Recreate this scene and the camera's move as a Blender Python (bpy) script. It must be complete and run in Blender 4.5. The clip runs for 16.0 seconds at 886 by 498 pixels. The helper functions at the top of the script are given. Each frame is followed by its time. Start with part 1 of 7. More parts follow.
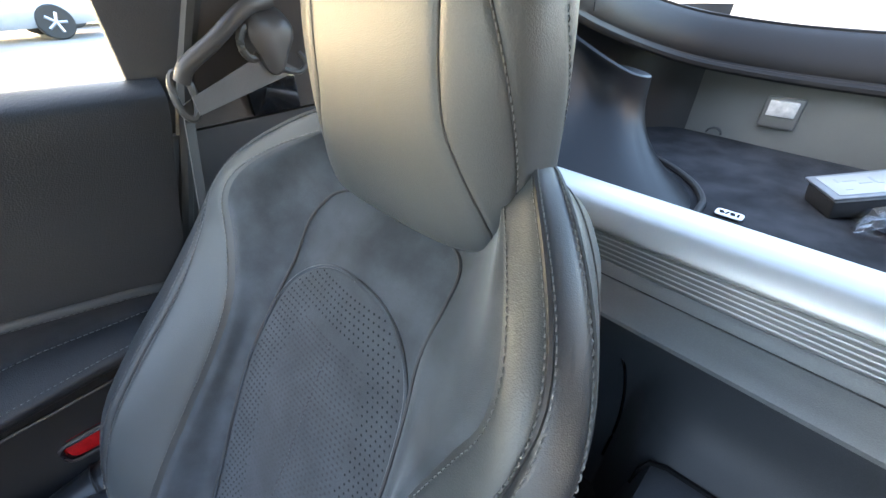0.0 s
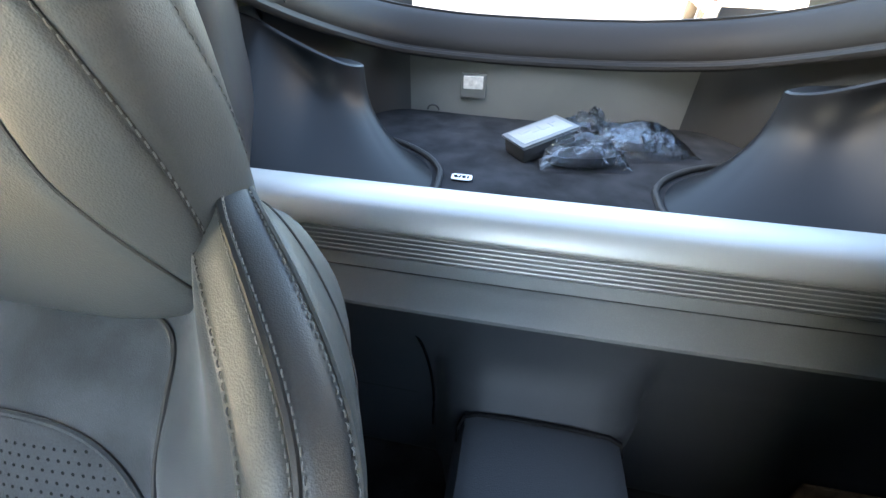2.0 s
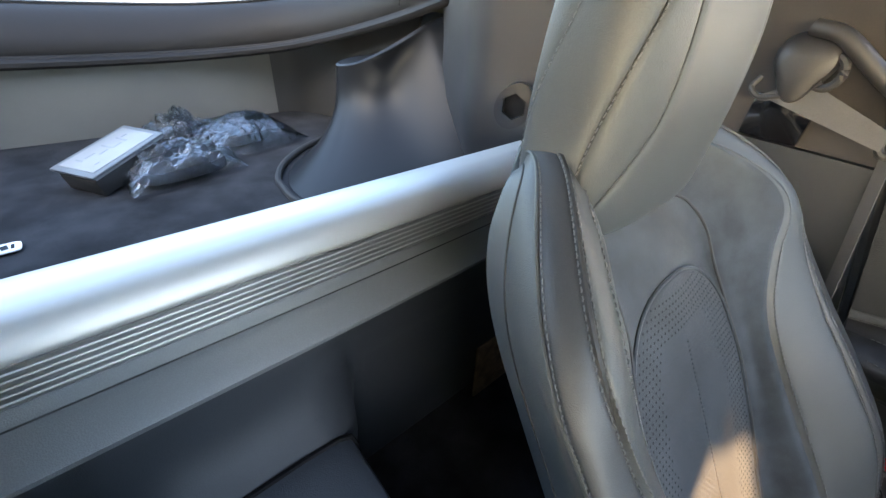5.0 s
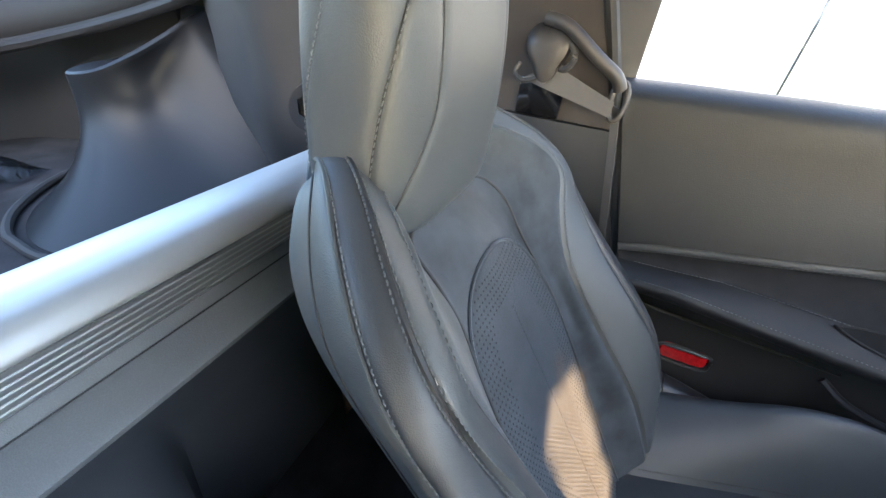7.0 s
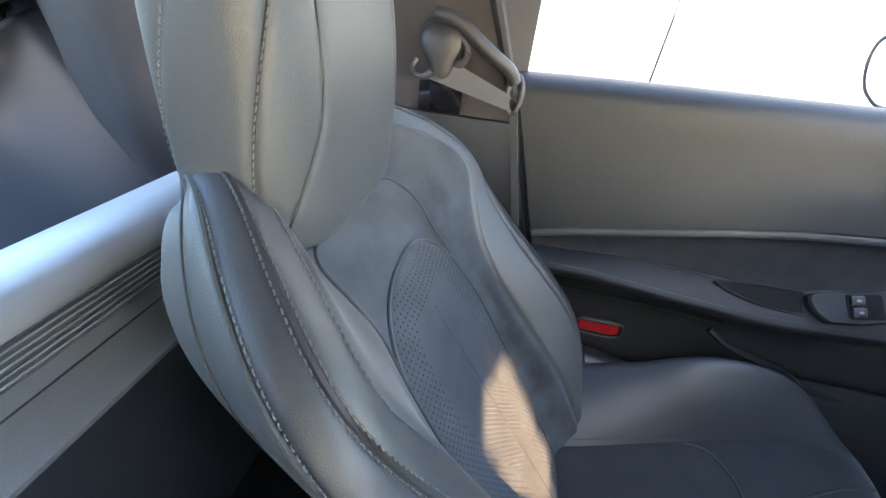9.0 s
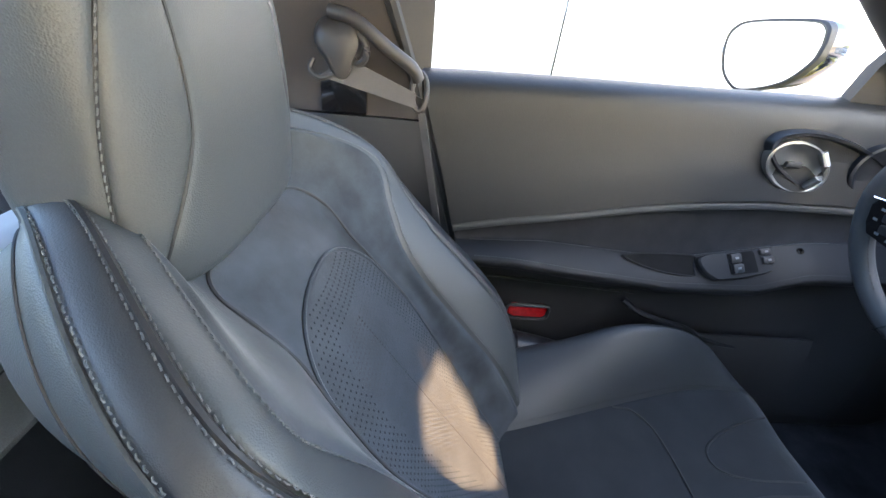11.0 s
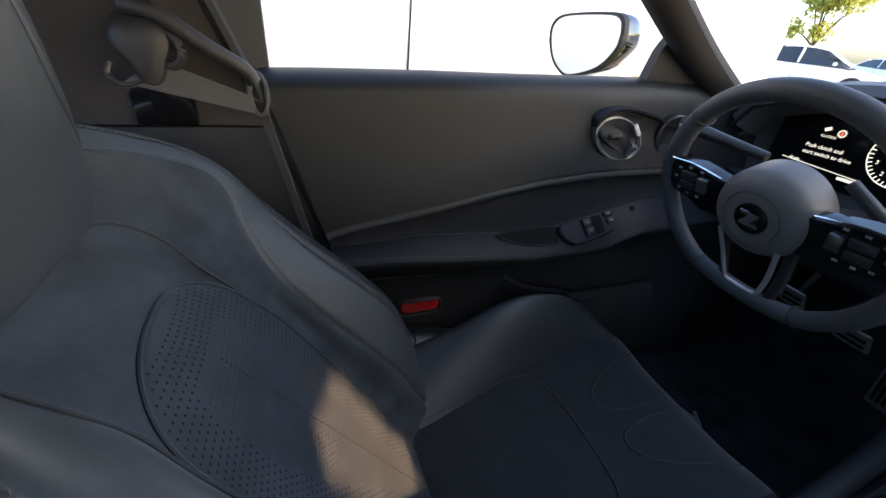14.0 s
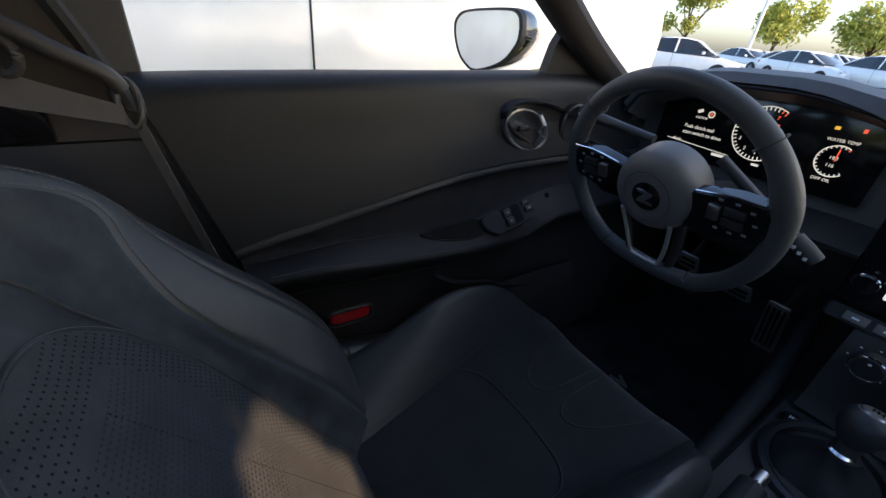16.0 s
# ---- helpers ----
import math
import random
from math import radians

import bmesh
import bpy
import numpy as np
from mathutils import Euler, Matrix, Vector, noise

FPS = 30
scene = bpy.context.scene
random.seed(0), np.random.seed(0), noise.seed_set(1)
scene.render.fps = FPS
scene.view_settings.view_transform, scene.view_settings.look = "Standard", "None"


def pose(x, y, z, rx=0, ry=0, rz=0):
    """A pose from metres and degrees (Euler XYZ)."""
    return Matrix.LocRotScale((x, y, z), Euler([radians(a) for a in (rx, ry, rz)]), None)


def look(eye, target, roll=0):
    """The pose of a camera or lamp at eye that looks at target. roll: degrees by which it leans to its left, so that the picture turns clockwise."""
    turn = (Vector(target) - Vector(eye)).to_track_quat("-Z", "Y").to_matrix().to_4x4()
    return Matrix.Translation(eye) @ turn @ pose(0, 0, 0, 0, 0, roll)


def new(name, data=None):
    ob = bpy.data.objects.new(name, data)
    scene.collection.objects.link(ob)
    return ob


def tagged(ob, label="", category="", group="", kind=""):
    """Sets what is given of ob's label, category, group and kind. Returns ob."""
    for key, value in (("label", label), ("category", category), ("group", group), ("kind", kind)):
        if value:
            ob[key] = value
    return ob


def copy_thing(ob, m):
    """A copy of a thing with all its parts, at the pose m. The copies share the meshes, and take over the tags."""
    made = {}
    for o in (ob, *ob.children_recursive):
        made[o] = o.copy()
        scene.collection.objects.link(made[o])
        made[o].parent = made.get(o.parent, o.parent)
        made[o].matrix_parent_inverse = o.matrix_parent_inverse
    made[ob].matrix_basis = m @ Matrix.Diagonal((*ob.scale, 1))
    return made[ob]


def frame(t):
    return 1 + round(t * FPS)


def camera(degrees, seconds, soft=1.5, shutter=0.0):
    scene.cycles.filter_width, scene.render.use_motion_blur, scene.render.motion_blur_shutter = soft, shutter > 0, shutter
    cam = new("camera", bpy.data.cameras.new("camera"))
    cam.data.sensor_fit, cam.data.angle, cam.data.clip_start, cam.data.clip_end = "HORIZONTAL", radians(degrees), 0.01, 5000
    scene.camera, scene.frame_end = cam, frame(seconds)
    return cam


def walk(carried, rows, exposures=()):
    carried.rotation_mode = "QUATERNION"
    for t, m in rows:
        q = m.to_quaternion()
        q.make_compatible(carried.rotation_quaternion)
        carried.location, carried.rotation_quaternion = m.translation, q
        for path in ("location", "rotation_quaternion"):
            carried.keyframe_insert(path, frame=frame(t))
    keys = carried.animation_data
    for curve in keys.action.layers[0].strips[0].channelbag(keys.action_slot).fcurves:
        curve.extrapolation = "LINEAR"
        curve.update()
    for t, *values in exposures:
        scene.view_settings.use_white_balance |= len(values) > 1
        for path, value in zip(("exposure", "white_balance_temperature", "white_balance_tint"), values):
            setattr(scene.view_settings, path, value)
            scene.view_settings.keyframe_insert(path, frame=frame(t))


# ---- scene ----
# ---- camera ----
cam = camera(98.0, 16.0)
PATH = [
    (0, (-0.1079, -0.0696, 1.0600), (-1.2723, 1.0748, -0.0952), -0.42),
    (0.5, (-0.1054, -0.0564, 1.0602), (-1.0780, 1.2457, -0.1053), 0.13),
    (1, (-0.1009, -0.0436, 1.0596), (-0.8545, 1.3929, -0.1103), 0.79),
    (1.5, (-0.0932, -0.0313, 1.0591), (-0.6167, 1.5031, -0.1120), 1.06),
    (2, (-0.0851, -0.0191, 1.0573), (-0.3520, 1.5808, -0.1128), 1.60),
    (2.5, (-0.0715, -0.0110, 1.0569), (-0.0915, 1.6116, -0.1122), 1.92),
    (3, (-0.0627, -0.0006, 1.0541), (0.1802, 1.6057, -0.1125), 2.80),
    (3.5, (-0.0502, 0.0067, 1.0534), (0.4431, 1.5572, -0.1097), 3.39),
    (4, (-0.0369, 0.0119, 1.0526), (0.6882, 1.4730, -0.1048), 4.02),
    (4.5, (-0.0227, 0.0155, 1.0515), (0.9160, 1.3559, -0.0984), 4.50),
    (5, (-0.0087, 0.0177, 1.0518), (1.1227, 1.2083, -0.0895), 5.03),
    (7.5, (0.0342, 0.0084, 1.0509), (1.6465, 0.4811, -0.0341), 6.52),
    (8, (0.0380, 0.0065, 1.0507), (1.6759, 0.3988, -0.0279), 6.58),
    (8.5, (0.0427, 0.0042, 1.0507), (1.7014, 0.3126, -0.0234), 6.56),
    (9, (0.0470, 0.0028, 1.0503), (1.7237, 0.2225, -0.0175), 6.53),
    (11.5, (0.0606, -0.0174, 1.0516), (1.7568, -0.2185, 0.0111), 6.05),
    (12, (0.0631, -0.0207, 1.0523), (1.7487, -0.3125, 0.0162), 6.05),
    (12.5, (0.0649, -0.0254, 1.0522), (1.7371, -0.4060, 0.0231), 5.90),
    (13, (0.0660, -0.0294, 1.0505), (1.7214, -0.5024, 0.0328), 5.78),
    (13.5, (0.0679, -0.0331, 1.0501), (1.6981, -0.5966, 0.0378), 5.66),
    (14, (0.0695, -0.0378, 1.0494), (1.6715, -0.6865, 0.0431), 5.54),
    (14.5, (0.0705, -0.0423, 1.0497), (1.6390, -0.7745, 0.0478), 5.43),
    (15, (0.0716, -0.0469, 1.0504), (1.6046, -0.8556, 0.0527), 5.25),
    (15.5, (0.0720, -0.0521, 1.0510), (1.5670, -0.9327, 0.0565), 5.11),
    (16, (0.0735, -0.0573, 1.0505), (1.5264, -1.0090, 0.0590), 4.94),
]
walk(cam, [(t, look(eye, target, roll)) for t, eye, target, roll in PATH], [(0, 4.27, 6850, 6), (1.5, 4.17, 6750, 4), (3.2, 4.22, 7000, 4), (5, 4.05, 6750, 6), (8.5, 4.1, 5980, 7), (12.2, 3.92, 6050, 9), (13.5, 2.97, 6080, 10), (14.5, 1.93, 6050, 10), (16, 1.62, 5950, 10)])

# ---- world, sun, exposure ----
SUN_EL, SUN_AZ = 27.0, 239.0     # degrees above the horizon; compass direction of the sun, clockwise from +y
world = bpy.data.worlds.new("world")
scene.world = world
world.use_nodes = True
wn = world.node_tree.nodes
sky = wn.new("ShaderNodeTexSky")
sky.sky_type, sky.sun_disc = "NISHITA", False
sky.sun_elevation, sky.sun_rotation = radians(SUN_EL), radians(SUN_AZ)
sky.air_density, sky.dust_density = 1.0, 2.5
wn["Background"].inputs["Strength"].default_value = 0.15
world.node_tree.links.new(sky.outputs["Color"], wn["Background"].inputs["Color"])
sun_data = bpy.data.lights.new("sun", "SUN")
sun_data.energy, sun_data.angle, sun_data.color = 2.5, radians(0.27), (1.0, 0.62, 0.33)
sun = new("sun", sun_data)
el, az = radians(SUN_EL), radians(SUN_AZ)
sun.matrix_world = look((math.sin(az) * math.cos(el) * 30, math.cos(az) * math.cos(el) * 30, math.sin(el) * 30), (0, 0, 0))


# ---- materials ----
def material(name, color, rough=0.5, metal=0.0, vary=0.25, scale=6.0, grain=0.0, grain_scale=900.0, bump=0.0, kind="noise",
             sheen=0.0, spec=0.5, coat=0.0, trans=0.0, emit=None, emit_strength=0.0, random_vary=0.0):
    """A procedural surface: broad mottling and fine grain in colour and roughness, and a fine relief."""
    m = bpy.data.materials.new(name)
    m.use_nodes = True
    nt = m.node_tree
    n, link = nt.nodes, nt.links.new
    b = n["Principled BSDF"]
    b.inputs["Metallic"].default_value = metal
    b.inputs["Specular IOR Level"].default_value = spec
    b.inputs["Sheen Weight"].default_value = sheen
    b.inputs["Sheen Roughness"].default_value = 0.4
    b.inputs["Coat Weight"].default_value = coat
    b.inputs["Coat Roughness"].default_value = 0.08
    b.inputs["Transmission Weight"].default_value = trans
    tc = n.new("ShaderNodeTexCoord")
    big = n.new("ShaderNodeTexNoise")
    big.inputs["Scale"].default_value, big.inputs["Detail"].default_value = scale, 4.0
    link(tc.outputs["Object"], big.inputs["Vector"])
    small = n.new("ShaderNodeTexVoronoi" if kind == "hide" else "ShaderNodeTexNoise")
    small.inputs["Scale"].default_value = grain_scale
    link(tc.outputs["Object"], small.inputs["Vector"])
    fine = small.outputs["Distance"] if kind == "hide" else small.outputs["Fac"]
    ramp = n.new("ShaderNodeMapRange")
    ramp.inputs["From Min"].default_value, ramp.inputs["From Max"].default_value = 0.3, 0.7
    ramp.inputs["To Min"].default_value, ramp.inputs["To Max"].default_value = 1.0 - vary, 1.0 + vary
    link(big.outputs["Fac"], ramp.inputs["Value"])
    ramp2 = n.new("ShaderNodeMapRange")
    ramp2.inputs["To Min"].default_value, ramp2.inputs["To Max"].default_value = 1.0 - grain, 1.0 + grain
    link(fine, ramp2.inputs["Value"])
    mul = n.new("ShaderNodeMath")
    mul.operation = "MULTIPLY"
    link(ramp.outputs["Result"], mul.inputs[0])
    link(ramp2.outputs["Result"], mul.inputs[1])
    value = mul.outputs[0]
    if random_vary:
        info = n.new("ShaderNodeObjectInfo")
        ramp3 = n.new("ShaderNodeMapRange")
        ramp3.inputs["To Min"].default_value, ramp3.inputs["To Max"].default_value = 1.0 - random_vary, 1.0 + random_vary
        link(info.outputs["Random"], ramp3.inputs["Value"])
        mul3 = n.new("ShaderNodeMath")
        mul3.operation = "MULTIPLY"
        link(value, mul3.inputs[0])
        link(ramp3.outputs["Result"], mul3.inputs[1])
        value = mul3.outputs[0]
    tint = n.new("ShaderNodeVectorMath")
    tint.operation = "SCALE"
    tint.inputs[0].default_value = color
    link(value, tint.inputs["Scale"])
    link(tint.outputs["Vector"], b.inputs["Base Color"])
    ro = n.new("ShaderNodeMapRange")
    ro.inputs["To Min"].default_value, ro.inputs["To Max"].default_value = max(0.02, rough * 0.88), min(1.0, rough * 1.12)
    link(big.outputs["Fac"], ro.inputs["Value"])
    link(ro.outputs["Result"], b.inputs["Roughness"])
    if bump:
        bp = n.new("ShaderNodeBump")
        bp.inputs["Strength"].default_value, bp.inputs["Distance"].default_value = min(1.0, bump), 0.0006
        link(fine, bp.inputs["Height"])
        link(bp.outputs["Normal"], b.inputs["Normal"])
    if emit:
        b.inputs["Emission Color"].default_value = (*emit, 1)
        b.inputs["Emission Strength"].default_value = emit_strength
    return m


LEATHER = material("leather", (0.048, 0.053, 0.056), 0.49, vary=0.08, scale=9, grain=0.08, grain_scale=1000, bump=0.26, kind="hide")
LEATHER_GRAINED = material("grained_leather", (0.033, 0.035, 0.038), 0.47, vary=0.10, scale=9, grain=0.1, grain_scale=1250, bump=0.2, kind="hide")
LEATHER_BLACK = material("black_leather", (0.016, 0.017, 0.020), 0.58, vary=0.1, scale=9, grain=0.1, grain_scale=900, bump=0.35, kind="hide", spec=0.3)
SUEDE = material("suede", (0.048, 0.055, 0.063), 0.95, vary=0.34, scale=22, grain=0.3, grain_scale=1400, bump=0.4, sheen=0.35, spec=0.15)
SUEDE_SEAT = material("seat_suede", (0.026, 0.029, 0.033), 0.95, vary=0.16, scale=20, grain=0.3, grain_scale=1300, bump=0.4, sheen=0.25, spec=0.15)
LEATHER_SEAT = material("seat_leather", (0.034, 0.038, 0.043), 0.46, vary=0.08, scale=9, grain=0.08, grain_scale=1000, bump=0.26, kind="hide")
SUEDE_DARK = material("dark_suede", (0.024, 0.025, 0.029), 0.95, vary=0.2, scale=30, grain=0.3, grain_scale=1400, bump=0.4, sheen=0.25, spec=0.15)
SUEDE_RIB = material("ribbed_suede", (0.050, 0.056, 0.063), 0.95, vary=0.16, scale=25, grain=0.3, grain_scale=1200, bump=0.5, sheen=0.2, spec=0.15)
THREAD = material("thread", (0.100, 0.105, 0.108), 0.7, vary=0.2, scale=60, bump=0.2)
THREAD_DARK = material("dark_thread", (0.03, 0.03, 0.032), 0.7, vary=0.2, scale=60, bump=0.2)
PLASTIC = material("soft_black_plastic", (0.024, 0.025, 0.028), 0.45, vary=0.15, scale=7, grain=0.12, grain_scale=800, bump=0.35)
PLASTIC_SATIN = material("satin_black_plastic", (0.015, 0.016, 0.019), 0.36, vary=0.06, scale=5, grain=0.05, grain_scale=900, bump=0.12, spec=0.32)
TOWER = material("satin_tower_plastic", (0.0085, 0.0092, 0.0108), 0.38, vary=0.06, scale=5, grain=0.05, grain_scale=900, bump=0.10, spec=0.21)
PLASTIC_DARK = material("matte_black_plastic", (0.018, 0.018, 0.019), 0.6, vary=0.2, scale=8, grain=0.15, grain_scale=700, bump=0.3)
HATCH = material("hatch_plastic", (0.0105, 0.0098, 0.0098), 0.58, vary=0.1, scale=6, grain=0.1, grain_scale=800, bump=0.25, spec=0.16)
BULKHEAD = material("bulkhead_plastic", (0.040, 0.044, 0.050), 0.5, vary=0.12, scale=6, grain=0.12, grain_scale=800, bump=0.3, spec=0.35)
VINYL = material("door_vinyl", (0.014, 0.015, 0.017), 0.5, vary=0.1, scale=6, grain=0.1, grain_scale=700, bump=0.4, kind="hide", spec=0.32)
GLOSS = material("gloss_black", (0.006, 0.006, 0.007), 0.08, vary=0.1, scale=10, coat=0.6)
PILLAR_CLOTH = material("pillar_cloth", (0.036, 0.031, 0.029), 0.9, vary=0.12, scale=15, grain=0.25, grain_scale=1300, bump=0.3)
GREY_TRIM = material("grey_trim", (0.11, 0.108, 0.1), 0.6, vary=0.1, scale=6, grain=0.12, grain_scale=800, bump=0.3)
SILVER = material("satin_silver", (0.50, 0.50, 0.49), 0.46, metal=0.5, vary=0.03, scale=5)
BAND = material("grooved_aluminium", (0.34, 0.34, 0.335), 0.34, metal=0.85, vary=0.05, scale=9)
CHROME = material("chrome", (0.75, 0.76, 0.78), 0.12, metal=1.0, vary=0.05)
STEEL = material("brushed_steel", (0.5, 0.5, 0.5), 0.3, metal=1.0, vary=0.1, scale=40)
CARPET = material("black_carpet", (0.024, 0.025, 0.028), 1.0, vary=0.45, scale=14, grain=0.5, grain_scale=900, bump=0.9, spec=0.1)
# brown carpet, lightened so that its colour carries the sunlight
CARPET_SUNLIT = material("sunlit_brown_carpet", (0.24, 0.15, 0.085), 1.0, vary=0.3, scale=60, grain=0.6, grain_scale=700, bump=1.0, spec=0.1)
BELT = material("belt_webbing", (0.075, 0.072, 0.072), 0.75, vary=0.12, scale=20, grain=0.25, grain_scale=1000, bump=0.4)
RUBBER = material("rubber", (0.014, 0.014, 0.014), 0.7, vary=0.2, scale=20, bump=0.2)
RED_LENS = material("red_reflector", (0.45, 0.012, 0.015), 0.12, vary=0.25, scale=90, coat=0.8, grain=0.3, grain_scale=400, bump=0.3)
WHITE_PRINT = material("white_print", (0.7, 0.7, 0.7), 0.6, vary=0.06)
PAPER = material("white_paper", (0.22, 0.225, 0.23), 0.35, vary=0.06, scale=12)
PAPER_GREY = material("grey_print", (0.22, 0.23, 0.24), 0.6, vary=0.1)


def film_material():
    """Thin clear film: mostly see-through, glossy, with fine creases."""
    m = bpy.data.materials.new("clear_film")
    m.use_nodes = True
    n, link = m.node_tree.nodes, m.node_tree.links.new
    n.remove(n["Principled BSDF"])
    clear, gloss, mix, fres, crease, bump = (n.new("ShaderNode" + k) for k in ("BsdfTransparent", "BsdfGlossy", "MixShader", "Fresnel", "TexNoise", "Bump"))
    clear.inputs["Color"].default_value = (0.93, 0.94, 0.95, 1)
    gloss.inputs["Color"].default_value = (0.8, 0.81, 0.83, 1)
    gloss.inputs["Roughness"].default_value = 0.05
    fres.inputs["IOR"].default_value = 1.25
    crease.inputs["Scale"].default_value, crease.inputs["Detail"].default_value = 70.0, 2.0
    bump.inputs["Strength"].default_value, bump.inputs["Distance"].default_value = 0.4, 0.002
    link(crease.outputs["Fac"], bump.inputs["Height"])
    for node in (gloss, fres):
        link(bump.outputs["Normal"], node.inputs["Normal"])
    link(fres.outputs["Fac"], mix.inputs["Fac"])
    link(clear.outputs[0], mix.inputs[1])
    link(gloss.outputs[0], mix.inputs[2])
    link(mix.outputs[0], n["Material Output"].inputs["Surface"])
    return m


HEADLINER = material("headliner_cloth", (0.05, 0.05, 0.05), 0.95, vary=0.1, scale=15, grain=0.2, grain_scale=1300, bump=0.3)
# near-black for hollows and gaps; the shade inside them is put into the colour
RECESS_SHADE = material("recess_shade", (0.012, 0.012, 0.013), 0.9, vary=0.3, scale=40, spec=0.12)
FILM = film_material()
MIRROR = material("mirror_glass", (0.85, 0.87, 0.88), 0.02, metal=1.0, vary=0.02)
YELLOW = material("yellow_paint", (0.62, 0.5, 0.03), 0.25, vary=0.05, coat=0.7)
NAVY = material("dark_gloss_paint", (0.014, 0.017, 0.026), 0.12, vary=0.05, coat=0.8)


# ---- mesh helpers ----
def part(name, bm, mat, parent=None, label="", smooth=True):
    """Links a bmesh as one mesh object, under a thing or a part where one is given."""
    me = bpy.data.meshes.new(name)
    bmesh.ops.recalc_face_normals(bm, faces=bm.faces)
    bm.to_mesh(me)
    bm.free()
    me.materials.append(mat)
    if smooth:
        me.polygons.foreach_set("use_smooth", [True] * len(me.polygons))
        me.set_sharp_from_angle(angle=radians(38))
    ob = new(name, me)
    if parent:
        ob.parent = parent
    if label:
        tagged(ob, label)
    return ob


def thing(name, label, category, group="", kind=""):
    return tagged(new(name), label, category, group, kind)


def grid(rows, close_u=False, close_v=False, bm=None):
    """Quads over rows of points; close_u joins the last row to the first, close_v the ends of each row."""
    bm = bm or bmesh.new()
    vs = [[bm.verts.new(p) for p in row] for row in rows]
    nu, nv = len(vs), len(vs[0])
    for i in range(nu if close_u else nu - 1):
        for j in range(nv if close_v else nv - 1):
            a, b, c, d = vs[i][j], vs[(i + 1) % nu][j], vs[(i + 1) % nu][(j + 1) % nv], vs[i][(j + 1) % nv]
            bm.faces.new((a, b, c, d))
    return bm, vs


def tube_loft(rings, caps=True, bm=None):
    """Closed rings joined to a solid, with its two ends capped."""
    bm, vs = grid(rings, close_v=True, bm=bm)
    if caps:
        bm.faces.new(vs[0])
        bm.faces.new(vs[-1])
    return bm


def sheet(rows, thick):
    """An open surface with a thickness, as a closed solid; the thickness lies behind the normals of the rows."""
    p = np.array(rows, float)
    du, dv = np.gradient(p, axis=0), np.gradient(p, axis=1)
    n = np.cross(du, dv)
    n /= np.linalg.norm(n, axis=2, keepdims=True) + 1e-12
    q = p + n * thick
    bm, a = grid(p.tolist())
    bm, b = grid(q.tolist(), bm=bm)
    nu, nv = len(a), len(a[0])
    rim = [(i, 0) for i in range(nu)] + [(nu - 1, j) for j in range(1, nv)] + [(i, nv - 1) for i in range(nu - 2, -1, -1)] + [(0, j) for j in range(nv - 2, 0, -1)]
    for (i, j), (k, l) in zip(rim, rim[1:] + rim[:1]):
        bm.faces.new((a[i][j], a[k][l], b[k][l], b[i][j]))
    return bm


def spline(points, n):
    """n points on a smooth curve through the given ones."""
    p = np.array(points, float)
    if len(p) == 2:
        return p[0] + np.linspace(0, 1, n)[:, None] * (p[1] - p[0])
    q = np.vstack([2 * p[0] - p[1], p, 2 * p[-1] - p[-2]])
    out = []
    for t in np.linspace(0, len(p) - 1, n):
        i = min(int(t), len(p) - 2)
        u = t - i
        a, b, c, d = q[i:i + 4]
        out.append(0.5 * (2 * b + (c - a) * u + (2 * a - 5 * b + 4 * c - d) * u * u + (3 * b - a - 3 * c + d) * u ** 3))
    return np.array(out)


def sweep(path, radius, sides=8, closed=False, flat=1.0, up=(0, 0, 1), bm=None, radii=None):
    """A round or flattened bar along a path."""
    p = np.array(path, float)
    t = np.roll(p, -1, 0) - np.roll(p, 1, 0) if closed else np.gradient(p, axis=0)
    t /= np.linalg.norm(t, axis=1, keepdims=True) + 1e-12
    rings, ref = [], np.array(up, float)
    for k, (c, d) in enumerate(zip(p, t)):
        s = np.cross(d, ref)
        if np.linalg.norm(s) < 1e-3:
            s = np.cross(d, (1.0, 0.1, 0.0))
        s /= np.linalg.norm(s)
        w = np.cross(s, d)
        r = radius if radii is None else radii[k]
        rings.append([(c + r * (math.cos(a) * s + flat * math.sin(a) * w)).tolist() for a in np.linspace(0, 2 * math.pi, sides, endpoint=False)])
    if closed:
        return grid(rings, close_u=True, close_v=True, bm=bm)[0]
    return tube_loft(rings, bm=bm)


def box(size, at=(0, 0, 0), turn=(0, 0, 0), bevel=0.004, segments=2, bm=None):
    """A block with rounded edges."""
    own = bmesh.new()
    bmesh.ops.create_cube(own, size=1.0)
    for v in own.verts:
        v.co = Vector((v.co.x * size[0], v.co.y * size[1], v.co.z * size[2]))
    if bevel:
        bmesh.ops.bevel(own, geom=own.edges[:], offset=min(bevel, 0.45 * min(size)), segments=segments, profile=0.5, affect="EDGES")
    own.transform(pose(*at, *turn))
    if bm is None:
        return own
    me = bpy.data.meshes.new("joined")
    own.to_mesh(me)
    own.free()
    bm.from_mesh(me)
    bpy.data.meshes.remove(me)
    return bm


def turned(profile, sides=32, m=None, bm=None):
    """A solid of revolution about z from (radius, height) pairs, moved by m."""
    rings = [[(r * math.cos(a), r * math.sin(a), z) for a in np.linspace(0, 2 * math.pi, sides, endpoint=False)] for r, z in profile]
    m = m or Matrix()
    rings = [[m @ Vector(p) for p in ring] for ring in rings]
    return tube_loft(rings, bm=bm)


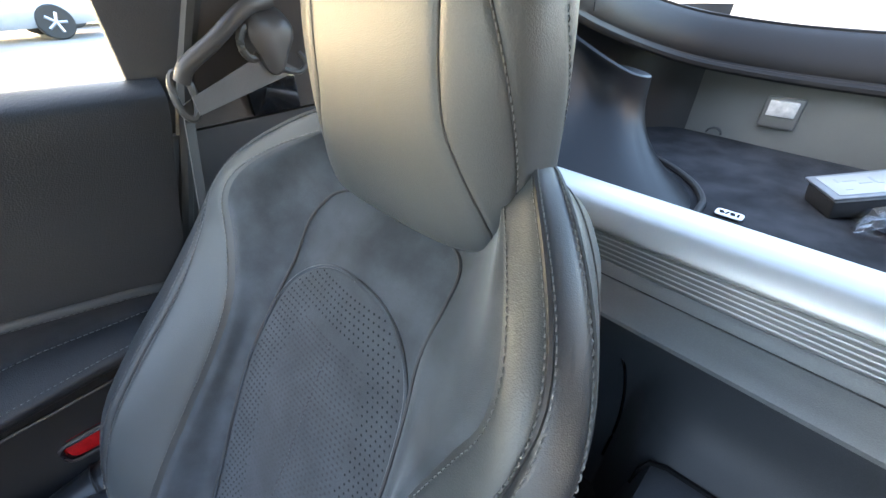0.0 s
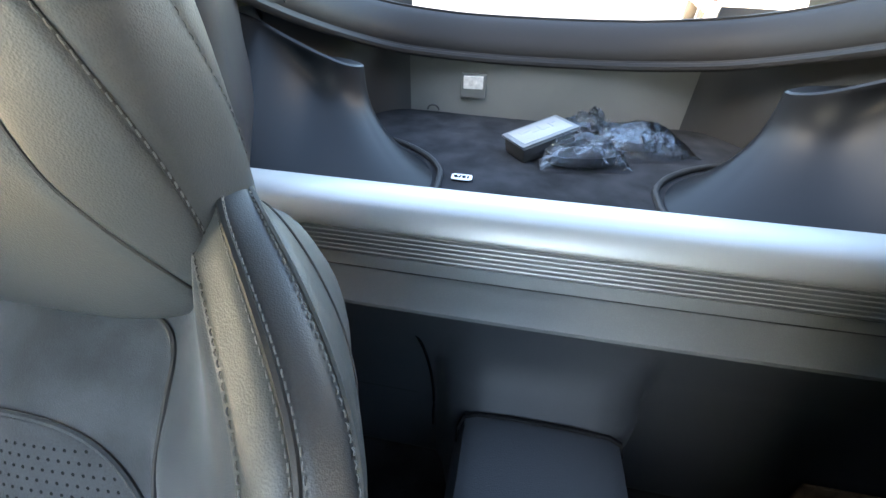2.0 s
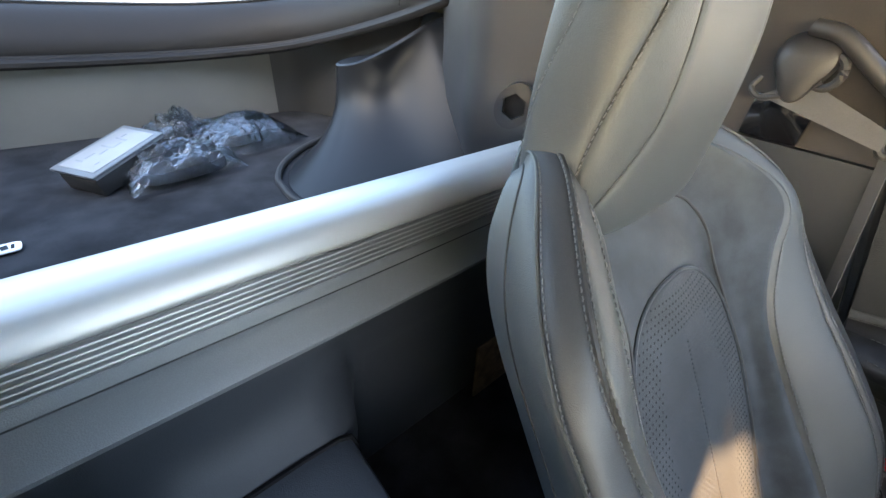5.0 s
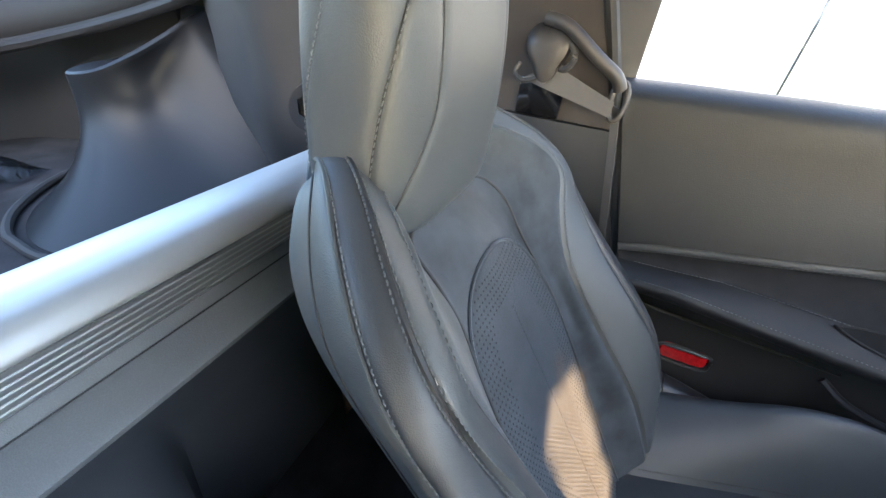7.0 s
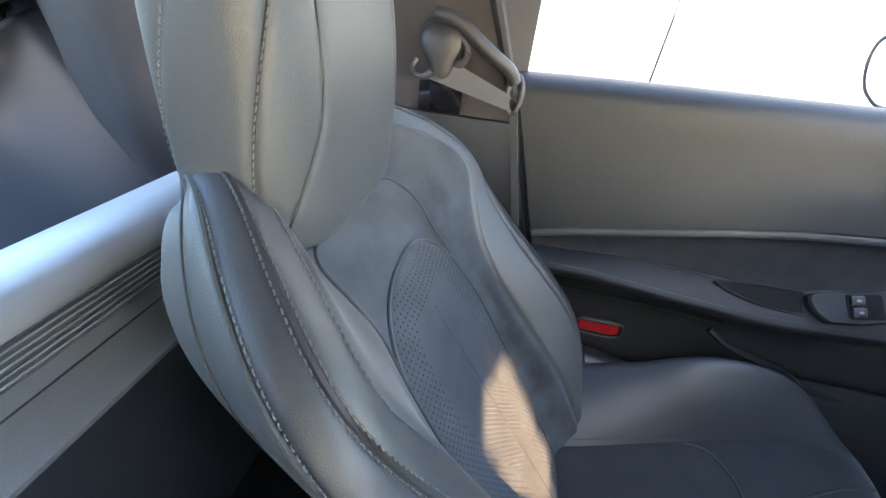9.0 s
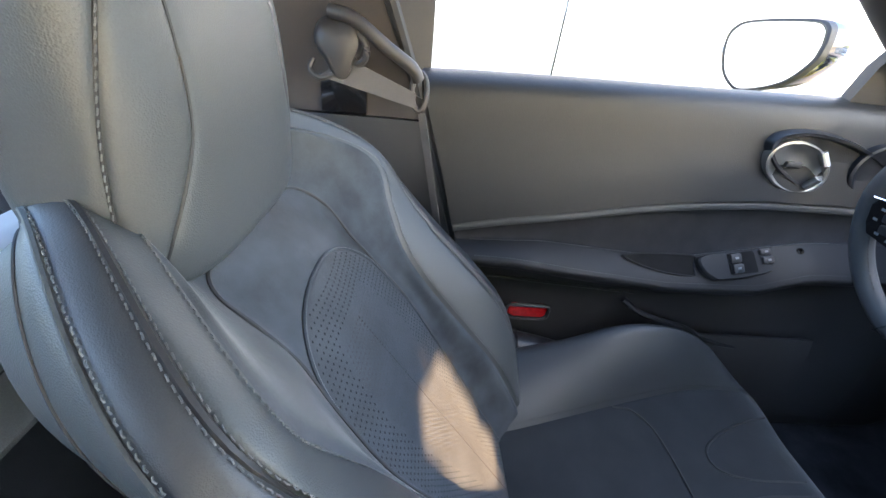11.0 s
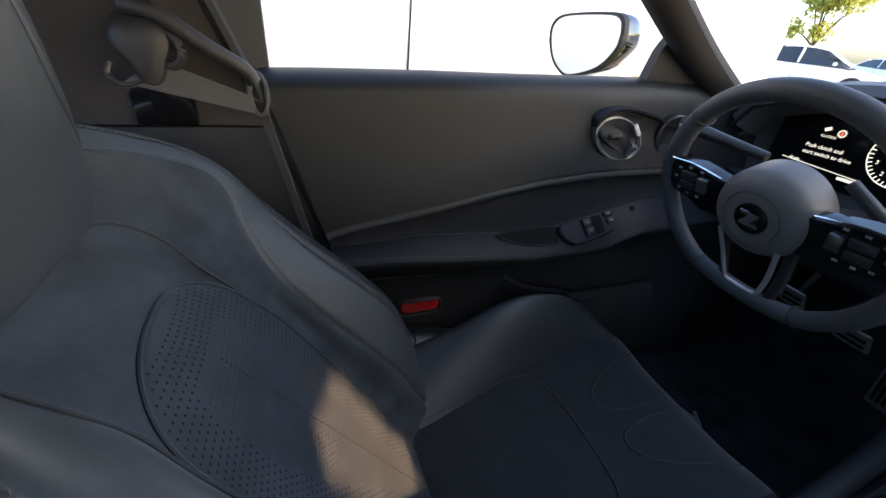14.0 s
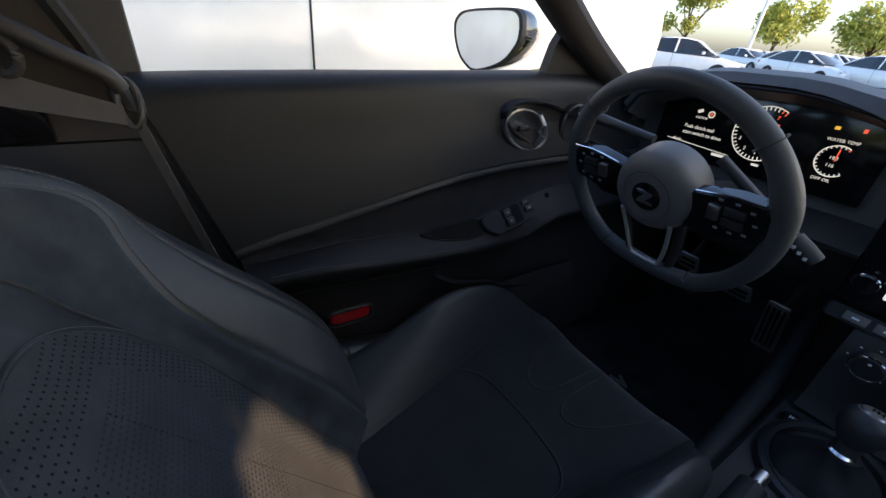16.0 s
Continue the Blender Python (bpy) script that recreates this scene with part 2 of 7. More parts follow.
def outline_plate(outline, thick, m, bevel=0.0, bm=None):
    """A flat plate with the given outline (x, y), its face up at z = 0 and its back at -thick, moved by m."""
    top = [m @ Vector((x, y, 0)) for x, y in outline]
    low = [m @ Vector((x, y, -thick)) for x, y in outline]
    rings = [low, top]
    if bevel:
        c = np.mean(outline, axis=0)
        mid = [m @ Vector((x, y, -bevel)) for x, y in outline]
        ins = [m @ Vector((*(c + (np.array((x, y)) - c) * (1 - bevel / max(1e-4, np.hypot(x - c[0], y - c[1])))), 0)) for x, y in outline]
        rings = [low, mid, ins]
    return tube_loft(rings, bm=bm)


def rounded(w, h, r, n=5, taper=1.0):
    """The outline of a rectangle with rounded corners; taper narrows its top."""
    out = []
    for cx, cy, a0 in ((w / 2 - r, h / 2 - r, 0), (-w / 2 + r, h / 2 - r, 90), (-w / 2 + r, -h / 2 + r, 180), (w / 2 - r, -h / 2 + r, 270)):
        for k in range(n):
            a = radians(a0 + 90 * k / (n - 1))
            x, y = cx + r * math.cos(a), cy + r * math.sin(a)
            out.append((x * (taper + (1 - taper) * (0.5 - y / h)), y))
    return out


def stitches(name, path, parent, mat=None, length=0.0034, gap=0.0019, radius=0.0005, lift=0.0009, normal=(0, -1, 0.3), tilt=0.0):
    """A row of thread stitches along a path: real little bars, joined into one part."""
    p = np.array(path, float)
    d = np.r_[0, np.cumsum(np.linalg.norm(np.diff(p, axis=0), axis=1))]
    count = max(2, int(d[-1] / (length + gap)))
    ns = np.broadcast_to(np.array(normal, float), p.shape)
    ns = ns / np.linalg.norm(ns, axis=1, keepdims=True)
    bm = bmesh.new()
    at = lambda s: np.array([np.interp(s, d, p[:, k]) for k in range(3)])  # noqa: E731
    for k in range(count):
        s0 = k * (length + gap)
        a, b = at(s0), at(min(d[-1], s0 + length))
        n = ns[min(len(ns) - 1, int(np.searchsorted(d, s0)))]
        side = np.cross(b - a, n) * tilt
        mid = (a + b) / 2 + n * lift
        sweep([a - side - n * 0.0004, mid, b + side - n * 0.0004], radius, sides=5, bm=bm, up=n.tolist())
    ob = part(name, bm, mat or THREAD, parent)
    return tagged(ob, kind="stuff")
# ---- seats ----
import functools
SEAT_X = 0.352
# The backrest, level by level: height; then out from the middle and forward of the middle line, at the edge of the
# centre panel, at the inner seam, at the double seam, at the side seam and at the edge of the back.
BACK_LEVELS = [
    (0.40, 0.066, 0.004, 0.112, 0.040, 0.150, 0.030, 0.190, 0.000, 0.165, -0.06),
    (0.50, 0.076, 0.004, 0.114, 0.052, 0.160, 0.060, 0.210, 0.030, 0.172, -0.06),
    (0.56, 0.085, 0.004, 0.117, 0.058, 0.168, 0.086, 0.222, 0.055, 0.177, -0.06),
    (0.60, 0.094, 0.004, 0.120, 0.058, 0.174, 0.101, 0.230, 0.072, 0.180, -0.06),
    (0.66, 0.108, 0.003, 0.131, 0.043, 0.182, 0.110, 0.236, 0.080, 0.184, -0.06),
    (0.72, 0.115, 0.002, 0.136, 0.032, 0.186, 0.096, 0.236, 0.072, 0.186, -0.06),
    (0.775, 0.106, 0.000, 0.143, 0.030, 0.190, 0.076, 0.234, 0.058, 0.187, -0.06),
    (0.83, 0.094, 0.000, 0.162, 0.042, 0.200, 0.063, 0.231, 0.045, 0.187, -0.06),
    (0.87, 0.095, 0.000, 0.177, 0.056, 0.207, 0.062, 0.227, 0.035, 0.184, -0.055),
    (0.90, 0.090, 0.000, 0.174, 0.057, 0.204, 0.056, 0.210, 0.022, 0.174, -0.05),
    (0.92, 0.078, 0.002, 0.150, 0.040, 0.186, 0.046, 0.190, 0.012, 0.160, -0.045),
    (0.934, 0.068, 0.004, 0.112, 0.008, 0.165, 0.034, 0.172, 0.005, 0.146, -0.04),
    (0.948, 0.060, 0.004, 0.098, -0.010, 0.138, 0.016, 0.142, -0.012, 0.120, -0.04),
]


def back_line(z):
    """The y of the middle of the backrest's face at a height."""
    return 0.085 + 0.65 * (z - 0.85)


def smooth_table(table, n=160):
    t = spline(table, n)
    return t[np.argsort(t[:, 0])]


BACK_TABLE = smooth_table(BACK_LEVELS)


def back_ring(z):
    """Across the face at one height: out and forward at the three seams and at the edge."""
    return [float(np.interp(z, BACK_TABLE[:, 0], BACK_TABLE[:, k])) for k in range(1, 11)]


@functools.lru_cache(maxsize=None)
def back_face(a, z):
    """A point of the backrest's face: a from -1 (towards the middle of the car) to 1 (towards the door), at a height."""
    uc, dc, u3, d3, u2, d2, u1, d1, ub, db = back_ring(z)
    us = [0.0, uc, u3, u2, u1, ub]
    ds = [0.0, dc, d3, d2, d1, db]
    s = abs(a)
    ks = [0.0, 0.30, 0.5, 0.68, 0.84, 1.0]
    # rounded between the knots
    i = min(4, max(0, sum(s >= k for k in ks) - 1))
    t = (s - ks[i]) / (ks[i + 1] - ks[i])
    q = [(-us[1], ds[1])] + list(zip(us, ds)) + [(us[-1] - 0.02, ds[-1] - 0.06)]
    A, B, C, D = (np.array(v) for v in q[i:i + 4])
    pt = 0.5 * (2 * B + (C - A) * t + (2 * A - 5 * B + 4 * C - D) * t * t + (3 * B - A - 3 * C + D) * t ** 3)
    pu, pd = float(pt[0]), float(pt[1])
    # seams are pulled in, along the normal of the face
    tg = 0.5 * ((C - A) + 2 * (2 * A - 5 * B + 4 * C - D) * t + 3 * (3 * B - A - 3 * C + D) * t * t)
    nu, nd = -float(tg[1]), float(tg[0])
    length = math.hypot(nu, nd) + 1e-9
    nu, nd = nu / length, nd / length
    inset = 0.0
    for seam, depth, width in ((0.5, 0.0035, 0.016), (0.68, 0.0075, 0.011), (0.84, 0.0030, 0.012)):
        inset += depth * math.exp(-((s - seam) / width) ** 2)
    neck = min(1.0, max(0.0, (z - 0.852) / 0.036))
    inset += 0.020 * neck * neck * (3 - 2 * neck) / (1.0 + math.exp((s - 0.36) / 0.03))      # sunk under the headrest
    inset += 0.006 / (1.0 + math.exp((s - 0.30) / 0.008)) * min(1.0, max(0.0, (0.93 - z) / 0.04))
    pu, pd = pu - inset * nu, pd - inset * nd
    g = math.copysign(1.0, a) if a else 0.0
    return g * pu, back_line(z) - pd, z, g * nu, nd


def shoulder(a):
    """The height of the backrest's upper edge: it falls from the headrest to the bolsters."""
    return float(np.interp(abs(a), [0.0, 0.30, 0.42, 0.5, 0.68, 0.84, 0.93, 1.0], [0.890, 0.892, 0.908, 0.928, 0.944, 0.938, 0.932, 0.92]))


def seat(side, label):
    """A bucket seat; side is 1 for the driver's and -1 for the passenger's, which is its mirror image."""
    S = thing("bucket_seat", label, "car seat", "front seats")
    X = lambda u: side * (SEAT_X + u)  # noqa: E731
    
    def P(a, z, off=0.0):
        u, y, _, nu, nd = back_face(a, z)
        return (X(u + off * nu), y - off * nd, z)
    def behind(a, w):
        z = 0.42 + w * (shoulder(a) - 0.42)
        narrow = 0.90 - 0.24 * max(0.0, (w - 0.75) / 0.25) ** 1.5
        u = back_face(a, z)[0]
        u = math.copysign(min(abs(u), back_ring(z)[8] * 0.985), u)
        return np.array((X(u * narrow), back_line(z) + 0.056 + 0.03 * (1 - a * a), z))

    def surf(a, w, off=0.0):
        """The face for w up to 1, from there over the rounded top, and at 2 the back."""
        if w <= 1:
            return P(a, 0.42 + w * (shoulder(a) - 0.42), off)
        f = w - 1
        z = shoulder(a)
        p, before = np.array(P(a, z, off)), np.array(P(a, z - 0.01, off))
        ctrl = p + (p - before) * 2.6
        k = abs(a)
        end_u = float(np.interp(k, [0.0, 0.3, 0.5, 0.68, 0.84, 1.0], [0.0, 0.050, 0.082, 0.098, 0.106, 0.106]))
        end = np.array((X(math.copysign(end_u, a)), back_line(0.93) + 0.074 - 0.012 * k * k, float(np.interp(k, [0.0, 0.3, 0.5, 0.68, 0.84, 1.0], [0.882, 0.890, 0.934, 0.948, 0.938, 0.925])) + off))
        return tuple((1 - f) ** 2 * p + 2 * f * (1 - f) * ctrl + f * f * end)
    ws = np.r_[np.linspace(0.0, 0.8, 26), np.linspace(0.82, 1.0, 12), np.linspace(1.05, 2.0, 22)]

    # the whole face as one net, smoothed over the top, then cut along its seams
    cols = np.round(np.arange(-100, 101) / 100.0, 2)
    net = np.array([[surf(float(a), float(w)) for a in cols] for w in ws])
    ease = np.clip((ws - 0.86) / 0.12, 0, 1)[1:-1, None, None] * np.clip((1.0 - np.abs(cols)) / 0.03, 0, 1)[None, 1:-1, None]
    for _ in range(14):
        mean = (net[:-2, 1:-1] + net[2:, 1:-1]) / 4 + (net[1:-1, :-2] + net[1:-1, 2:]) / 4
        net[1:-1, 1:-1] += ease * (mean - net[1:-1, 1:-1]) * 0.9
    out = -side * np.cross(np.gradient(net, axis=0), np.gradient(net, axis=1))
    out /= np.linalg.norm(out, axis=2, keepdims=True) + 1e-12

    def strip(a0, a1, thick=0.010):
        lo, hi = int(round((a0 + 1) * 100)), int(round((a1 + 1) * 100))
        rows = net[:, lo:hi + 1].tolist()
        return sheet(rows if side > 0 else [r[::-1] for r in rows], thick)

    def seam_path(a, off, last=-3):
        c = int(round((a + 1) * 100))
        return net[2:last, c] + out[2:last, c] * off

    def on_net(a, z, off):
        f = float(np.interp((z - 0.42) / (shoulder(a) - 0.42), ws, np.arange(len(ws))))
        i, c = min(len(ws) - 2, int(f)), int(round((a + 1) * 100))
        return net[i, c] + (net[i + 1, c] - net[i, c]) * (f - i) + out[i, c] * off

    part("centre_panel", strip(-0.5, 0.5), SUEDE, S, "dark grey suede centre of the backrest")
    for s, where in ((-1, "inner"), (1, "outer")):
        lo = [0.5, 0.68] if s > 0 else [-0.68, -0.5]
        b = part("bolster", strip(*lo), LEATHER, S, "smooth black leather bolster")
        lo = [0.68, 0.84] if s > 0 else [-0.84, -0.68]
        part("bolster_facing", strip(*lo), LEATHER_GRAINED, S, "grained black leather bolster facing")
        lo = [0.84, 1.0] if s > 0 else [-1.0, -0.84]
        part("bolster_side", strip(*lo), LEATHER, S, "smooth black leather side of the bolster")
        for seam in (0.52, 0.66, 0.70, 0.822):
            stitches("stitching", seam_path(s * seam, 0.0010), b, THREAD, normal=out[2:-3, int(round((s * seam + 1) * 100))], lift=0.0003, tilt=0.05)
        part("seam_cord", sweep(seam_path(s * 0.68, 0.0003), 0.0022, 6), PLASTIC_DARK, b)
        part("seam_cord", sweep(seam_path(s * 0.84, 0.0008), 0.0016, 6), LEATHER, b)
        part("seam_cord", sweep(seam_path(s * 0.94, 0.0002), 0.0009, 6), THREAD_DARK, b)
    # shell behind, closed over the top
    across = np.linspace(-1, 1, 51)
    rows = [[tuple(behind(a, w)) for a in across] for w in np.linspace(0, 1, 26)]
    for f in (0.35, 0.7, 1.0):
        rows.append([tuple(behind(a, 1.0) + (net[-1, int(round((a + 1) * 100))] + (0, -0.004, -0.006) - behind(a, 1.0)) * f) for a in across])
    part("back_shell", sheet(rows if side < 0 else [r[::-1] for r in rows], 0.003), LEATHER, S, "black back of the seat")
    # perforated panel, lying on the suede
    def panel(a_of, z0, z1, n, m, off):
        return [[P(a_of(z) * t, z, off) for t in np.linspace(-1, 1, m)] for z in np.linspace(z0, z1, n)]
    top_z = 0.838
    edge = lambda z: 0.285 * math.sqrt(max(0.0, 1 - max(0.0, (z - 0.765) / (top_z - 0.765)) ** 2.3)) + 0.008  # noqa: E731
    rows = [[P(edge(z) * t, z, 0.004 - 0.0035 * abs(t) ** 8) for t in np.linspace(-1, 1, 24)] for z in top_z - (top_z - 0.43) * np.linspace(1, 0, 44) ** 2]
    pp = part("perforated_panel", sheet(rows if side > 0 else [r[::-1] for r in rows], 0.004), SUEDE_RIB, S, "ribbed suede panel with rows of perforations")
    bm = bmesh.new()
    # perforations along the rim of the panel, denser at the top
    z = 0.44
    row = 0
    while z < top_z - 0.006:
        w = edge(z)
        width = max(1e-3, back_face(w, z)[0])
        n = int(width / 0.0064)
        for k in range(-n, n + 1):
            u = (k + (0.5 if row % 2 else 0.0)) * 0.0064
            t = u / width
            inner = 1.0 - 0.05 / width
            if abs(t) > 0.93 or (abs(t) < inner and z < top_z - 0.045):
                continue
            up = 0.0043 - 0.0035 * abs(t) ** 8
            c = Vector(P(w * t, z, up))
            e1, e2 = (Vector(P(w * t + 0.02, z, up)) - c).normalized(), (Vector(P(w * t, z + 0.006, up)) - c).normalized()
            rim = [c + 0.00120 * (e1 * math.cos(q) + e2 * math.sin(q)) for q in np.linspace(0, 2 * math.pi, 6, endpoint=False)]
            bm.faces.new([bm.verts.new(v) for v in rim])
        z += 0.0056
        row += 1
    tagged(part("perforation", bm, material("hole", (0.018, 0.020, 0.022), 0.95, vary=0.1, spec=0.1), pp), kind="stuff")
    bm = bmesh.new()
    row = 0
    for z in np.arange(0.44, top_z - 0.012, 0.0046):
        w = edge(z)
        width = max(1e-3, back_face(w, z)[0])
        for k in range(-40, 41):
            u = (k + (row % 3) / 3) * 0.0056
            if abs(u) < width - 0.052 and z < top_z - 0.05:
                c = Vector(P(w * u / width, z, 0.0049 - 0.0035 * abs(u / width) ** 8))
                bm.faces.new([bm.verts.new(c + Vector((0.0019 * x, 0.0005 * y, 0.0010 * y))) for x, y in ((1, 0), (0, 1), (-1, 0), (0, -1))])
        row += 1
    tagged(part("weave", bm, SUEDE_DARK, pp), kind="stuff")
    stitches("centre_line", [P(0.0, z, 0.0042) for z in np.linspace(0.46, top_z - 0.05, 40)], pp, SUEDE_DARK, length=0.0022, gap=0.0026, radius=0.0006, lift=0.0003)
    zr = top_z - (top_z - 0.43) * np.linspace(1, 0, 44) ** 2
    rim = [P(edge(z), z, 0.0015) for z in zr] + [P(-edge(z), z, 0.0015) for z in zr[::-1]]
    part("panel_piping", sweep(rim, 0.0018, 6), SUEDE, pp)
    # upper panel seam: an arch over the perforated panel
    for s in (1, -1):
        path = spline([on_net(s * a, z, 0.0008) for a, z in ((0.18, 0.889), (0.24, 0.886), (0.285, 0.876), (0.30, 0.855), (0.30, 0.82), (0.30, 0.775), (0.30, 0.70), (0.30, 0.60), (0.30, 0.48))], 40)
        part("panel_seam", sweep(path, 0.0016, 6), THREAD_DARK, S)
    # headrest
    rings, seams = headrest_net(X)
    H = part("headrest", tube_loft(rings.tolist()), LEATHER, S, "thick smooth black leather headrest")
    for which, path, normal in seams:
        if which != 0:
            part("headrest_seam", sweep(path + normal * 0.0002, 0.0010, 6), PLASTIC_DARK, H)
        if which != 2:
            stitches("headrest_stitching", path + normal * 0.0012, H, THREAD, normal=normal, lift=0.0003, tilt=0.05)
    for s in (1, -1):
        part("headrest_post", sweep([(X(s * 0.055), 0.17, 0.85), (X(s * 0.055), 0.17, 0.95)], 0.006, 12), CHROME, S)
    # cushion
    cushion(side, X, S)
    return S


HEADREST = [  # height, half width, depth to the front, depth to the back, middle
    (0.878, 0.030, 0.012, 0.014, 0.160), (0.882, 0.080, 0.030, 0.030, 0.162), (0.889, 0.104, 0.042, 0.040, 0.164), (0.902, 0.114, 0.047, 0.046, 0.165),
    (0.93, 0.119, 0.050, 0.050, 0.166), (0.98, 0.119, 0.054, 0.051, 0.167), (1.04, 0.117, 0.052, 0.046, 0.168), (1.10, 0.110, 0.042, 0.036, 0.170),
    (1.15, 0.096, 0.032, 0.030, 0.172), (1.185, 0.066, 0.022, 0.022, 0.174), (1.20, 0.026, 0.010, 0.010, 0.174)]
HEADREST_TABLE = smooth_table(HEADREST)


HEADREST_SEAMS = [  # degrees from the front, by height: the side seam, the double seam, the front seam
    smooth_table(list(zip((0.86, 0.91, 0.95, 0.985, 1.02, 1.05, 1.10, 1.21), (132, 130, 124, 110, 97, 91, 90, 90)))),
    smooth_table(list(zip((0.86, 0.93, 0.97, 1.0, 1.03, 1.06, 1.11, 1.21), (78, 77, 73, 66, 56, 46, 39, 34)))),
    smooth_table(list(zip((0.86, 0.90, 0.92, 0.94, 0.965, 0.99, 1.04, 1.10, 1.21), (70, 64, 53, 42, 32, 26, 24, 25, 27))))]


def headrest_point(X, ang, z):
    t = HEADREST_TABLE
    w, f, b, c = (float(np.interp(z, t[:, 0], t[:, k])) for k in (1, 2, 3, 4))
    ca, sa = math.cos(ang), math.sin(ang)
    n = 2.0 / 3.4
    x = math.copysign(abs(ca) ** n, ca) * w
    y = math.copysign(abs(sa) ** n, sa) * (f if sa < 0 else b)
    return (X(x), c + y, z)


def headrest_net(X):
    """Rings of the headrest whose columns follow its seams; each seam is a narrow valley. Also the seams' paths."""
    ease = np.r_[0.0, 0.012, 0.03, 0.06, 0.11, np.linspace(0.18, 0.82, 13), 0.89, 0.94, 0.97, 0.988]
    heights = np.r_[np.linspace(0.878, 0.92, 18), np.linspace(0.926, 1.14, 44), np.linspace(1.145, 1.20, 12)]
    net = []
    for z in heights:
        g = [float(np.interp(z, t[:, 0], t[:, 1])) for t in HEADREST_SEAMS]
        knots = [-180, -g[0], -g[1], -g[2], g[2], g[1], g[0], 180]
        angs = np.concatenate([a + (b - a) * ease for a, b in zip(knots, knots[1:])])
        net.append([headrest_point(X, radians(a) - math.pi / 2, z) for a in angs])
    net = np.array(net)
    along = np.roll(net, -1, 1) - np.roll(net, 1, 1)
    up = np.gradient(net, axis=0)
    normal = np.cross(along, up)
    normal /= np.linalg.norm(normal, axis=2, keepdims=True) + 1e-12
    mid = net.mean(1, keepdims=True)
    normal *= np.sign(((net - mid) * normal).sum(2, keepdims=True).mean())
    m = len(ease)
    for col, depth in ((m, 0.0008), (2 * m, 0.0018), (3 * m, 0.0018), (4 * m, 0.0018), (5 * m, 0.0018), (6 * m, 0.0008)):
        far = np.linalg.norm(net - net[:, col:col + 1], axis=2, keepdims=True)
        net = net - normal * depth * np.exp(-(far / 0.0030) ** 2)
    keep = slice(10, 66)
    seams = [(which, net[keep, k * m], normal[keep, k * m]) for which, k in ((0, 1), (1, 2), (2, 3), (2, 4), (1, 5), (0, 6))]
    return net, seams


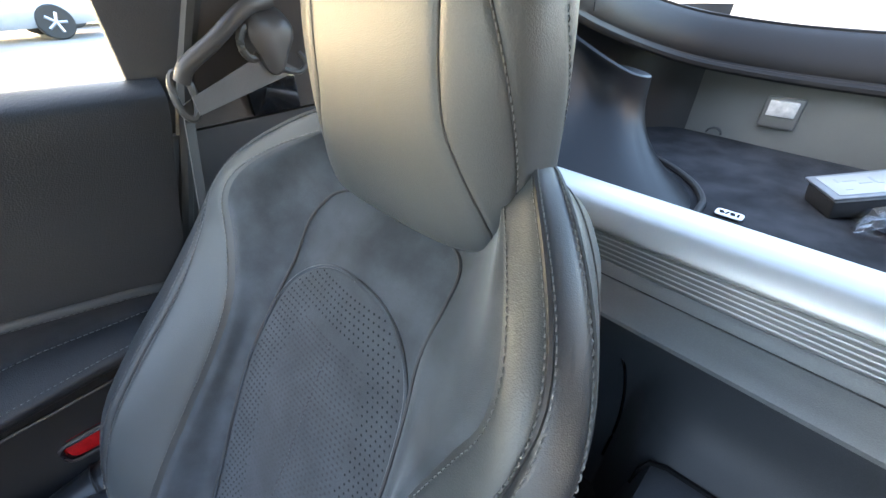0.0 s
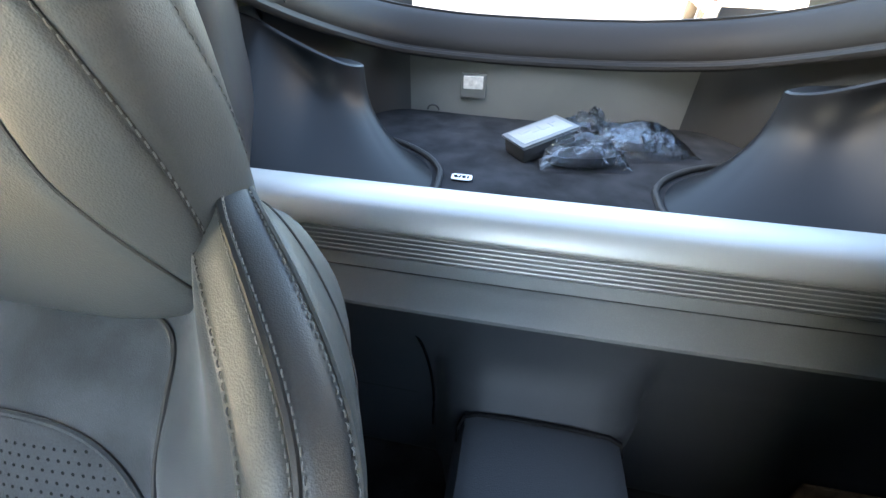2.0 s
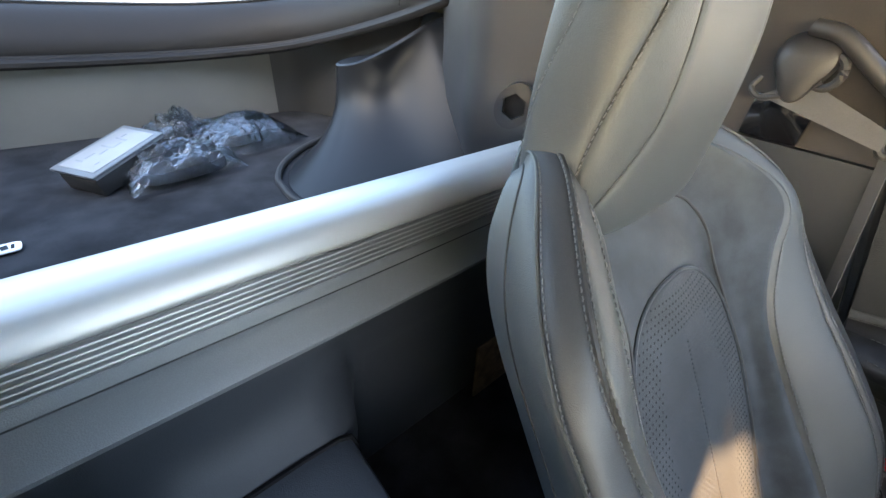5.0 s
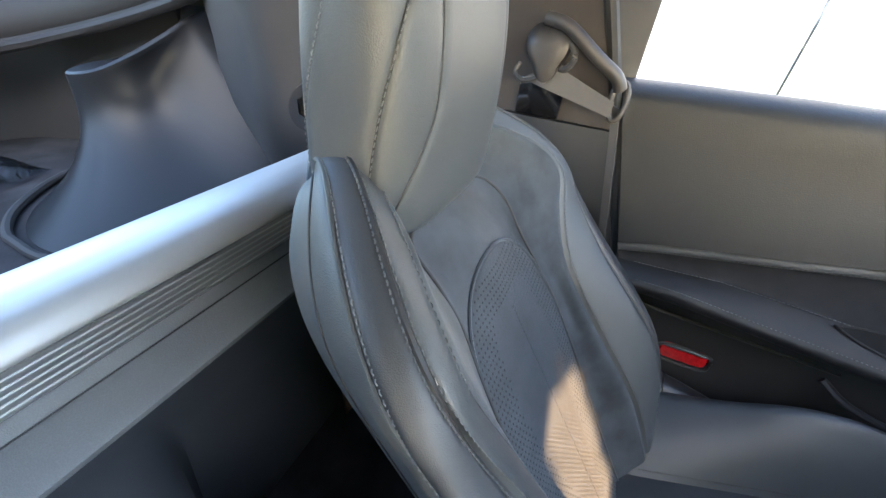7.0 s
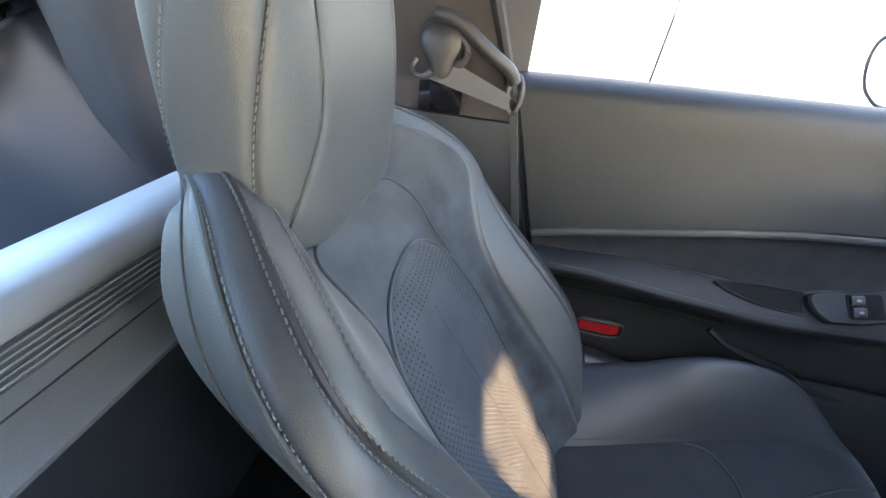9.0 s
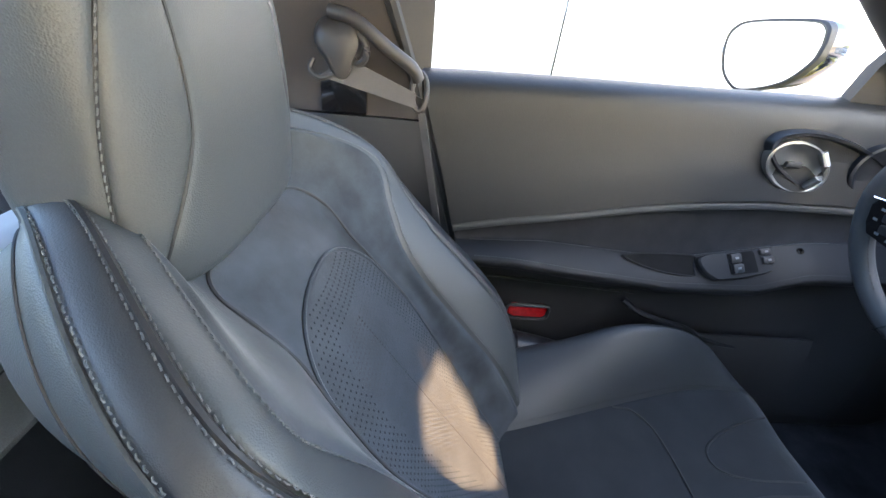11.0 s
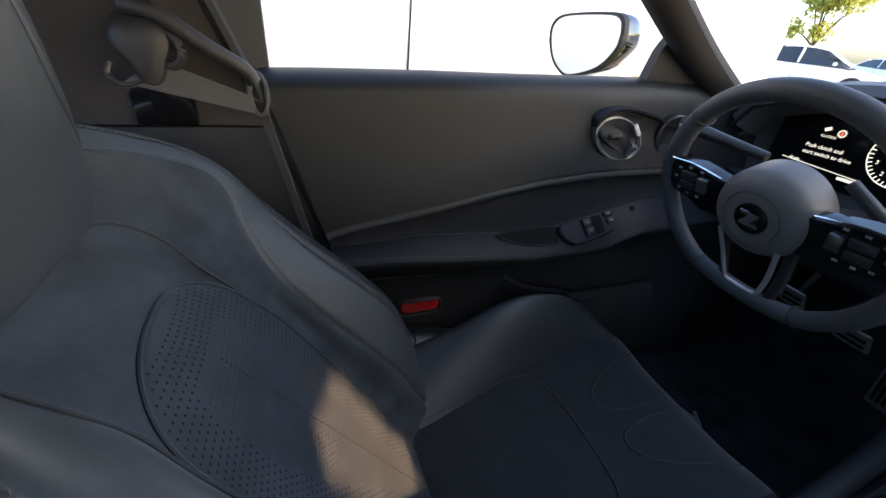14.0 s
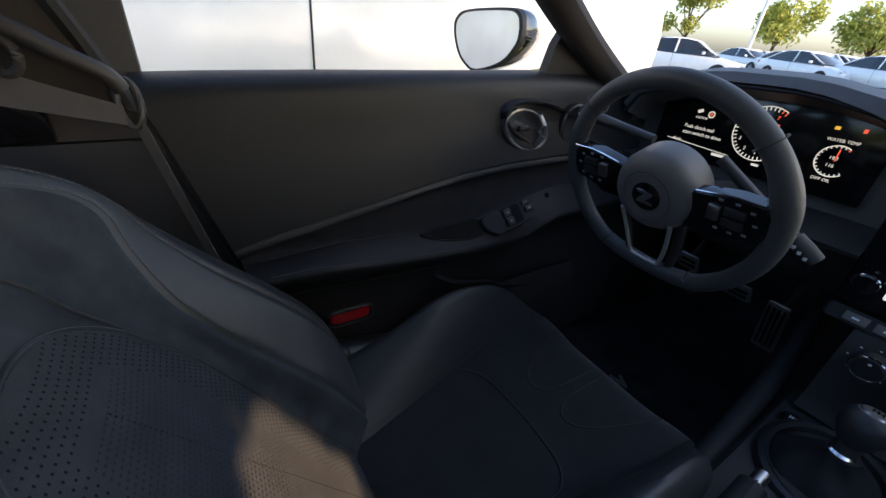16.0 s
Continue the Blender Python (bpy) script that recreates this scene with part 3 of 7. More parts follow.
def cushion(side, X, S):
    """The seat's cushion: a flat middle with raised bolsters that run forward."""
    ys = np.linspace(-0.69, -0.09, 40)

    def top(a, y):
        mid = float(np.interp(y, [-0.69, -0.665, -0.62, -0.5, -0.35, -0.2, -0.09], [0.435, 0.474, 0.495, 0.492, 0.480, 0.464, 0.455]))
        ridge = float(np.interp(y, [-0.69, -0.645, -0.615, -0.54, -0.48, -0.42, -0.36, -0.30, -0.2, -0.09], [0.425, 0.484, 0.520, 0.594, 0.621, 0.626, 0.614, 0.580, 0.545, 0.52]))
        us = float(np.interp(y, [-0.60, -0.50, -0.35, -0.17, -0.09], [0.168, 0.164, 0.128, 0.085, 0.078]))
        s = abs(a)
        knots = [(0.0, 0.0, mid), (0.3, us * 0.55, mid), (0.6, us, mid + 0.016), (0.72, 0.55 * us + 0.45 * 0.208, mid + 0.55 * (ridge - mid) + 0.01), (0.84, 0.208, ridge), (0.92, 0.232, ridge - 0.03), (1.0, 0.238, ridge - 0.13)]
        u = float(np.interp(s, [k[0] for k in knots], [k[1] for k in knots]))
        z = float(np.interp(s, [k[0] for k in knots], [k[2] for k in knots]))
        groove = 0.004 * math.exp(-((s - 0.6) / 0.02) ** 2)
        return (X(math.copysign(u, a)), y, z - groove)

    def block(a0, a1, n):
        p = np.array([[top(a, y) for a in np.linspace(a0, a1, n)] for y in ys])
        for _ in range(3):          # soften the folds of the foam
            q = p.copy()
            q[:, 1:-1] = 0.5 * p[:, 1:-1] + 0.25 * (p[:, :-2] + p[:, 2:])
            q[1:-1] = 0.5 * q[1:-1] + 0.25 * (q[:-2] + q[2:])
            p = q
        rows = p.tolist()
        return sheet(rows if side > 0 else [r[::-1] for r in rows], 0.03)
    part("cushion_centre", block(-0.6, 0.6, 26), SUEDE_SEAT, S, "dark grey suede cushion")
    for s in (-1, 1):
        part("cushion_bolster", block(*((0.6, 1.0) if s > 0 else (-1.0, -0.6)), 20), LEATHER_SEAT, S, "smooth black leather cushion bolster")
        path = [top(s * 0.615, y) for y in ys]
        stitches("cushion_stitching", [(x, y, z + 0.001) for x, y, z in path], S, THREAD_DARK, normal=(0, 0, 1))
    # arched seams across the middle of the cushion
    for s in (1, -1):
        path = spline([top(s * a, y) for a, y in ((0.585, -0.365), (0.52, -0.395), (0.36, -0.422), (0.18, -0.430), (0.0, -0.432))], 30)
        part("cushion_seam", sweep([(x, y, z + 0.0012) for x, y, z in path], 0.0018, 6), THREAD_DARK, S)
        path = spline([top(s * a, y) for a, y in ((0.42, -0.64), (0.36, -0.585), (0.28, -0.53), (0.19, -0.492), (0.09, -0.494), (0.04, -0.54), (0.035, -0.62))], 24)
        part("cushion_seam", sweep([(x, y, z + 0.0012) for x, y, z in path], 0.0018, 6), THREAD_DARK, S)
    cover = spline([(X(0.232), -0.10, 0.520), (X(0.240), -0.20, 0.515), (X(0.238), -0.32, 0.490), (X(0.232), -0.44, 0.450)], 20)
    part("hinge_cover", sweep(cover, 0.03, 14, radii=np.linspace(0.036, 0.022, 20)), PLASTIC_SATIN, S, "satin black hinge cover")
    part("cover_joint", sweep([(X(0.239 + 0.034 * math.cos(q)), -0.205, 0.515 + 0.034 * math.sin(q)) for q in np.linspace(0, 2 * math.pi, 24, endpoint=False)], 0.0012, 5, closed=True), PLASTIC_DARK, S)
    # base and skirt
    ring = lambda z, k: [(X(x * k), y, z) for x, y in ((0.23, -0.10), (0.245, -0.3), (0.235, -0.5), (0.19, -0.6), (-0.19, -0.6), (-0.235, -0.5), (-0.245, -0.3), (-0.23, -0.10), (-0.2, 0.0), (0.2, 0.0))]  # noqa: E731
    part("seat_base", tube_loft([ring(0.26, 0.9), ring(0.36, 0.96), ring(0.415, 0.96)]), PLASTIC_DARK, S)
    for s in (-1, 1):
        part("slide_rail", box((0.03, 0.62, 0.03), (X(s * 0.17), -0.3, 0.245)), STEEL, S)


seat(1, "black leather and grey suede driver bucket seat beside the door")
seat(-1, "black leather and grey suede passenger bucket seat beside the console").location.y = -0.02
# ---- floor, bulkhead, cargo floor ----
def flat(name, rows, thick, mat, label, category="", kind="structure"):
    return tagged(part(name, sheet(rows, thick), mat), label, category or name, kind=kind)


rows = [[(x, y, 0.235 + (0.2 * max(0, -1.18 - y) / 0.35)) for y in np.linspace(-1.6, 0.42, 30)] for x in np.linspace(-0.66, 0.66, 12)]
flat("floor", rows, -0.02, CARPET, "black carpeted cabin floor", "car floor")
rows = [[(x, y, 0.686 + 0.003 * noise.noise((x * 5, y * 5, 0))) for y in np.linspace(0.36, 1.30, 40)] for x in np.linspace(-0.66, 0.66, 40)]
flat("cargo_floor", rows, -0.02, CARPET, "black carpet of the cargo floor behind the seats", "cargo floor")
# bulkhead: its middle swells forward over the console
rows = []
for x in np.linspace(-0.64, 0.64, 61):
    k = 1.0 / (1.0 + math.exp((abs(x) - 0.118) / 0.008))
    rows.append([(x, y - f * k, z) for y, z, f in ((0.318, 0.738, 0.0), (0.33, 0.72, 0.004), (0.342, 0.69, 0.012), (0.352, 0.66, 0.024), (0.36, 0.63, 0.04), (0.366, 0.605, 0.066), (0.37, 0.59, 0.09), (0.376, 0.55, 0.1), (0.39, 0.45, 0.1), (0.40, 0.24, 0.1))])
flat("wall_bulkhead", rows, -0.015, BULKHEAD, "black bulkhead panel behind the seats", "bulkhead")
# pocket lid on the passenger's side of the bulkhead
P = thing("storage_pocket", "black storage pocket lid in the bulkhead behind the passenger seat", "storage pocket")
out = [(-0.02, 0.0), (-0.30, 0.0), (-0.30, -0.2), (-0.01, -0.2), (0.0, -0.12), (0.0, -0.04), (-0.006, -0.014)]
m = Matrix.Translation((-0.155, 0.352, 0.636)) @ pose(0, 0, 0, 97, 0, 0)
part("lid", outline_plate(out, 0.006, m, 0.002), PLASTIC_DARK, P)
part("lid_edge", sweep([(x, 0.3455, z) for x, z in spline([(-0.34, 0.654), (-0.215, 0.649), (-0.185, 0.637), (-0.166, 0.59), (-0.155, 0.51), (-0.155, 0.41)], 30)], 0.0022, 6), GLOSS, P)
part("finger_slot", box((0.09, 0.012, 0.012), (-0.29, 0.352, 0.662), bevel=0.005), GLOSS, P)
# the sunlight on this flap is put into its colour
part("patch", box((0.16, 0.006, 0.20), (0.535, 0.362, 0.295), (-4, 0, 0), 0.003), CARPET_SUNLIT, tagged(new("carpet_flap"), "brown carpet flap behind the driver seat, sunlight in its colour", "carpet"))

# ---- centre console ----
K = thing("centre_console", "black centre console between the seats with an armrest lid", "console")
rows = []
for y in np.linspace(-0.50, 0.30, 24):
    w = 0.102 + 0.012 * ((y - 0.3) / 0.5) ** 2 - 0.012 * max(0, -0.1 - y)
    h = 0.594 - 0.05 * max(0, 0.24 - y) / 0.5
    ring = [(-w - 0.02, y, 0.25), (-w - 0.012, y, 0.40), (-w, y, h - 0.03), (-w + 0.006, y, h - 0.009), (-w + 0.02, y, h - 0.001), (-w * 0.4, y, h + 0.002), (w * 0.4, y, h + 0.002), (w - 0.02, y, h - 0.001), (w - 0.006, y, h - 0.009), (w, y, h - 0.03), (w + 0.012, y, 0.40), (w + 0.02, y, 0.25)]
    rows.append(ring)
part("armrest_lid", tube_loft(rows), material("lid_vinyl", (0.038, 0.042, 0.050), 0.5, vary=0.08, scale=7, grain=0.1, grain_scale=800, bump=0.35, kind="hide"), K, "smooth black armrest lid")
part("lid_gap", sweep([(x, y, z) for x, y, z in ((-0.1045, 0.2605, 0.53), (-0.1035, 0.2625, 0.564), (-0.097, 0.264, 0.586), (-0.082, 0.265, 0.594), (-0.04, 0.2655, 0.597), (0.04, 0.2655, 0.597), (0.082, 0.265, 0.594), (0.097, 0.264, 0.586), (0.1035, 0.2625, 0.564), (0.1045, 0.2605, 0.53))], 0.0036, 6), RECESS_SHADE, K)

# ---- strut bar across the car ----
B = thing("strut_bar", "satin silver strut bar with grooves across the car behind the seats", "strut bar")
bow_bar = lambda x: -0.006 * (1 - (x / 0.575) ** 2)  # noqa: E731
prof = spline([(0.366, 0.8465), (0.392, 0.845), (0.412, 0.838), (0.428, 0.822), (0.432, 0.80), (0.425, 0.785), (0.40, 0.776), (0.37, 0.775), (0.350, 0.777), (0.343, 0.782), (0.342, 0.800), (0.342, 0.812), (0.3345, 0.8155), (0.3365, 0.824), (0.344, 0.835), (0.354, 0.843)], 44)[:-1]
xs = np.linspace(-0.575, 0.575, 49)
part("bar", tube_loft([[(x, y + bow_bar(x), z) for y, z in prof] for x in xs]), SILVER, B)
prof = [(0.341, 0.8145), (0.3335, 0.8145), (0.3290, 0.7850), (0.3315, 0.7820), (0.345, 0.7815)]
part("grooved_band", tube_loft([[(x, y + bow_bar(x), z) for y, z in prof] for x in xs]), BAND, B, "grooved aluminium lower band")
for k in range(5):
    z = 0.8105 - 0.0056 * k
    y = 0.3335 - 0.0045 * (0.8145 - z) / 0.0295
    part("ridge", sweep([(x, y + bow_bar(x) - 0.0004, z) for x in xs], 0.0009, 6), SILVER, B)
for s in (1, -1):
    part("end_boss", turned([(0.0, 0.035), (0.028, 0.034), (0.038, 0.028), (0.042, 0.015), (0.043, 0)], 24, pose(s * 0.548, 0.372, 0.822, 0, s * 20, 0)), SILVER, B)
# trim below the bar
prof = [(0.350, 0.7805), (0.341, 0.7795), (0.333, 0.772), (0.3285, 0.7605), (0.3310, 0.7590), (0.3270, 0.7570), (0.320, 0.750), (0.311, 0.741), (0.303, 0.734), (0.2995, 0.729), (0.301, 0.722), (0.32, 0.722), (0.35, 0.735), (0.36, 0.765)]
rings = []
for x in np.linspace(-0.60, 0.60, 49):
    bow = -0.010 * (1 - (x / 0.6) ** 2) + 0.01
    up = 0.022 * max(0.0, (abs(x) - 0.36) / 0.24) ** 1.5
    rings.append([(x, y + bow, z + (up if z < 0.758 else 0.0)) for y, z in prof])
tagged(part("trim_bulkhead", tube_loft(rings), material("trim_rail_vinyl", (0.17, 0.175, 0.177), 0.5, vary=0.06, scale=9, grain=0.1, grain_scale=900, bump=0.3, kind="hide")), "grained dark grey trim rail below the strut bar", "trim", kind="structure")


path = []
for x in np.linspace(-0.60, 0.60, 49):
    path.append((x, 0.3284 - 0.010 * (1 - (x / 0.6) ** 2) + 0.01, 0.7598))
tagged(part("trim_bulkhead_seam", sweep(path, 0.0011, 5), PLASTIC_DARK), "thin dark seam along the trim rail", "seam", kind="structure")

# ---- strut towers ----
def tower(s):
    """A cover that flares at its foot and ends in a sharp slanting edge."""
    T = tagged(new("strut_tower_cover"), "satin black strut tower cover rising from the cargo floor", "tower cover", "tower covers")
    top = [(0.650, 0.705, 0.990), (0.610, 0.728, 0.986), (0.575, 0.736, 0.974), (0.525, 0.744, 0.948), (0.480, 0.762, 0.922), (0.440, 0.792, 0.898), (0.420, 0.824, 0.888), (0.424, 0.856, 0.886), (0.480, 0.900, 0.886), (0.560, 0.930, 0.886), (0.640, 0.945, 0.890)]
    foot = [(0.650, 0.430, 0.684), (0.610, 0.440, 0.684), (0.560, 0.460, 0.684), (0.460, 0.510, 0.684), (0.360, 0.560, 0.684), (0.280, 0.615, 0.684), (0.242, 0.680, 0.684), (0.250, 0.770, 0.684), (0.310, 0.860, 0.684), (0.430, 0.940, 0.684), (0.640, 0.990, 0.684)]
    a, b = spline(top, 61), spline(foot, 61)
    power = np.interp(np.arange(61), [0, 12, 22, 34, 60], [1.15, 1.25, 2.0, 3.0, 3.0])[:, None]
    rings = []
    for f in np.r_[np.linspace(0, 0.3, 14), np.linspace(0.34, 0.9, 16), 0.94, 0.97, 0.985, 0.995]:
        k = 1 - (1 - f) ** power                  # most of the flare is low down; the outer ridge runs straight
        c = b + (a - b) * k
        c[:, 2] = b[:, 2] + (a[:, 2] - b[:, 2]) * f
        hollow = np.exp(-((np.arange(61) - 21) / 5.0) ** 2) * math.sin(math.pi * min(1.0, f * 1.02)) ** 0.8
        c[:, :2] += hollow[:, None] * (0.010, 0.026)      # the face between the ridges is hollow
        rings.append([(s * x, y, z) for x, y, z in c])
    m = a.mean(0)
    for f, drop in ((0.006, 0.0), (0.03, 0.001), (0.5, 0.03), (0.9, 0.05)):
        c = a + (np.array((0.62, m[1], 0)) - a) * (f, f, 0)
        rings.append([(s * x, y, z) for x, y, z in c])
    part("cover", sheet(rings if s > 0 else [r[::-1] for r in rings], 0.004), TOWER, T)
    loop = [(s * (x - 0.018 if x < 0.5 else x), y + (0.012 if y > 0.75 else -0.012), 0.692) for x, y, z in b]
    part("carpet_edge", sweep(loop, 0.007, 8), RUBBER, T, "bound black carpet edge")
    return T


tower(1)
tower(-1)

# ---- rear wall, side walls and hatch frame ----
rows = [[(x, 1.222 + 0.02 * (x / 0.4) ** 2, z) for z in np.linspace(0.67, 0.862, 8)] for x in np.linspace(-0.415, 0.415, 21)]
flat("wall_rear", rows, -0.012, GREY_TRIM, "grey plastic rear wall of the cargo area", "rear trim")
for s in (1, -1):
    rows = [[(s * (0.405 + 0.2 * t), 1.245 - 0.02 * t - 0.42 * t ** 3, z) for t in np.linspace(0, 1, 12)] for z in np.linspace(0.67, 1.0, 8)]
    flat("wall_side_rear", rows, 0.012 * s, PLASTIC_DARK, "dark plastic side wall of the cargo area", "side trim")
L = thing("cargo_lamp", "clear rectangular cargo lamp in the grey rear wall", "lamp")
part("housing", box((0.078, 0.016, 0.074), (-0.212, 1.222, 0.776), (0, 0, 3), 0.006), GREY_TRIM, L)
part("lens", box((0.06, 0.01, 0.038), (-0.212, 1.213, 0.787), (8, 0, 3), 0.003), material("lamp_lens", (0.55, 0.53, 0.5), 0.15, vary=0.25, scale=60, coat=0.5), L)
T = thing("tie_down_ring", "small black tie-down ring on the cargo floor", "tie-down ring")
part("loop", sweep([(-0.333 + 0.018 * math.cos(a), 1.206, 0.70 + 0.016 * math.sin(a)) for a in np.linspace(0, math.pi, 14)], 0.003, 6), PLASTIC_DARK, T)


# the moulding round the rear window, from the middle of the tail to the roof on either side
LIP = [(0.0, 1.200, 0.842), (0.16, 1.192, 0.845), (0.30, 1.170, 0.854), (0.42, 1.11, 0.874), (0.50, 0.98, 0.915), (0.540, 0.82, 0.962), (0.556, 0.69, 1.003), (0.575, 0.55, 1.05), (0.585, 0.42, 1.09)]
RIM = [(0.0, 1.310, 0.956), (0.16, 1.302, 0.958), (0.30, 1.270, 0.966), (0.45, 1.19, 0.988), (0.545, 1.05, 1.026), (0.585, 0.86, 1.078), (0.578, 0.70, 1.125), (0.565, 0.55, 1.175), (0.556, 0.42, 1.215)]
lip_s, rim_s = spline(LIP, 60), spline(RIM, 60)
lip_all = np.vstack([lip_s[:0:-1] * (-1, 1, 1), lip_s])
rim_all = np.vstack([rim_s[:0:-1] * (-1, 1, 1), rim_s])
rings = []
for a, b in zip(lip_all, rim_all):
    n = np.array((-a[0] * 0.9, -0.55 - 0.25 * (1 - abs(a[0]) / 0.6), 0.35))
    n /= np.linalg.norm(n)
    mid = lambda f, o: tuple(a + (b - a) * f + n * o)  # noqa: E731
    rings.append([tuple(a + (0, 0.07 * (a[1] > 1), 0.0)), mid(0.0, 0.0), mid(0.02, 0.007), mid(0.07, 0.012), mid(0.13, 0.010), mid(0.15, 0.004), mid(0.19, 0.004), mid(0.23, 0.010), mid(0.40, 0.022), mid(0.6, 0.024), mid(0.78, 0.018), mid(0.90, 0.009), mid(0.94, 0.002), mid(0.97, 0.005), mid(1.0, 0.0), mid(1.0, -0.03), mid(0.5, -0.04)])
tagged(part("trim_hatch", tube_loft(rings), HATCH), "black moulding round the rear window", "hatch trim", kind="structure")
for s in (1, -1):
    k = 59 + s * 38
    a, b = lip_all[k], rim_all[k]
    n = np.array((-a[0] * 0.9, -0.55, 0.35))
    n /= np.linalg.norm(n)
    ob = part("trim_hatch_joint", sweep([tuple(a + (b - a) * f + n * o) for f, o in ((0.24, 0.0105), (0.4, 0.0222), (0.6, 0.0242), (0.78, 0.0182), (0.9, 0.0092))], 0.0014, 5), PLASTIC_DARK)
    tagged(ob, "thin dark joint in the hatch moulding", "joint", kind="structure")

# ---- body: roof, pillars, quarter panels ----
ROOF_Z = 1.262
rows = [[(x, y, ROOF_Z + 0.02 * (1 - (x / 0.57) ** 2) - 0.05 * ((y + 0.0) / 0.6) ** 2) for x in np.linspace(-0.57, 0.57, 17)] for y in np.linspace(-0.47, 0.42, 14)]
flat("ceiling", rows, -0.03, HEADLINER, "dark cloth headliner", "headliner")
for s in (1, -1):
    # roof rail over the door
    path = spline([(s * 0.60, -0.42, 1.215), (s * 0.572, -0.2, 1.258), (s * 0.562, 0.05, 1.262), (s * 0.562, 0.42, 1.235)], 24)
    tagged(part("trim_roof_rail", sweep(path, 0.028, 10), HEADLINER), "dark roof rail above the door window", "roof rail", kind="structure")
    # A pillar
    path = spline([(s * 0.668, -0.95, 0.93), (s * 0.645, -0.70, 1.055), (s * 0.60, -0.42, 1.215)], 20)
    tagged(part("trim_a_pillar", sweep(path, 0.034, 10, flat=0.8), PILLAR_CLOTH), "dark grey windscreen pillar trim", "pillar", kind="structure")
    sh = 0.04 if s < 0 else 0.0
    # B pillar, leaning, with a gloss insert
    def pillar(y, z):
        return (s * (0.662 - 0.10 * max(0.0, z - 0.95) ** 1.1 / 0.3 - 0.0 * y), y, z)
    rows = [[pillar(0.012 - 0.30 * (0.96 - z) * (1 if z < 0.96 else -0.9) + t * (0.34 + 0.2 * (0.96 - z)), z) for t in np.linspace(0, 1, 12)] for z in np.r_[np.linspace(0.30, 0.908, 18)]]
    flat("trim_b_pillar_lower", rows, 0.012 * s, PLASTIC, "black lower centre pillar trim", "pillar").location.y = sh * 0.3
    rows = [[pillar(0.012 + (-0.30 * (0.96 - z) if z < 0.96 else 0.35 * (z - 0.96)) + t * (0.34 - 0.1 * max(0, z - 0.96)), z) for t in np.linspace(0, 1, 12)] for z in np.r_[np.linspace(0.911, 1.25, 14)]]
    flat("trim_b_pillar_upper", rows, 0.012 * s, PILLAR_CLOTH, "dark upper centre pillar trim", "pillar").location.y = sh
    tagged(part("wall_pillar_core", box((0.012, 0.62, 1.0), (s * 0.688, 0.30, 0.72), bevel=0.003), PLASTIC_DARK), "black body side behind the pillar trim", "body side", kind="structure").location.y = sh * 0.3
    # door seal
    path = spline([(s * 0.650, -0.19, 0.32), (s * 0.650, -0.10, 0.62), (s * 0.652, -0.045, 0.80), (s * 0.652, 0.010, 0.958), (s * 0.61, 0.06, 1.10), (s * 0.58, 0.10, 1.22)], 40)
    tagged(part("trim_door_seal", sweep(path, 0.009, 8), RUBBER), "black rubber door seal", "seal", kind="structure").location.y = sh
    # quarter panel between pillar and tower, with its joints
    def quarter(y, z):
        return (s * (0.648 - 0.115 * min(1.0, max(0.0, (y - 0.33) / 0.2)) * (1 - 0.35 * max(0.0, (0.85 - z) / 0.2)) + 0.05 * max(0.0, (y - 0.55) / 0.12) - 0.02 * max(0, z - 0.95) / 0.2), y, z)
    rows = [[quarter(y, z) for y in np.linspace(0.33, 0.68, 22)] for z in np.linspace(0.66, 1.12, 18)]
    flat("wall_quarter", rows, 0.012 * s, PLASTIC, "black quarter panel beside the strut bar", "quarter panel")
    for pts in (((0.60, 0.80), (0.598, 0.90), (0.594, 0.94), (0.588, 1.00), (0.58, 1.06)), ((0.594, 0.94), (0.55, 0.925), (0.50, 0.922), (0.45, 0.93), (0.40, 0.945))):
        path = [quarter(y, z) for y, z in spline(pts, 20)]
        ob = part("trim_quarter_joint", sweep([(x - s * 0.0005, y, z) for x, y, z in path], 0.0014, 5), PLASTIC_DARK)
        tagged(ob, "thin dark joint in the quarter panel", "joint", kind="structure")
    rows = [[(s * (0.655 - 0.05 * max(0, z - 0.95) / 0.2), 0.6 + 0.7 * t, z) for t in np.linspace(0, 1, 10)] for z in np.linspace(0.66, 1.15, 8)]
    flat("wall_side", rows, 0.012 * s, PLASTIC_DARK, "black side wall of the cargo area", "side wall")
# ---- doors ----
STRIP_HIDE = material("grey_leather", (0.050, 0.053, 0.057), 0.5, vary=0.08, scale=9, grain=0.08, grain_scale=900, bump=0.3, kind="hide")


def strip_z(y):
    return float(np.interp(y, [-0.9, -0.67, -0.53, -0.42, -0.32, -0.22, -0.14, -0.065, 0.02], [0.826, 0.831, 0.828, 0.818, 0.803, 0.785, 0.772, 0.760, 0.742]))


def belt_rise(y):
    """How far the top of the door climbs towards the front."""
    return float(np.interp(y, [-1.0, -0.62, -0.41, -0.22, -0.07, 0.02], [0.016, 0.016, 0.011, 0.008, 0.004, 0.0]))


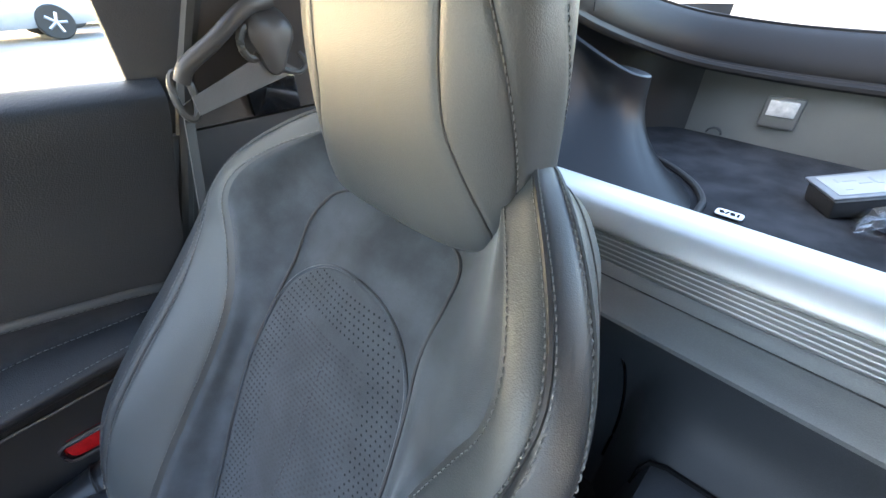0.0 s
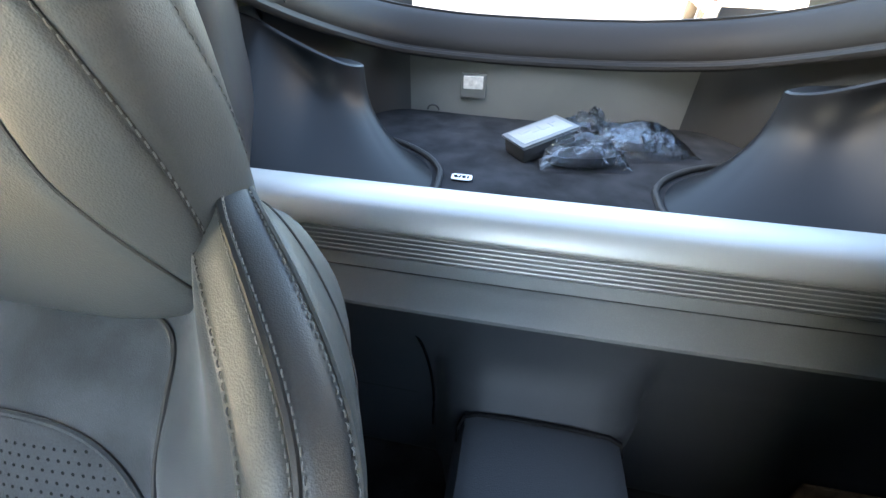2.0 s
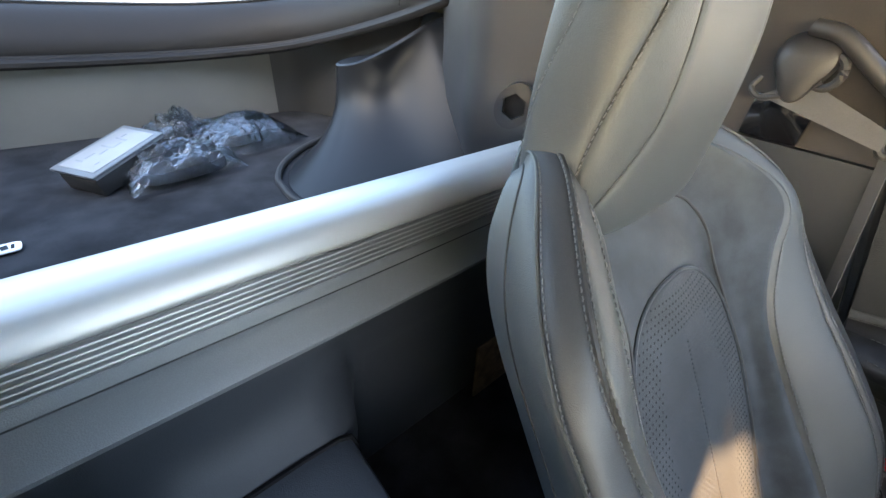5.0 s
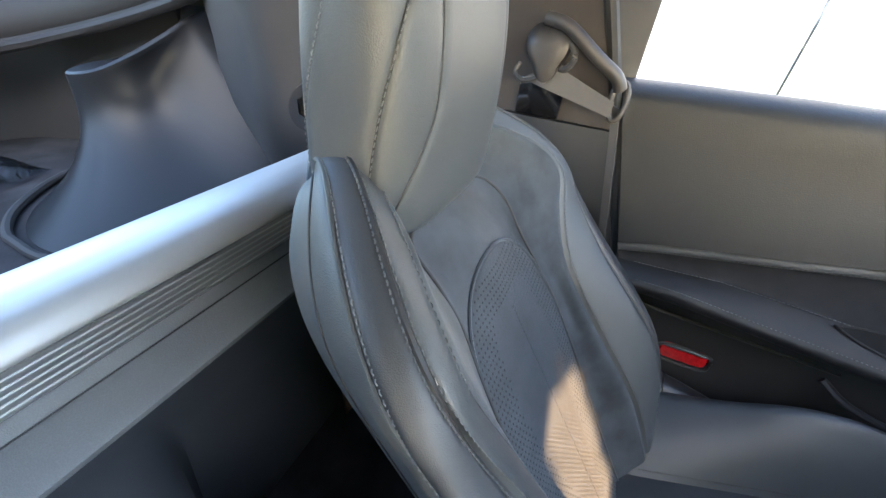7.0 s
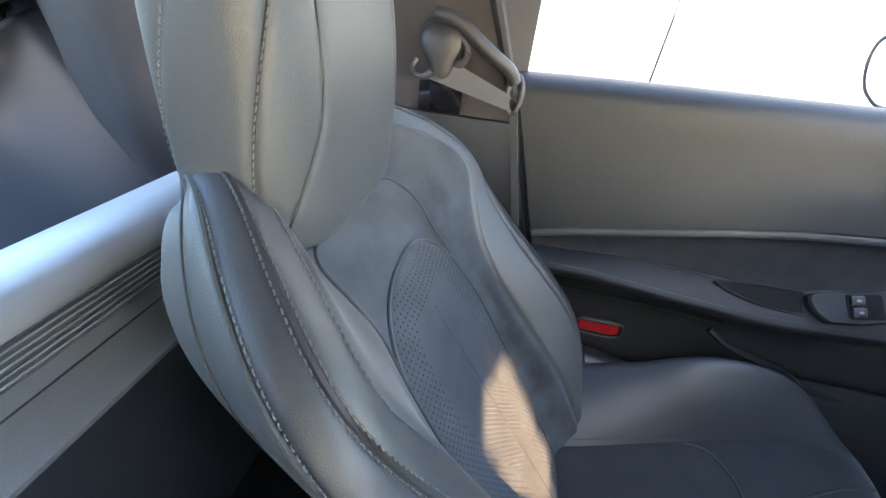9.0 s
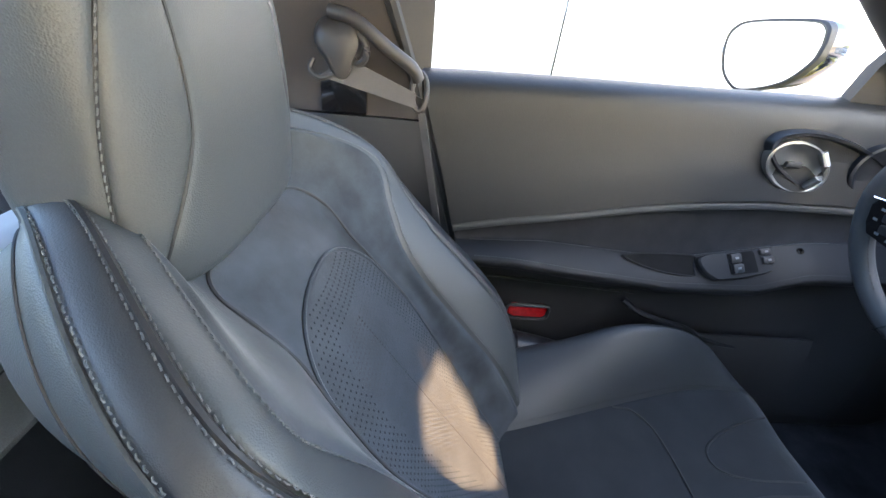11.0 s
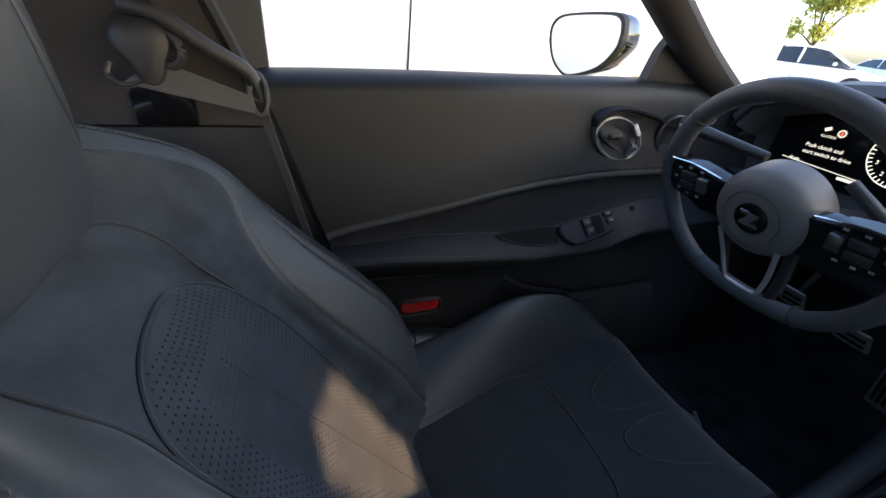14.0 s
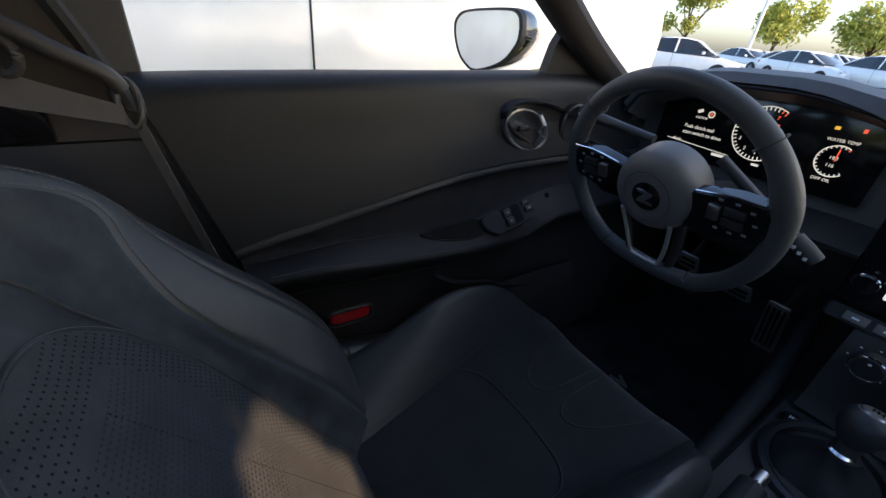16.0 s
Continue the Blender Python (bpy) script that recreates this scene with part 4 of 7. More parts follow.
def door(side):
    """A door seen from inside; side is 1 for the driver's."""
    D = thing("door_1" if side > 0 else "door_2", "closed black car door with a suede insert and armrest" if side > 0 else "closed black passenger door with a suede insert", "car door", "doors", "structure")
    front = -1.02

    def at(y, x, z):
        lean = -0.30 * (0.96 - z)            # the rear edge leans forward towards the bottom
        f = (y - front) / (0.0 - front)
        return (side * x, y + lean * f, z)
    ys = np.linspace(front, 0.0, 46)

    def skin(name, prof, mat, label, thick=0.012):
        rows = [[at(y, x, z) for x, z in prof(y)] for y in ys]
        return part(name, sheet(rows, -thick * side), mat, D, label)

    def upper(y):
        s, r = strip_z(y), belt_rise(y)
        pts = spline([(0.630, s + 0.0075), (0.639, 0.70 * s + 0.30 * (0.945 + r)), (0.650, 0.35 * s + 0.65 * (0.945 + r)), (0.655, 0.945 + r), (0.664, 0.961 + r), (0.685, 0.966 + r), (0.70, 0.962 + r)], 20)
        return [tuple(p) for p in pts]

    def strip(y):
        s = strip_z(y)
        return [tuple(p) for p in spline([(0.631, s + 0.0085), (0.6225, s + 0.0065), (0.6205, s), (0.6225, s - 0.0055), (0.632, s - 0.0075)], 11)]

    def crease(y):
        return float(np.interp(y, [-0.9, -0.66, -0.56, -0.45, -0.37, -0.25, -0.16, -0.09, -0.02], [0.775, 0.765, 0.746, 0.724, 0.718, 0.726, 0.731, 0.727, 0.724]))

    def arm_edge(y):
        return float(np.interp(y, [-0.9, -0.66, -0.60, -0.565, -0.39, -0.22, -0.10, -0.03], [0.730, 0.722, 0.704, 0.691, 0.686, 0.700, 0.713, 0.714]))

    def insert(y):
        s, c = strip_z(y), crease(y)
        return [tuple(p) for p in spline([(0.632, s - 0.0065), (0.637, (s + c) / 2), (0.634, c + 0.005), (0.628, c)], 10)]

    def armrest(y):
        c, e = crease(y), arm_edge(y)
        return [tuple(p) for p in spline([(0.6285, c), (0.616, 0.68 * c + 0.32 * e + 0.003), (0.598, 0.25 * c + 0.75 * e + 0.004), (0.587, e + 0.001), (0.584, e - 0.006), (0.590, e - 0.018), (0.606, e - 0.028), (0.630, e - 0.034)], 20)]

    def lower(y):
        e = arm_edge(y)
        return [tuple(p) for p in spline([(0.631, e - 0.035), (0.636, e - 0.08), (0.634, 0.50), (0.625, 0.40), (0.63, 0.30)], 14)]
    skin("upper_panel", upper, VINYL, "smooth black door top")
    skin("stitched_strip", strip, STRIP_HIDE, "stitched grey leather strip")
    skin("suede_insert", insert, SUEDE_DARK, "dark suede door insert")
    skin("armrest", armrest, LEATHER_BLACK, "black leather armrest with stitched edges")
    skin("lower_panel", lower, PLASTIC_DARK, "matte black lower door panel")
    rows = [[at(y, 0.704, 0.935), at(y, 0.704, 0.30), at(y, 0.79, 0.30), at(y, 0.82, 0.60), at(y, 0.79, 0.86), at(y, 0.73, 0.93)] for y in ys]
    part("outer_skin", tube_loft(rows), YELLOW, D, "yellow painted outer skin")
    stitches("strip_stitching", [at(y, 0.6212, strip_z(y) - 0.0035) for y in ys], D, THREAD_DARK, normal=(-side, 0, 0.2), length=0.004, gap=0.002, radius=0.0005)
    stitches("armrest_stitching", [at(y, 0.5895, arm_edge(y) + 0.0032) for y in ys[:-1]], D, THREAD, normal=(-side, 0, 1), length=0.0038, gap=0.002, radius=0.0005)
    stitches("armrest_stitching", [at(y, 0.627, crease(y) + 0.0015) for y in ys[14:-1]], D, THREAD, normal=(-side, 0, 1), length=0.0038, gap=0.002, radius=0.0005)
    part("silver_line", sweep([(side * 0.631, y, z) for y, z in zip(np.linspace(-0.42, -0.10, 20), np.linspace(0.633, 0.652, 20))], 0.0026, 6), PLASTIC_SATIN, D)
    part("window_seal", sweep([at(y, 0.688, 0.967 + belt_rise(y)) for y in ys], 0.006, 6), RUBBER, D)
    # inner handle in an oval bowl
    hm = Matrix.Translation((side * 0.636, -0.597, 0.895)) @ Matrix(((0, 0, -side, 0), (-1, 0, 0, 0), (0, 1, 0, 0), (0, 0, 0, 1)))
    def oval(cx, cy, rx, ry, z, n=40):
        return [(hm @ Vector((cx + rx * math.cos(a), cy + ry * math.sin(a) - 0.25 * rx * math.cos(a), z))).to_tuple() for a in np.linspace(0, 2 * math.pi, n, endpoint=False)]
    bezel = part("handle_bezel", grid([oval(0.055, 0, 0.127, 0.046, -0.004), oval(0.055, 0, 0.123, 0.043, 0.010), oval(0.055, 0, 0.117, 0.039, 0.009), oval(0.055, 0, 0.114, 0.036, 0.001), oval(0.055, 0, 0.114, 0.036, -0.006)], close_v=True)[0], PLASTIC_SATIN, D, "satin black oval bezel")
    part("bezel_floor", tube_loft([oval(0.055, 0, 0.123, 0.041, -0.008), oval(0.055, 0, 0.123, 0.041, 0.0)]), VINYL, bezel)
    part("handle_bowl", tube_loft([oval(-0.012, 0, 0.056, 0.038, -0.004), oval(-0.012, 0, 0.056, 0.038, 0.012), oval(-0.012, 0, 0.052, 0.035, 0.0125), oval(-0.012, 0, 0.044, 0.029, 0.006), oval(-0.012, 0, 0.024, 0.016, 0.0022), oval(-0.012, 0, 0.004, 0.003, 0.002)]), BAND, bezel, "satin metal handle bowl")
    part("door_handle", sweep([(hm @ Vector(p)).to_tuple() for p in ((0.016, 0.026, 0.008), (0.024, 0.009, 0.016), (0.025, -0.011, 0.018), (0.019, -0.029, 0.010))], 0.010, 12, flat=0.6), BAND, bezel, "satin silver door handle")
    part("lock_knob", box((0.008, 0.026, 0.010), (side * 0.628, -0.578, 0.899), (0, 0, 0), 0.003), PLASTIC, bezel)
    # pull pocket and switches, on the slope of the armrest
    slope = Matrix(((0, side * 0.68, -side * 0.73, 0), (-1, 0.0, 0.0, 0), (0.0, 0.73, 0.68, 0), (0, 0, 0, 1)))
    pm = Matrix.Translation((side * 0.6045, -0.430, 0.708)) @ slope
    leaf = [(-0.068, 0.019), (-0.035, 0.0245), (0.010, 0.027), (0.058, 0.027), (0.064, 0.020), (0.060, 0.008), (0.062, -0.006), (0.055, -0.010), (0.017, -0.008), (-0.017, -0.002), (-0.048, 0.008)]
    leaf = [tuple(p) for p in spline(leaf + leaf[:1], 45)[:-1]]
    # a flat plate stands for the hollow, coloured dark for its shade
    pocket = part("pull_pocket", outline_plate(leaf, 0.02, pm @ Matrix.Translation((0, 0, -0.0005))), RECESS_SHADE, D, "door pull pocket, a flat plate with its shade in the colour")
    part("pocket_rim", sweep([(pm @ Vector((x, y, 0.0))).to_tuple() for x, y in leaf], 0.0014, 6, closed=True), LEATHER_BLACK, pocket)
    sm = Matrix.Translation((side * 0.6070, -0.590, 0.729)) @ slope @ pose(0, 0, 0, 0, 0, 10)
    tri = [(-0.074, -0.021), (-0.091, -0.005), (-0.097, 0.015), (-0.086, 0.024), (-0.040, 0.026), (0.026, 0.0275), (0.096, 0.025), (0.122, 0.020), (0.110, 0.004), (0.073, -0.010), (-0.008, -0.0225)]
    sw = part("switch_panel", outline_plate([tuple(p) for p in spline(tri + tri[:1], 45)[:-1]], 0.012, sm, 0.003), LEATHER_BLACK, D, "satin black switch panel")
    # flat as well: the shade of the well is in the plate's colour
    part("switch_well", outline_plate(rounded(0.050, 0.038, 0.004), 0.004, sm @ Matrix.Translation((-0.0205, 0.0035, 0.0012))), RECESS_SHADE, sw)
    for x, y, w, h in ((-0.0325, 0.0125, 0.020, 0.0165), (-0.0325, -0.0055, 0.020, 0.0165), (0.024, 0.0185, 0.021, 0.011), (0.026, 0.0035, 0.021, 0.013)):
        b = part("switch", box((w, h, 0.006), bevel=0.0025), PLASTIC, sw)
        b.matrix_local = sm @ Matrix.Translation((x, y, 0.0025)) @ pose(0, 0, 0, 7, 0, 0)
        part("mark", box((0.006, 0.0035, 0.0008), bevel=0), PAPER_GREY, sw).matrix_local = sm @ Matrix.Translation((x, y, 0.0058)) @ pose(0, 0, 0, 7, 0, 0)
    part("mirror_knob", turned([(0.0, 0.011), (0.005, 0.0105), (0.0065, 0.008), (0.007, 0.0)], 16, sm @ Matrix.Translation((0.084, 0.012, 0.0))), GLOSS, sw)
    # red reflector and lower grab
    R = part("red_reflector", outline_plate(rounded(0.078, 0.030, 0.012), 0.008, Matrix.Translation((side * 0.6295, -0.228, 0.573)) @ Matrix(((0, 0, -side, 0), (-1, 0, 0, 0), (0, 1, 0, 0), (0, 0, 0, 1))), 0.003), RED_LENS, D, "red courtesy light lens low on the door")
    part("lens_edge", box((0.003, 0.066, 0.003), (side * 0.6285, -0.228, 0.5855), bevel=0.001), CHROME, R)
    part("lens_rim", sweep([(side * 0.630, -0.228 + 0.042 * math.copysign(abs(math.cos(a)) ** 0.5, math.cos(a)), 0.571 + 0.018 * math.copysign(abs(math.sin(a)) ** 0.5, math.sin(a))) for a in np.linspace(0, 2 * math.pi, 40, endpoint=False)], 0.003, 6, closed=True), PLASTIC, R)
    path = [(side * x, y, z) for x, y, z in spline([(0.622, -0.40, 0.622), (0.604, -0.44, 0.602), (0.600, -0.53, 0.578), (0.600, -0.575, 0.553), (0.602, -0.66, 0.538), (0.612, -0.76, 0.545)], 30)]
    part("bottle_pocket_rim", sweep(path, 0.006, 8), PLASTIC_SATIN, D)
    rows = [[(side * x, y, z) for x, z in ((0.612, 0.56), (0.603, 0.53), (0.599, 0.45), (0.61, 0.33))] for y in np.linspace(-0.80, -0.56, 8)]
    part("bottle_pocket", sheet(rows, 0.01 * side), PLASTIC_DARK, D)
    # mirror triangle at the front of the window
    tri = [(side * x, y, z) for x, y, z in ((0.668, -0.64, 0.965), (0.662, -0.655, 1.04), (0.645, -0.66, 1.075), (0.66, -0.86, 0.965))]
    tri2 = [(x + side * 0.02, y, z) for x, y, z in tri]
    part("mirror_triangle", tube_loft([tri, tri2]), PLASTIC_DARK, D)
    return D


door(1)
door(-1).location = (0, 0.028, -0.012)
# ---- dashboard ----
DASH = material("dash_vinyl", (0.070, 0.072, 0.076), 0.55, vary=0.1, scale=8, grain=0.12, grain_scale=800, bump=0.35, kind="hide")
WHEEL_HIDE = material("wheel_leather", (0.070, 0.073, 0.080), 0.48, vary=0.08, scale=12, grain=0.08, grain_scale=1000, bump=0.3, kind="hide")
D = thing("dashboard", "dark grey dashboard with an instrument binnacle and touchscreen", "dashboard")
def dash_top(xs):
    return sheet([[(x, -0.89, 0.78), (x, -0.872, 0.82), (x, -0.878, 0.865), (x, -0.895, 0.895), (x, -0.93, 0.917), (x, -1.0, 0.935), (x, -1.12, 0.945), (x, -1.32, 0.945)] for x in xs], 0.02)


part("dash_top", dash_top(np.linspace(-0.68, 0.13, 20)), DASH, D)
part("dash_top", dash_top(np.linspace(0.635, 0.69, 4)), DASH, D)
rows = [[(x, y, 0.945) for y in (-1.02, -1.1, -1.2, -1.32)] for x in np.linspace(0.13, 0.64, 10)]
part("dash_top", sheet(rows, 0.02), DASH, D)
rows = []
for x in np.linspace(-0.68, 0.68, 48):
    back = 0.045 if -0.13 < x < 0.215 else 0.0
    rows.append([(x, -0.885 - back, 0.80), (x, -0.905 - back, 0.76), (x, -0.945 - back, 0.71), (x, -1.01, 0.675), (x, -1.15, 0.66)])
part("dash_lower", sheet(rows, -0.02), DASH, D)
# silver line along the fascia
part("fascia_line", sweep(spline([(0.66, -0.888, 0.845), (0.60, -0.90, 0.83), (0.16, -0.885, 0.80)], 30), 0.003, 6), PLASTIC_SATIN, D)


def hood(x):
    """The upper edge of the instrument binnacle."""
    return float(np.interp(x, [0.14, 0.153, 0.20, 0.236, 0.30, 0.342, 0.44, 0.484, 0.55, 0.60, 0.625], [0.944, 0.952, 0.982, 0.996, 1.008, 1.011, 1.009, 1.004, 0.988, 0.970, 0.93]))


# binnacle: a deep hood over the display
xs = np.linspace(0.145, 0.625, 40)
rows = [[(x, -0.865 - 0.01 * ((x - 0.38) / 0.24) ** 2, hood(x) - 0.004), (x, -0.868, hood(x) + 0.004), (x, -0.90, hood(x) + 0.010), (x, -0.97, hood(x) + 0.004), (x, -1.06, hood(x) - 0.02), (x, -1.12, hood(x) - 0.05)] for x in xs]
part("binnacle_hood", sheet(rows, -0.012), DASH, D, "padded black hood over the instruments")
rows = [[(x, -0.866, hood(x) - 0.005), (x, -0.90, hood(x) - 0.016), (x, -0.95, hood(x) - 0.030)] for x in xs]
part("binnacle_lining", sheet(rows, -0.004), DASH, D)
rows = [[(x, -0.952, z) for z in np.linspace(0.80, hood(x) - 0.024, 6)] for x in xs]
part("binnacle_back", sheet(rows, 0.01), DASH, D)
part("binnacle_rim", sweep([(x, -0.862, hood(x) - 0.006) for x in xs], 0.004, 8), PLASTIC_SATIN, D)
rows = [[(x, y, 0.80 + 0.02 * (y + 0.87) / -0.08) for y in np.linspace(-0.95, -0.86, 4)] for x in np.linspace(0.17, 0.62, 8)]
part("binnacle_floor", sheet(rows, 0.006), PLASTIC_DARK, D)

# instrument display
SCREEN = material("display_glass", (0.004, 0.004, 0.005), 0.12, vary=0.1)
WHITE_LIT = material("lit_white", (0.6, 0.6, 0.6), 0.5, vary=0.02, emit=(1.0, 0.86, 0.66), emit_strength=0.22)
RED_LIT = material("lit_red", (0.5, 0.05, 0.02), 0.5, vary=0.02, emit=(1.0, 0.12, 0.05), emit_strength=0.34)
AMBER_LIT = material("lit_amber", (0.5, 0.25, 0.02), 0.5, vary=0.02, emit=(1.0, 0.5, 0.05), emit_strength=0.3)
BLUE_LIT = material("lit_blue_grey", (0.3, 0.33, 0.38), 0.5, vary=0.02, emit=(0.5, 0.6, 0.75), emit_strength=0.2)
I = thing("instrument_display", "lit instrument display with a round rev counter and messages", "instrument display")
YD = -0.940
part("panel", box((0.37, 0.008, 0.145), (0.400, YD - 0.005, 0.920), bevel=0.003), SCREEN, I)


def on_display(x, z):
    """A spot on the display; x grows towards the middle of the car, as read."""
    return (x, YD + 0.0006, z + 0.025)


def bar_mark(name, x, z, w, h, mat, parent, turn=0.0):
    return part(name, box((w, 0.0012, h), on_display(x, z), (0, turn, 0), 0), mat, parent)


def lettering(text, x, z, size, mat, parent, name="lettering"):
    c = bpy.data.curves.new("text", "FONT")
    c.body, c.size, c.extrude = text, size, 0.0004
    ob = new("text_maker", c)
    me = bpy.data.meshes.new_from_object(ob.evaluated_get(bpy.context.evaluated_depsgraph_get()))
    bpy.data.objects.remove(ob)
    bpy.data.curves.remove(c)
    bm = bmesh.new()
    bm.from_mesh(me)
    bpy.data.meshes.remove(me)
    m = Matrix(((-1, 0, 0, 0), (0, 0, 1, 0), (0, 1, 0, 0), (0, 0, 0, 1)))
    bm.transform(Matrix.Translation(on_display(x, z)) @ m)
    return part(name, bm, mat, parent, smooth=False)


def dial(cx, cz, r, n, parent, start=310, span=250, red_from=0.95, width=0.0014):
    g = part("dial_ring", sweep([on_display(cx - r * math.cos(a), cz + r * math.sin(a)) for a in np.radians(np.linspace(start - span, start, 60))], width, 6), WHITE_LIT, parent)
    for k in range(n):
        f = k / (n - 1)
        a = math.radians(180 - (start - span * f))
        mat = RED_LIT if f > red_from else WHITE_LIT
        p, q = [on_display(cx + rr * math.cos(a), cz + rr * math.sin(a)) for rr in (r * 0.86, r * 0.99)]
        part("tick", sweep([p, q], 0.0009, 5), mat, g)
    return g


G = dial(0.386, 0.901, 0.048, 29, I, width=0.0009)
for k, d in enumerate("01234567"):
    a = math.radians(180 - (310 - 250 * k / 7.15))
    lettering(d, 0.386 + 0.034 * math.cos(a) + 0.003, 0.901 + 0.034 * math.sin(a) - 0.003, 0.009, WHITE_LIT if k < 7 else RED_LIT, G)
part("needle", sweep([on_display(0.386, 0.901), on_display(0.364, 0.872)], 0.0013, 6), RED_LIT, G)
bar_mark("band", 0.386, 0.904, 0.05, 0.004, BLUE_LIT, G, 20)
bar_mark("telltale", 0.386, 0.922, 0.010, 0.006, AMBER_LIT, G)
bar_mark("telltale", 0.372, 0.920, 0.012, 0.004, RED_LIT, G)
G2 = dial(0.272, 0.884, 0.025, 17, I, width=0.001)
part("needle", sweep([on_display(0.272, 0.884), on_display(0.272, 0.903)], 0.001, 6), RED_LIT, G2)
lettering("WATER TEMP", 0.296, 0.914, 0.007, WHITE_LIT, I)
lettering("DIFF OIL", 0.290, 0.850, 0.007, WHITE_LIT, I)
lettering("190", 0.281, 0.886, 0.008, WHITE_LIT, G2)
lettering("116", 0.281, 0.874, 0.008, WHITE_LIT, G2)
bar_mark("telltale", 0.290, 0.934, 0.007, 0.005, AMBER_LIT, I)
bar_mark("telltale", 0.256, 0.936, 0.005, 0.006, RED_LIT, I)
lettering("Push clutch and", 0.527, 0.884, 0.0095, WHITE_LIT, I)
lettering("start switch to drive", 0.527, 0.872, 0.0095, WHITE_LIT, I)
lettering("CLUTCH", 0.512, 0.905, 0.006, WHITE_LIT, I)
lettering("60 mile", 0.542, 0.856, 0.006, WHITE_LIT, I)
lettering("1s", 0.452, 0.938, 0.014, WHITE_LIT, I)
bar_mark("odometer", 0.44, 0.845, 0.030, 0.005, WHITE_LIT, I)
bar_mark("screen_line", 0.50, 0.946, 0.11, 0.0014, WHITE_LIT, I)
bar_mark("screen_line", 0.49, 0.853, 0.13, 0.0012, WHITE_LIT, I, -3)
bar_mark("clutch_symbol", 0.506, 0.919, 0.010, 0.006, WHITE_LIT, I, 25)
part("warning_ring", sweep([on_display(0.483 + 0.0055 * math.cos(a), 0.916 + 0.0055 * math.sin(a)) for a in np.linspace(0, 2 * math.pi, 20, endpoint=False)], 0.0012, 6, closed=True), WHITE_LIT, I)
bar_mark("warning_arrow", 0.483, 0.916, 0.003, 0.006, RED_LIT, I)
bar_mark("gear_symbol", 0.375, 0.846, 0.012, 0.004, WHITE_LIT, I)

# ---- steering wheel ----
HUB = material("hub_plastic", (0.115, 0.118, 0.124), 0.5, vary=0.08, scale=12, grain=0.1, grain_scale=900, bump=0.25)
W = thing("steering_wheel", "black leather three-spoke steering wheel with a round hub", "steering wheel")
# in the wheel's own frame x runs to the middle of the car, y up the rim, z to the driver
WM = Matrix.Translation((0.367, -0.620, 0.868)) @ pose(0, 0, 0, -18, 0, 0) @ Matrix(((-1, 0, 0, 0), (0, 0, 1, 0), (0, 1, 0, 0), (0, 0, 0, 1)))
wp = lambda x, y, z=0.0: (WM @ Vector((x, y, z))).to_tuple()  # noqa: E731
RIM = 0.158
def rim_point(a, r=RIM):
    x, y = r * math.sin(a), r * math.cos(a)
    if y < -0.135:
        y = -0.135 + (y + 0.135) * 0.55
    return x, y
path = [wp(*rim_point(a)) for a in np.linspace(0, 2 * math.pi, 96, endpoint=False)]
rad = [0.0138 + 0.0022 * math.exp(-((abs((math.degrees(a) + 180) % 360 - 180) - 75) / 14) ** 2) for a in np.linspace(0, 2 * math.pi, 96, endpoint=False)]
part("rim", sweep(path, 0.0165, 18, closed=True, flat=0.9, up=(WM.to_3x3() @ Vector((0, 0, 1))).to_tuple(), radii=rad), WHEEL_HIDE, W, "smooth black leather rim")
for a0, a1 in ((60, 130), (230, 300)):
    arc = [wp(*rim_point(math.radians(d), RIM - 0.0155), 0.006) for d in np.linspace(a0, a1, 40)]
    stitches("rim_stitching", arc, W, THREAD_DARK, normal=(0, 1, 0.3), length=0.004, gap=0.002)
for d in (48, 312, 150, 210):
    x, y = rim_point(math.radians(d))
    t = rim_point(math.radians(d + 1))
    ring = [wp(x + 0.0172 * math.cos(q) * math.sin(math.radians(d)), y + 0.0172 * math.cos(q) * math.cos(math.radians(d)), 0.0165 * math.sin(q)) for q in np.linspace(0, 2 * math.pi, 20, endpoint=False)]
    part("rim_seam", sweep(ring, 0.0009, 5, closed=True), PLASTIC_DARK, W)
hub = part("hub", turned([(0.0, 0.0265), (0.040, 0.026), (0.0405, 0.0245), (0.044, 0.0245), (0.0445, 0.026), (0.055, 0.0240), (0.064, 0.019), (0.070, 0.011), (0.0725, 0.002), (0.072, -0.03), (0.05, -0.045)], 48, WM @ Matrix.Diagonal((0.87, 0.87, 1, 1))), HUB, W, "round grey-black hub pad")
part("badge_recess", turned([(0.0, 0.0285), (0.023, 0.0285), (0.0255, 0.0275), (0.0258, 0.025)], 32, WM @ Matrix.Diagonal((0.87, 0.87, 1, 1))), GLOSS, hub, "round gloss black badge")
zed = [(-0.016, 0.0125), (0.012, 0.0125), (0.016, 0.010), (0.002, -0.006), (0.014, -0.006), (0.017, -0.0115), (-0.012, -0.0115), (-0.015, -0.009), (-0.002, 0.007), (-0.013, 0.007)]
part("badge_mark", outline_plate(zed, 0.002, WM @ Matrix.Translation((0, 0, 0.0305)) @ Matrix.Diagonal((0.85, 0.85, 1, 1))), CHROME, hub, "chrome angular badge mark")


def spoke_pod(s):
    out = [(s * x, y) for x, y in ((0.040, 0.022), (0.075, 0.030), (0.105, 0.036), (0.140, 0.036), (0.150, 0.026), (0.150, -0.002), (0.144, -0.018), (0.110, -0.026), (0.085, -0.036), (0.050, -0.032))]
    return part("spoke", outline_plate(out, 0.022, WM @ Matrix.Translation((0, 0, 0.013)), 0.004), GLOSS, W, "gloss black spoke with buttons")


